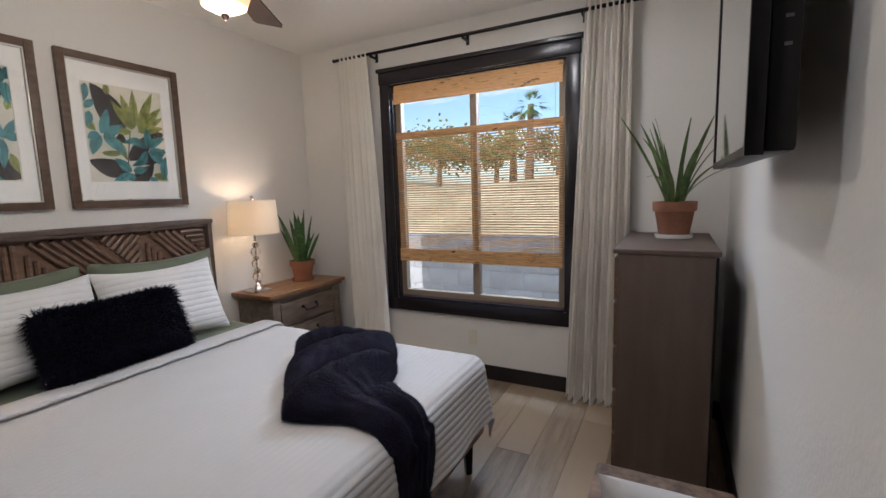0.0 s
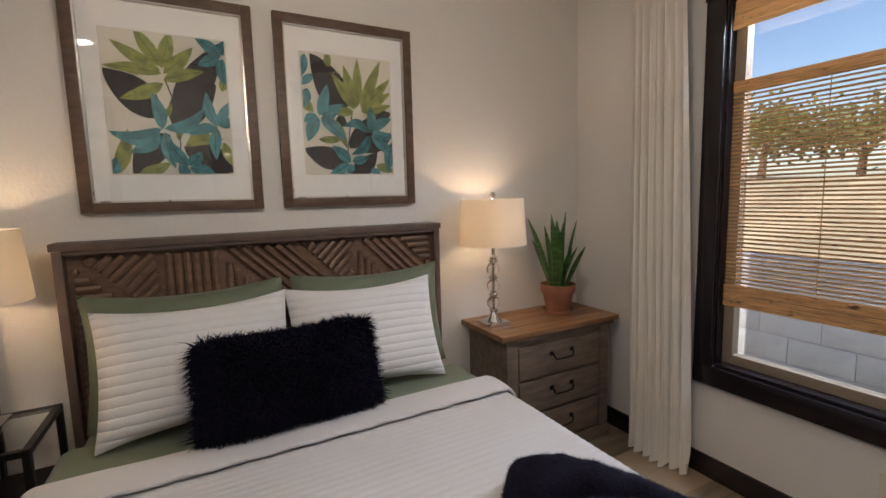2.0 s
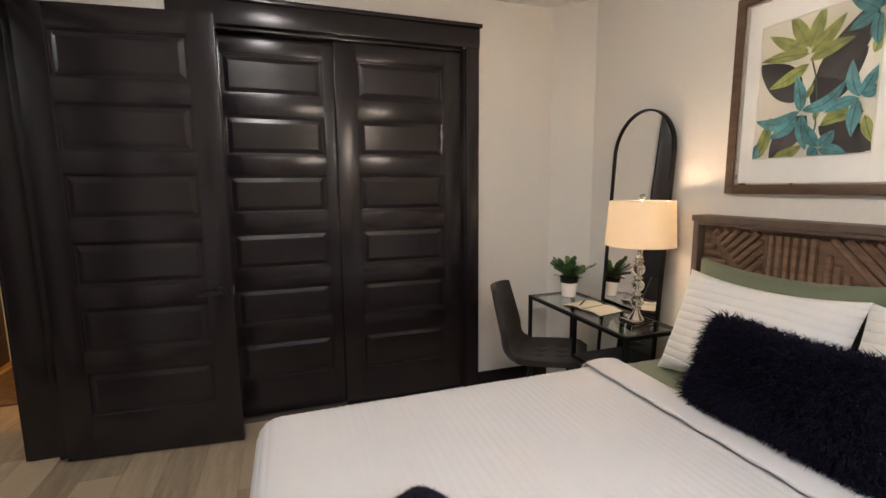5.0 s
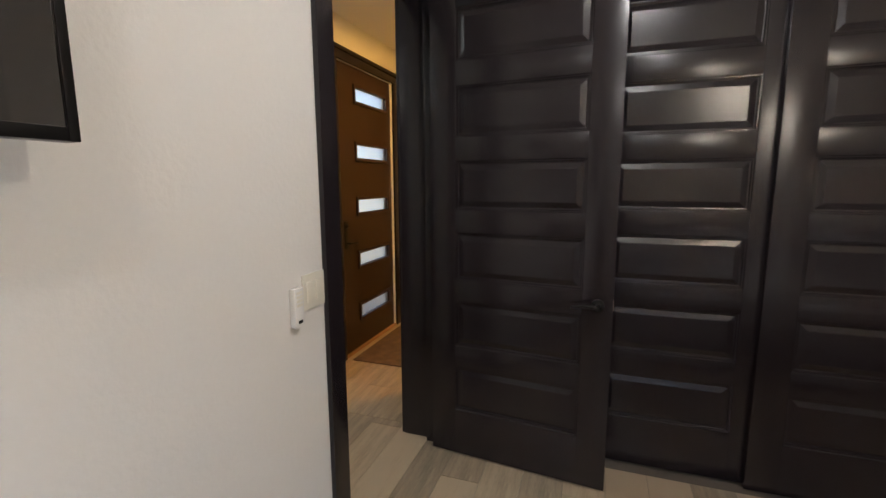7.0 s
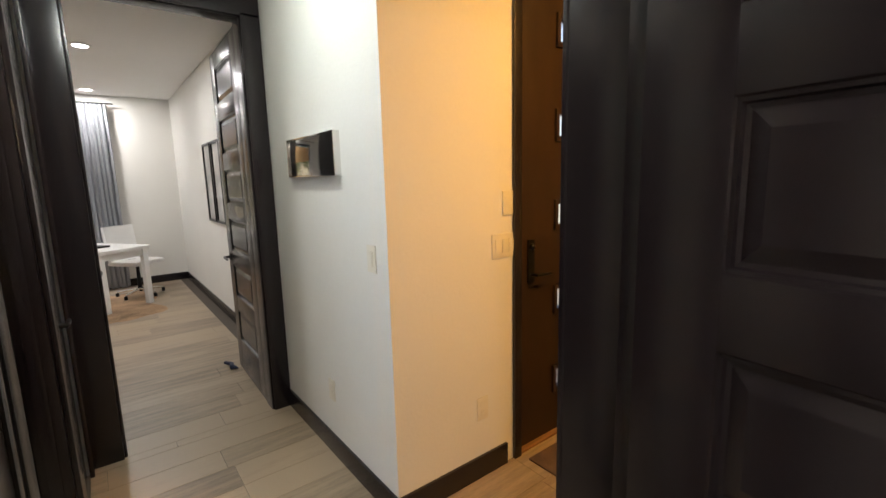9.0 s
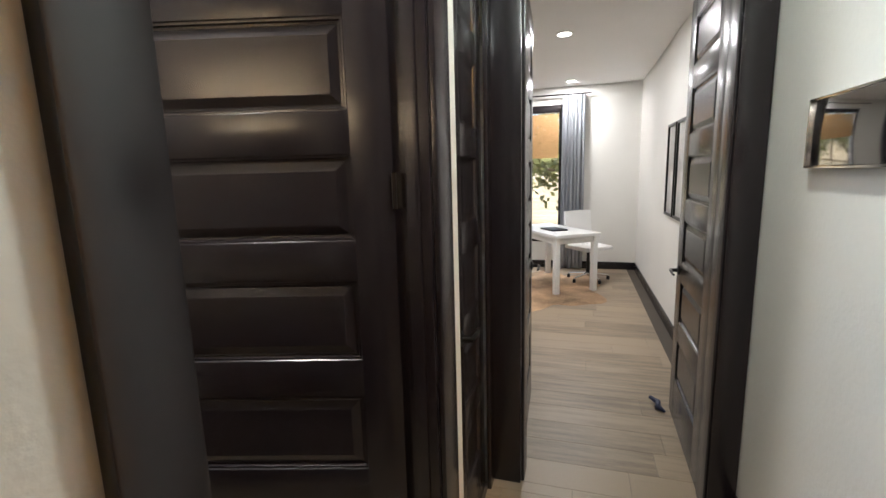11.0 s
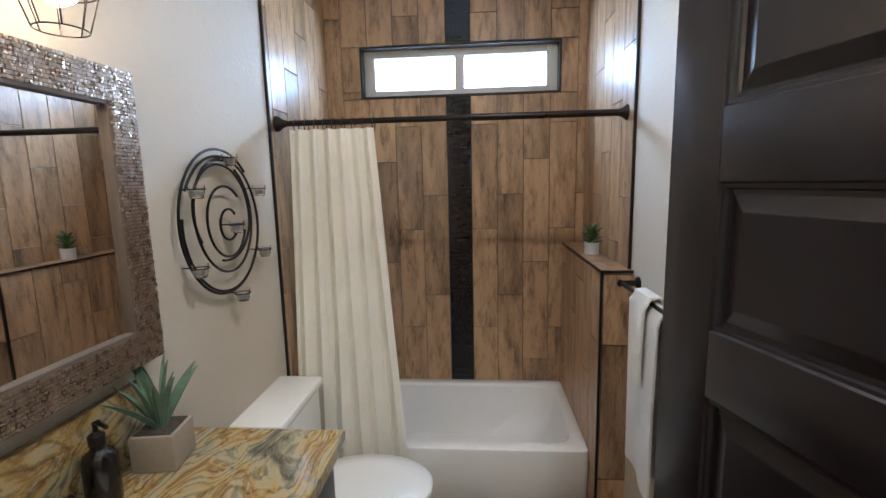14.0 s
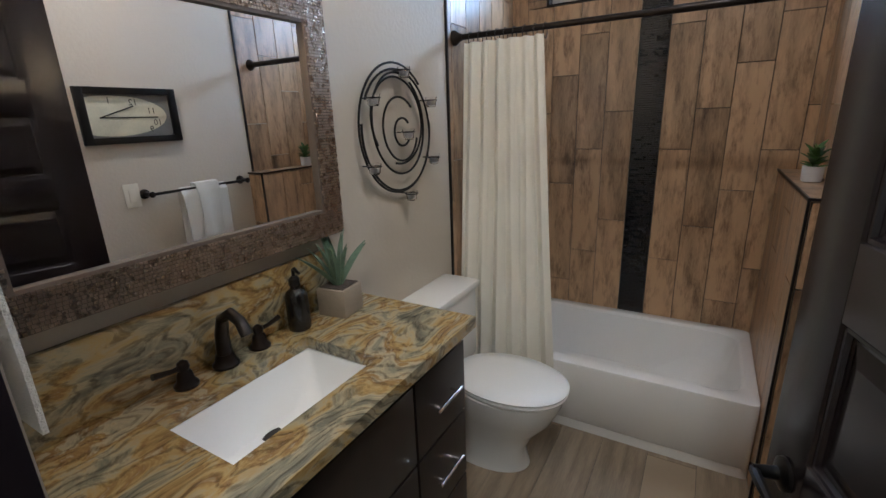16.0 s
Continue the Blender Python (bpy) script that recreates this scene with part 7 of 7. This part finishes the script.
ring = [(max(-0.188, min(0.188, 0.075 + 0.245 * math.cos(a))), 0.094 * math.sin(a)) for a in [2 * math.pi * i / 48 for i in range(48)]]
bm.faces.new([bm.verts.new((0.0095, y, z)) for y, z in ring])
face = part("face", bm, mat("aged_cream_dial", (0.58, 0.54, 0.40), 0.6, 0.1, 8), ck, "cream dial", smooth=False)
part("hour_hand", boxes((0.0105, -0.125, -0.010, 0.012, 0.14, -0.005)), M_BLACK, ck)
part("minute_hand", tube([(0.0125, 0.14, -0.008), (0.0125, -0.015, 0.045)], 0.003, 5), M_BLACK, ck)
for txt, y, z in (("9", -0.085, -0.066), ("10", -0.120, -0.034), ("11", -0.098, 0.022), ("12", -0.018, 0.062), ("1", 0.09, 0.070)):
    fcu = bpy.data.curves.new("numeral", "FONT")
    fcu.body, fcu.size, fcu.align_x, fcu.align_y = txt, 0.042, "CENTER", "CENTER"
    tmp = bpy.data.objects.new("numeral", fcu)
    me = bpy.data.meshes.new_from_object(tmp)
    bpy.data.objects.remove(tmp)
    me.materials.append(M_INK)
    nu = new("numeral", me)
    nu.parent = ck
    nu.matrix_basis = Matrix.Translation((0.0102, y, z)) @ Matrix(((0, 0, 1, 0), (1, 0, 0, 0), (0, 1, 0, 0), (0, 0, 0, 1)))
wall_plate("white rocker switch on the bathroom wall", pose(BE, -1.815, 1.19, 0, 0, 90))
sp_ = thing("small_succulent", "small green succulent in a white pot on the ledge", "plant", pose(4.94, -0.70, PZ + 0.013))
part("pot", lathe([(0.030, 0), (0.034, 0.003), (0.036, 0.060), (0.032, 0.060), (0.030, 0.05)], 24), M_LINEN, sp_, "white pot")
rg = random.Random(77)
for i in range(22):
    az = i * 2.4
    part("leaf", blade(rg.uniform(0.04, 0.06) * 1.2, 0.024, 0.25 + 0.9 * (1 - i / 22), 0.3, az, (0.0, 0.0, 0.05 + 0.055 * i / 22), 700 + i, 0.1, 0.5), M_LEAF, sp_)
tw3 = thing("towel", "white hand towel hanging beside the bathroom door", "towel", pose(3.675, BS + 0.075, 1.345, 0, 0, 90), group="towels")
part("cloth", sheet(30, 12, towel_shape(-0.07, 0.07, 0.30, 0.27, 0.028), 0.008), M_TOWEL, tw3)
part("hook", tube([(0.0, 0.0, 0.0), (0.0, 0.0, 0.02), (-0.071, 0.0, 0.02)], 0.004, 6), M_BRONZE, tw3)
# Unseen ceiling fixture, added to brighten the tiles and tub.
downlight(4.55, -2.05, 26, WHITE, 8, 150)
